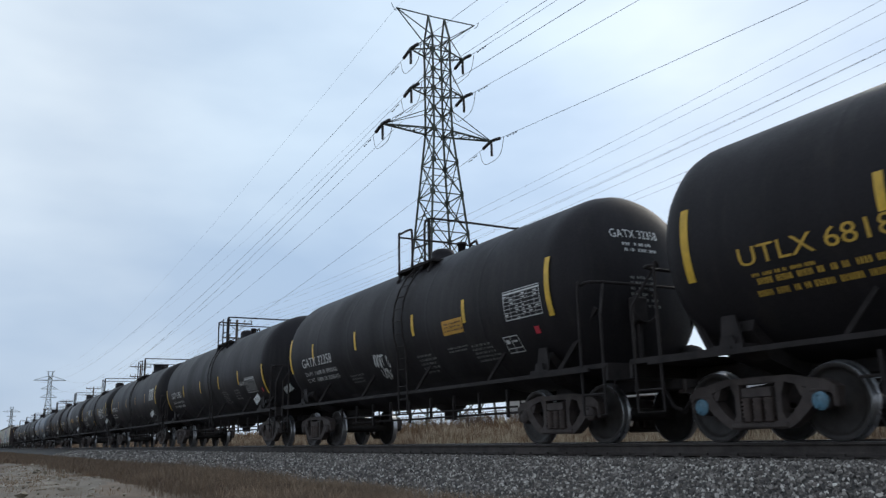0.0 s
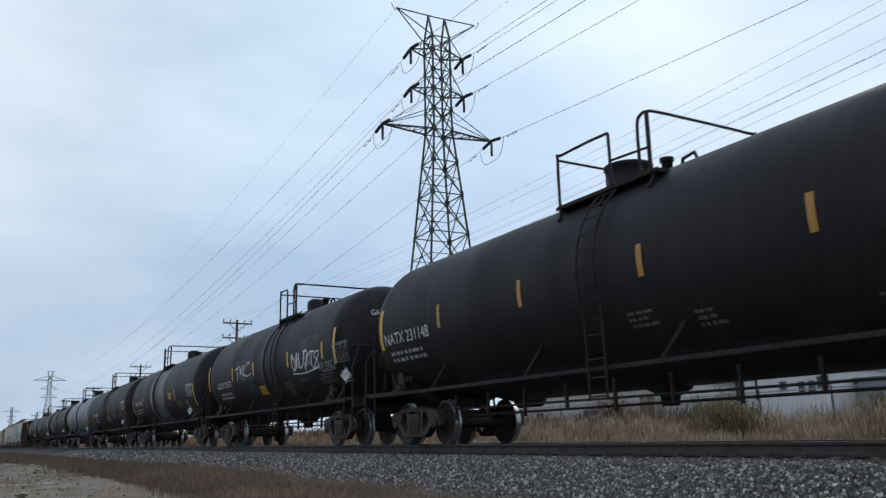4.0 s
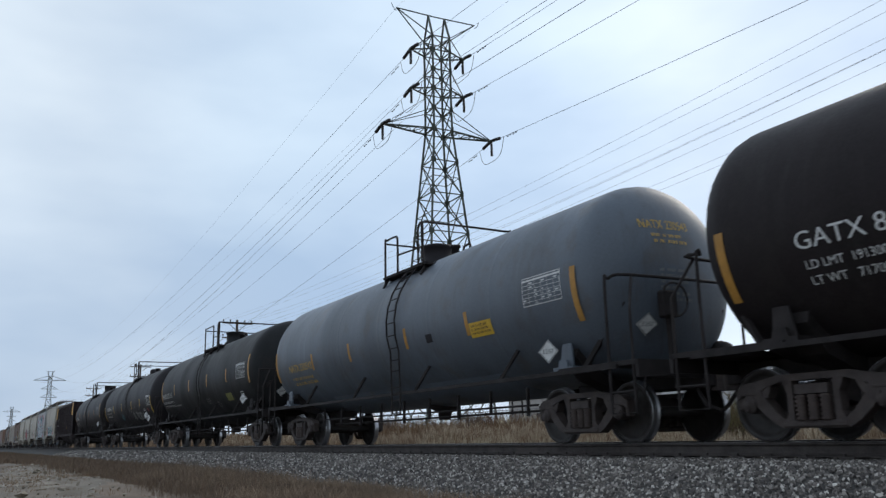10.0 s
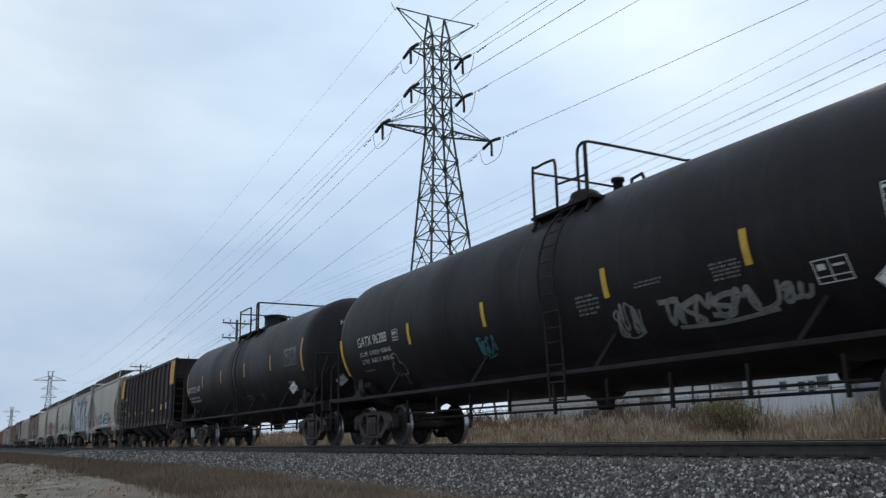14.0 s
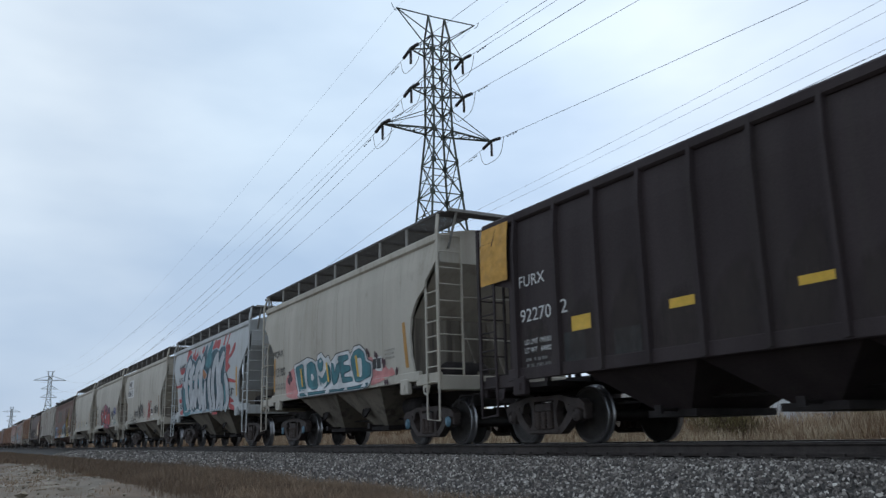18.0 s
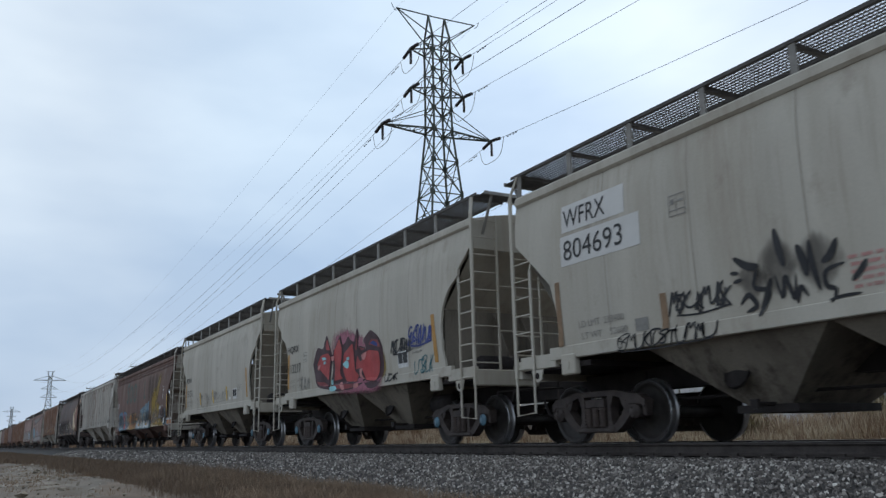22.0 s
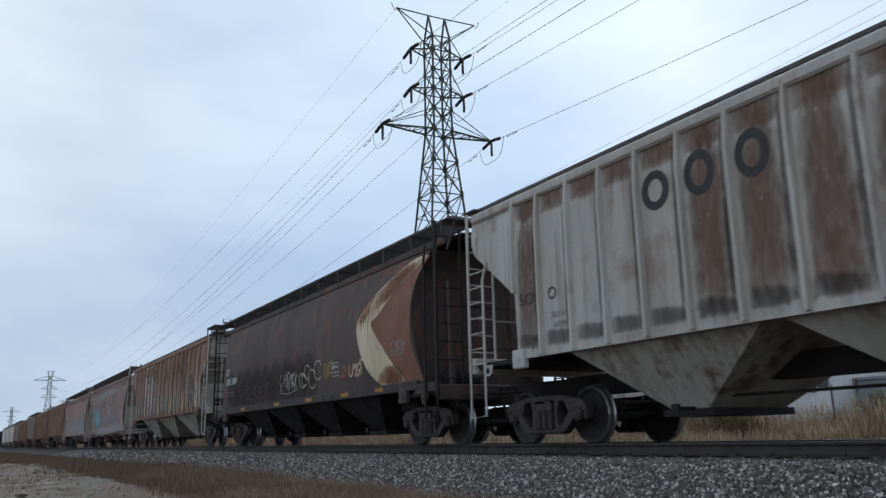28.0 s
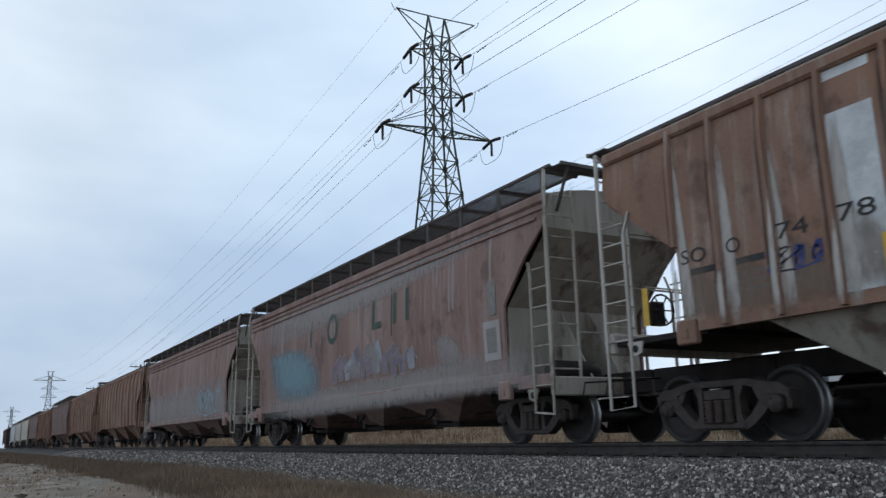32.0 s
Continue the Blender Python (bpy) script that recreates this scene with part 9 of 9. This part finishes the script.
    blob(c, s, [(-0.72, 1.20), (-0.58, 1.36), (-0.39, 1.38), (-0.30, 1.14), (-0.45, 0.96), (-0.66, 0.98)], G_SILVER, 0.020, rim=G_BLACK, rim_w=0.03)
    for q in range(9):
        rng = random.Random(820 + q)
        x, lean = 0.25 + 0.27 * q, rng.uniform(0.05, 0.25)
        z1 = 1.85 + 0.045 * q + rng.uniform(-0.08, 0.08)
        blob(c, s, [(x, 1.36), (x + 0.20, 1.34), (x + 0.17, 1.58), (x + 0.34, 1.50), (x + 0.30 + lean, z1 - 0.12), (x + 0.36 + lean, z1 + 0.08), (x + 0.10 + lean, z1), (x + 0.05, 1.66), (x - 0.08, 1.80), (x - 0.04, 1.52)], (G_SKY, G_PALE, G_SKY, G_BLUE)[q % 4], 0.014 + 0.003 * (q % 3), rim=G_BLACK, rim_w=0.022, crisp=True)
    blob(c, s, [(-0.61, 0.99), (-0.40, 1.36), (0.14, 1.40), (0.30, 0.99)], G_WHITE, 0.020, rim=G_DEEP, rim_w=0.05)
    blob(c, s, [(0.33, 1.01), (0.64, 1.42), (1.05, 1.36), (1.07, 0.98)], G_WHITE, 0.020, rim=G_DEEP, rim_w=0.05)
    blob(c, s, [(1.12, 0.98), (1.42, 1.40), (1.81, 1.34), (1.81, 0.98)], G_WHITE, 0.020, rim=G_DEEP, rim_w=0.05)
    blob(c, s, [(1.86, 0.98), (2.11, 1.38), (2.81, 1.35), (2.85, 0.99)], G_WHITE, 0.020, rim=G_DEEP, rim_w=0.05)
    blob(c, s, [(-0.75, 0.95), (-0.53, 1.42), (1.02, 1.45), (2.82, 1.43), (3.26, 1.27), (3.04, 0.96), (0.99, 0.97)], G_DEEP, 0.012)
    mist(c, s, [(3.10, 1.60), (3.44, 2.55), (4.08, 2.90), (4.62, 2.56), (4.66, 1.97), (4.29, 1.51), (3.59, 1.43)], MIST_OCHRE, 0.009)
    mist(c, s, [(4.38, 2.46), (4.74, 3.28), (5.50, 3.60), (5.60, 3.35), (5.26, 2.72), (4.90, 2.22), (4.51, 2.06)], MIST_OCHRE, 0.009)
    mist(c, s, [(4.39, 1.42), (4.68, 2.11), (5.39, 2.13), (5.43, 1.71), (5.11, 1.41), (4.70, 1.28)], MIST_OCHRE, 0.009)
    mist(c, s, [(3.30, 1.04), (3.82, 1.41), (4.91, 1.40), (6.10, 1.36), (6.06, 1.05), (4.87, 1.02)], MIST_OCHRE, 0.009)
    mist(c, s, [(3.76, 1.95), (3.95, 2.77), (4.25, 2.79), (4.33, 1.94), (4.08, 1.68)], MIST_OCHRE, 0.009)
    ribbon(c, s, [(4.54, 2.65), (4.76, 3.09), (5.03, 3.51)], 0.05, G_OCHREDIM, 0.012, taper=0.3)
    ribbon(c, s, [(4.67, 2.55), (4.90, 3.04), (5.18, 3.51)], 0.05, G_OCHREDIM, 0.012, taper=0.3)
    ribbon(c, s, [(4.82, 2.49), (5.04, 3.01), (5.32, 3.50)], 0.05, G_OCHREDIM, 0.012, taper=0.3)
    ribbon(c, s, [(4.95, 2.42), (5.20, 2.98), (5.51, 3.50)], 0.05, G_OCHREDIM, 0.012, taper=0.3)
    blob(c, s, [(5.31, 1.87), (5.82, 1.92), (6.25, 1.92), (6.46, 1.72), (6.61, 1.55), (6.51, 1.38), (5.85, 1.42), (5.36, 1.52)], G_DARK, 0.014, rim=G_CHALKTHIN, rim_w=0.025, crisp=True)
    blob(c, s, [(5.80, 1.76), (5.99, 1.88), (6.11, 1.75), (5.86, 1.52)], G_MAROON, 0.014, rim=G_CHALKTHIN, rim_w=0.025)
    blob(c, s, [(6.46, 1.77), (6.63, 1.74), (6.70, 1.41), (6.51, 1.38)], G_BLUE, 0.014, rim=G_CHALKTHIN, rim_w=0.025)
    blob(c, s, [(5.36, 1.92), (5.78, 1.92), (5.72, 1.81), (5.36, 1.78)], G_WHITE, 0.014, rim=G_CHALKTHIN, rim_w=0.025)
    blob(c, s, [(6.34, 1.27), (6.91, 1.29), (6.95, 1.03), (6.38, 1.01)], G_DEEP, 0.014, rim=G_CHALKTHIN, rim_w=0.025)
    blob(c, s, [(7.15, 1.21), (7.68, 1.23), (7.67, 1.05), (7.17, 1.06)], G_ORANGE, 0.014, rim=G_CHALKTHIN, rim_w=0.025)
    blob(c, s, [(7.74, 1.21), (8.17, 1.23), (8.15, 1.06), (7.73, 1.06)], G_ORANGE, 0.014, rim=G_CHALKTHIN, rim_w=0.025)
    blob(c, s, [(6.95, 1.32), (8.12, 1.31), (8.05, 1.22), (6.98, 1.23)], G_WHITE, 0.014, rim=G_CHALKTHIN, rim_w=0.025)
    mist(c, s, [(-6.39, 1.83), (-4.21, 2.01), (-3.39, 1.15), (-6.20, 1.00)], MIST_CHALK, 0.007)
    mist(c, s, [(-3.26, 1.75), (-0.82, 1.79), (-0.65, 1.00), (-3.14, 1.03)], MIST_CHALK, 0.007)
    panel(c, s, 4.42, 1.43, 4.52, 1.92, M_YELLOW, "reflector_strip", 0.03, 1, 2)
    panel(c, s, 7.0, 1.45, 7.12, 2.4, M_YELLOW, "reflector_strip", 0.03, 1, 4)
    table(c, s, 6.02, 2.25, 0.22, 0.57, M_WHITE, frame_only=True)
    for x in (-0.1, 2.0, 4.6):
        panel(c, s, x, 1.12, x + 0.4, 1.22, M_ORANGE, "sill_reflector", 0.036, 1, 1)
    panel(c, s, 6.4, 1.1, 6.6, 1.35, M_WHITE, "white_tag", 0.040, 1, 1)
    for k in range(24):
        rng = random.Random(700 + k)
        x, z = rng.uniform(-6.6, 6.4), rng.uniform(1.25, 1.6)
        q = rng.choice((-1, 1))
        ribbon(c, s, [(x, z), (x + 0.10 * q, z + 0.15), (x + 0.04 * q, z + 0.28), (x + 0.2 * q, z + 0.36)], rng.uniform(0.02, 0.05), rng.choice((G_BLACK, G_DEEP, G_CHALK, G_OCHRE)), 0.026)
    for k in range(7):
        x = -6.4 + 2.0 * k
        mist(c, s, [(x, 1.15), (x + 1.5, 1.1), (x + 1.7, 1.7), (x + 0.6, 1.9), (x - 0.1, 1.6)], MIST_DUST if k % 2 else MIST_GRIME, 0.030, "dirt_patch")
    tagging(c, s, -7.3, 2.3, 0.7, 0.25, M_WHITE, 81, 0.02, 4)

    # white ribbed
    RIBS = (0.45, 1.37, 2.25, 3.08, 3.90, 4.70, 5.50, 6.30, 7.03)
    rkw = dict(style="ribbed", bays=3, roof_z=4.24, sill_z=1.52, over=1.42, bulge=0.0)
    c, s = Hp(-276.82, -290.83, "rust-streaked white ribbed covered hopper car", M_WHITEHOP, rib_at=[q * r for r in RIBS for q in (-1, 1)], end_paint=M_WHITEHOP, lower_paint=M_PALEBAY, **rkw)
    letter_bars(c, s, [("ring", -3.75, 3.2, 0.40, 0.45), ("ring", -2.95, 3.2, 0.40, 0.5), ("ring", -2.1, 3.2, 0.40, 0.5), ("foot", 0.75, 3.15, 0.38, 0.52), ("bar", 1.72, 3.15, 0.2, 0.52), ("bar", 2.46, 3.18, 0.2, 0.5), ("bar", 2.76, 3.18, 0.2, 0.5), ("foot", 3.26, 3.18, 0.42, 0.5)], M_DARKTEXT, 0.12)
    wheat_emblem(c, s, 4.32, 1.75, 4.05, G_UMBER)
    for x in (4.96, 5.72):
        panel(c, s, x, 1.76, x + 0.42, 2.14, M_DARKTEXT, "data_panel", 0.010, 1, 1)
    for k, r in enumerate(r for r in RIBS for q in (-1, 1)):
        x = r * (1 if k % 2 else -1)
        rng = random.Random(160 + k)
        heavy = rng.random() < 0.25
        # rust runs beside one half's ribs, painted rib shade beside the other's
        mist(c, s, [(x - 0.17, 1.56), (x - 0.04, 1.56), (x - 0.04, 4.15), (x - 0.13, 4.15), (x - 0.16, 2.9)], MIST_RUST if k % 2 else MIST_SOOT_SHADE, 0.007, "rust_run")
        if heavy:
            mist(c, s, [(x + 0.08, 1.56), (x + 0.75, 1.56), (x + 0.72, 3.6), (x + 0.4, 4.1), (x + 0.1, 3.4)], MIST_RUST, 0.006, "rust_run")
        mist(c, s, [(x + 0.08, 3.75), (x + 0.75, 3.75), (x + 0.7, 4.2), (x + 0.1, 4.2)], MIST_RUST, 0.008, "rust_run")
        mist(c, s, [(x + 0.08, 1.54), (x + 0.75, 1.54), (x + 0.7, 1.75), (x + 0.1, 1.8)], MIST_SOOT_SHADE, 0.008, "dirt_patch")
    lettering(c, s, "SO", -6.9, 2.28, 0.2, M_DARKTEXT, 0.42)
    lettering(c, s, "O", -6.1, 2.28, 0.2, M_DARKTEXT, 0.22)
    lettering(c, s, "LD LMT   202100", -6.85, 1.98, 0.09, M_FADE, 1.35)
    lettering(c, s, "LT WT     60900", -6.85, 1.82, 0.09, M_FADE, 1.35)

    # dark round-sided hopper with a red and cream front
    c, s = Hp(-295.0, -309.03, "dark brown round-sided hopper car, red and cream front", M_CPHOP, style="barrel", bays=4, lower_paint=M_UNDER, roof_z=4.22, sill_z=1.14, over=1.42, half=1.58, walk_h=0.30, walk_mat=M_DARKGRATE)
    blob(c, s, [(7.80, 3.93), (7.55, 3.67), (7.36, 3.35), (7.27, 2.92), (7.28, 2.41), (7.40, 1.88), (7.70, 1.30), (7.03, 1.26), (5.81, 1.34), (4.95, 1.84), (4.51, 2.59), (4.61, 3.01), (5.50, 3.51), (6.65, 3.86)], G_OXIDE, 0.010, "painted_front")
    blob(c, s, [(7.76, 3.94), (7.07, 3.62), (6.24, 3.24), (5.64, 2.90), (5.32, 2.74), (5.78, 2.29), (6.43, 1.73), (6.89, 1.38), (6.39, 1.27), (5.69, 1.35), (4.97, 1.81), (4.52, 2.54), (4.61, 3.01), (5.36, 3.45), (6.41, 3.81), (7.16, 3.98)], G_CREAM, 0.018, "painted_crescent")
    for pts in ([(5.5, 3.05), (6.3, 3.25), (7.0, 3.62), (7.7, 3.95), (6.5, 3.84), (5.4, 3.46)], [(5.9, 3.1), (6.6, 3.4), (7.3, 3.75), (7.0, 3.95), (6.0, 3.65)], [(4.55, 2.8), (5.0, 2.9), (5.5, 3.5), (5.1, 3.4), (4.6, 3.05)], [(5.5, 1.35), (6.5, 1.28), (6.85, 1.42), (6.3, 1.75), (5.7, 1.6)], [(6.0, 1.30), (6.8, 1.28), (6.9, 1.5), (6.2, 1.75)]):
        mist(c, s, pts, MIST_OXIDE, 0.022, "rust_bleed")
    for k in range(9):
        rng = random.Random(410 + k)
        x, z = 4.75 + 0.13 * k, 2.95 + 0.06 * k
        mist(c, s, [(x, z - rng.uniform(0.25, 0.7)), (x + 0.05, z - 0.2), (x + 0.07, z), (x - 0.02, z)], MIST_OXIDE, 0.026, "rust_run")
    for k in range(9):
        x = -6.9 + 0.95 * k
        mist(c, s, [(x, 1.3), (x + 1.1, 1.3), (x + 1.2, 2.2), (x + 0.5, 2.6), (x - 0.1, 2.1)], MIST_SOOT_SHADE if x < 0 else MIST_GRIME, 0.005, "soot_patch")
    for x, w in ((-4.98, 0.44), (-1.54, 0.48), (1.15, 0.48), (3.6, 0.48), (5.6, 0.4)):
        panel(c, s, x, 1.17, x + w, 1.26, M_OCHRESTRIP, "sill_reflector", 0.13, 1, 1)
    lettering(c, s, "CP", -7.05, 2.48, 0.2, M_WHITE, 0.42)
    lettering(c, s, "385189", -7.0, 2.12, 0.22, M_WHITE, 1.3)
    bars(c, s, -6.9, 1.7, 0.9, 0.2, 2, M_DIM, 5)
    bars(c, s, -7.0, 3.1, 1.2, 0.32, 1, G_RUSTY, 6)
    tagging(c, s, -1.2, 1.55, 1.5, 0.5, G_CHALK, 91, 0.025, 7)
    blob_line = Build()
    for k, (cx, r) in enumerate(((0.75, 0.22), (1.15, 0.22), (1.5, 0.28), (1.95, 0.28), (0.9, 0.18))):
        stroke(blob_line, s, [(cx + r * math.cos(a), 1.85 + (0.12 if k % 2 else -0.08) + r * 0.9 * math.sin(a)) for a in np.linspace(0.4, 5.6, 14)], 0.024)
    part("spray_tag", blob_line, G_CREAM, c)
    tagging(c, s, 2.35, 1.7, 0.5, 0.4, G_OCHRE, 92, 0.04, 5)
    table(c, s, 2.9, 1.72, 0.45, 0.34, M_WHITE, frame_only=True)
    tagging(c, s, 3.4, 1.65, 0.6, 0.32, G_RUSTY, 93, 0.045, 4)
    tagging(c, s, 4.0, 1.65, 0.85, 0.32, G_CREAM, 94, 0.035, 4)
    tagging(c, s, 6.2, 1.95, 0.8, 0.3, M_DIM, 95, 0.02, 7)
    tagging(c, s, -5.2, 1.55, 3.2, 0.4, G_DIMLET, 97, 0.022, 11)

    # rusty ribbed
    c, s = Hp(-313.26, -327.25, "rusty brown ribbed covered hopper car with pale bays", M_RUSTHOP, lower_paint=M_PALEBAY, end_paint=M_WHITEHOP, rib_at=[q * r for r in RIBS for q in (-1, 1)], **rkw)
    for x0, x1, m in ((-4.70, -4.10, G_WHITE), (-3.98, -3.21, G_CHALK), (-3.09, -2.41, G_CHALK)):
        panel(c, s, x0, 1.55, x1, 4.12, m, "primer_panel", 0.006, 1, 4)
    letter_bars(c, s, [("ring", -3.75, 3.2, 0.30, 0.40), ("ring", -2.95, 3.5, 0.36, 0.4), ("ring", -2.1, 3.3, 0.38, 0.4), ("foot", 0.61, 3.18, 0.38, 0.48), ("bar", 1.70, 3.19, 0.2, 0.52), ("bar", 2.33, 3.18, 0.2, 0.48), ("bar", 2.72, 3.18, 0.2, 0.48), ("foot", 3.25, 3.2, 0.45, 0.48)], G_DIMLET, 0.13, off=0.012)
    for x0, x1, z1 in ((-2.28, -1.5, 2.65), (-1.38, -0.65, 2.55), (-0.5, 0.28, 2.75), (0.4, 1.0, 2.4)):
        mist(c, s, [(x0, 1.56), (x1, 1.56), (x1 - 0.05, z1 - 0.35), ((x0 + x1) / 2, z1), (x0 + 0.05, z1 - 0.3)], MIST_SAGE, 0.008)
    for k, r in enumerate(r for r in RIBS for q in (-1, 1)):
        x = r * (1 if k % 2 else -1)
        rng = random.Random(60 + k)
        mist(c, s, [(x + 0.03, 1.52), (x + 0.24, 1.52), (x + 0.18, 2.4 + rng.uniform(0, 1.2)), (x + 0.05, 2.8 + rng.uniform(0, 1.3))], MIST_LIME, 0.010, "white_run")
        mist(c, s, [(x - 0.04, 1.50), (x + 0.05, 1.50), (x + 0.05, 2.0 + rng.uniform(0, 1.0)), (x - 0.03, 1.9 + rng.uniform(0, 0.8))], MIST_LIME, 0.079, "white_run")
        # full-height dark strip paints the rib's shade onto the sheet
        mist(c, s, [(x - 0.13, 1.6), (x - 0.04, 1.6), (x - 0.04, 4.15), (x - 0.12, 4.15)], MIST_SOOT_SHADE, 0.007, "dark_run")
        mist(c, s, [(x + 0.1, 1.56), (x + 0.7, 1.56), (x + 0.65, 2.0), (x + 0.2, 2.1 + rng.uniform(0, 0.4))], MIST_DUST, 0.009, "dust_patch")
    lettering(c, s, "SO", -6.95, 2.28, 0.19, M_DARKTEXT, 0.42)
    lettering(c, s, "O", -6.2, 2.28, 0.19, M_DARKTEXT, 0.22)
    lettering(c, s, "74", -5.45, 2.30, 0.19, M_DARKTEXT, 0.42)
    lettering(c, s, "78", -4.66, 2.32, 0.19, M_DARKTEXT, 0.45, off=0.016)
    for x in (-6.95, -6.2):
        panel(c, s, x, 2.12, x + 0.55, 2.2, M_DARKTEXT, "stencil_bar", 0.007, 1, 1)
    bars(c, s, -6.3, 1.75, 1.2, 0.3, 3, M_DIM, 5)
    tagging(c, s, -5.6, 1.95, 0.7, 0.25, G_INK, 101, 0.025, 6)
    for x in (-7.6, -4.10, -0.62, 2.19, 4.64, 6.95):
        panel(c, s, x - 0.05, 1.56, x + 0.06, 2.08, M_YELLOW, "reflector_strip", 0.085, 1, 2)
    wheat_emblem(c, s, 4.25, 1.75, 3.95, G_DIMLET)
    panel(c, s, 5.62, 2.30, 5.98, 2.95, M_DARKTEXT, "dark_panel", 0.012, 1, 2)
    panel(c, s, 5.62, 1.84, 5.98, 2.15, M_DARKTEXT, "dark_panel", 0.012, 1, 2)
    panel(c, s, 1.35, 1.72, 3.8, 1.82, G_DIMLET, "stencil_bar", 0.006, 1, 1)

    # faded brown cars that follow
    c, s = Hp(-331.4, -345.15, "faded brown covered hopper car with whitened edges", M_FADEHOP, end_paint=M_PALEBAY, **dict(kw, walk_h=0.44))
    for q in range(11):
        rng = random.Random(850 + q)
        x, lean = -0.9 + 0.42 * q, rng.uniform(-0.15, 0.35)
        z0, z1 = 1.45 + rng.uniform(0, 0.15), 2.05 + rng.uniform(-0.15, 0.35)
        blob(c, s, [(x, z0), (x + 0.30, z0 + 0.03), (x + 0.26, z0 + 0.3), (x + 0.46, z0 + 0.2), (x + 0.40 + lean, z1 - 0.15), (x + 0.30 + lean, z1 + 0.1), (x + 0.08 + lean, z1 - 0.05), (x - 0.05, z0 + 0.35)], (G_VIOLET, G_VIOLET, G_CHALKBLUE, G_VIOLET)[q % 4], 0.010 + 0.003 * (q % 3), rim=G_CHALKTHIN, rim_w=0.025, crisp=True)
    mist(c, s, [(-5.94, 2.69), (-4.29, 2.76), (-2.44, 2.46), (-1.67, 1.70), (-2.39, 1.25), (-5.31, 1.40)], MIST_CYAN, 0.012)
    mist(c, s, [(0.92, 2.20), (1.61, 2.32), (2.00, 1.71), (1.61, 1.51)], MIST_CHALK, 0.016)
    mist(c, s, [(4.47, 2.06), (5.04, 2.11), (5.54, 1.57), (4.68, 1.49)], MIST_CHALK, 0.016)
    mist(c, s, [(-0.45, 1.78), (0.76, 2.02), (0.92, 1.54)], MIST_CHALK, 0.016)
    mist(c, s, [(-6.51, 4.03), (2.75, 4.02), (7.91, 4.31), (8.20, 3.89), (3.28, 3.29), (-6.13, 2.92)], MIST_CHALK, 0.008)
    mist(c, s, [(-6.28, 1.45), (2.70, 1.53), (6.86, 1.60), (8.12, 1.11), (6.64, 0.88), (-5.95, 0.76)], MIST_CHALK, 0.008)
    letter_bars(c, s, [("bar", -2.5, 2.6, 0.3, 0.7), ("ring", -1.2, 2.6, 0.6, 0.65), ("foot", 1.5, 2.6, 0.5, 0.7), ("bar", 2.6, 2.6, 0.2, 0.7), ("bar", 3.2, 2.6, 0.2, 0.7)], G_GREEN, 0.15)
    panel(c, s, 6.26, 1.45, 6.80, 2.15, G_CHALK, "data_panel", 0.014, 1, 2)
    panel(c, s, 6.36, 1.58, 6.68, 2.02, M_FADE, "data_field", 0.018, 1, 2)
    panel(c, s, 6.44, 2.25, 6.70, 2.85, M_FADE, "data_field", 0.012, 1, 2)
    for x in (2.5, -1.67):
        panel(c, s, x, 2.35, x + 0.035, 3.8, G_BLACK, "open_seam", 0.006, 1, 4)
    for k in range(30):
        rng = random.Random(300 + k)
        x = rng.uniform(-7.5, 7.0)
        h = rng.uniform(0.3, 1.4)
        panel(c, s, x, 3.75 - h, x + rng.uniform(0.03, 0.12), 3.80, G_CHALKTHIN, "white_streak", 0.004, 1, 4)
    c, s = Hp(-349.3, -363.05, "faded brown and white covered hopper car", M_FADEHOP, end_paint=M_PALEBAY, **dict(kw, walk_h=0.44))
    for k in range(9):
        mist(c, s, [(-7.3 + 1.55 * k, 1.05), (-5.5 + 1.55 * k, 1.05), (-5.6 + 1.55 * k, 2.2), (-6.4 + 1.55 * k, 2.6), (-7.2 + 1.55 * k, 2.1)], MIST_CHALK, 0.006)
    tagging(c, s, 3.0, 1.3, 3.0, 0.8, G_PALE, 111, 0.06, 8)
    u = -367.2
    for paint, style in ((M_RUSTHOP, "ribbed"), (M_RUSTHOP, "ribbed"), (M_BROWNHOP, "smooth"), (M_RUSTHOP, "ribbed"), (M_BROWNHOP, "smooth"), (M_GREYHOP, "smooth"), (M_GREYHOP, "smooth"), (M_BLUEHOP, "smooth"), (M_COAL, "ribbed"), (M_BROWNHOP, "ribbed")):
        Hp(u, u - 13.9, "distant covered hopper car far down the train", paint, style=style, bays=3)
        u -= 18.05



tanks()
hoppers()


def run(t):
    """How far the train has run since the start."""
    if t < 3.5:
        return 10.05 * t
    if t < 5.5:
        return 35.175 + 9.06 * (t - 3.5)
    return 53.295 + 10.05 * (t - 5.5)


def motions():
    times = [k * 0.5 for k in range(65)]
    for car, u in TRAIN:
        walk(car, [(t, pose(u + run(t), 0, 0)) for t in times])
    # every wheel rolls alike, so all wheelsets share the first one's turning
    first = WHEELSETS[0]
    walk(first, [(k / FPS, Euler((0, run(k / FPS) / WHEEL_R % (2 * math.pi), 0)).to_matrix().to_4x4()) for k in range(32 * FPS + 1)])
    for w in WHEELSETS[1:]:
        w.rotation_mode = "QUATERNION"
        w.animation_data_create()
        w.animation_data.action = first.animation_data.action
        w.animation_data.action_slot = first.animation_data.action_slot


motions()
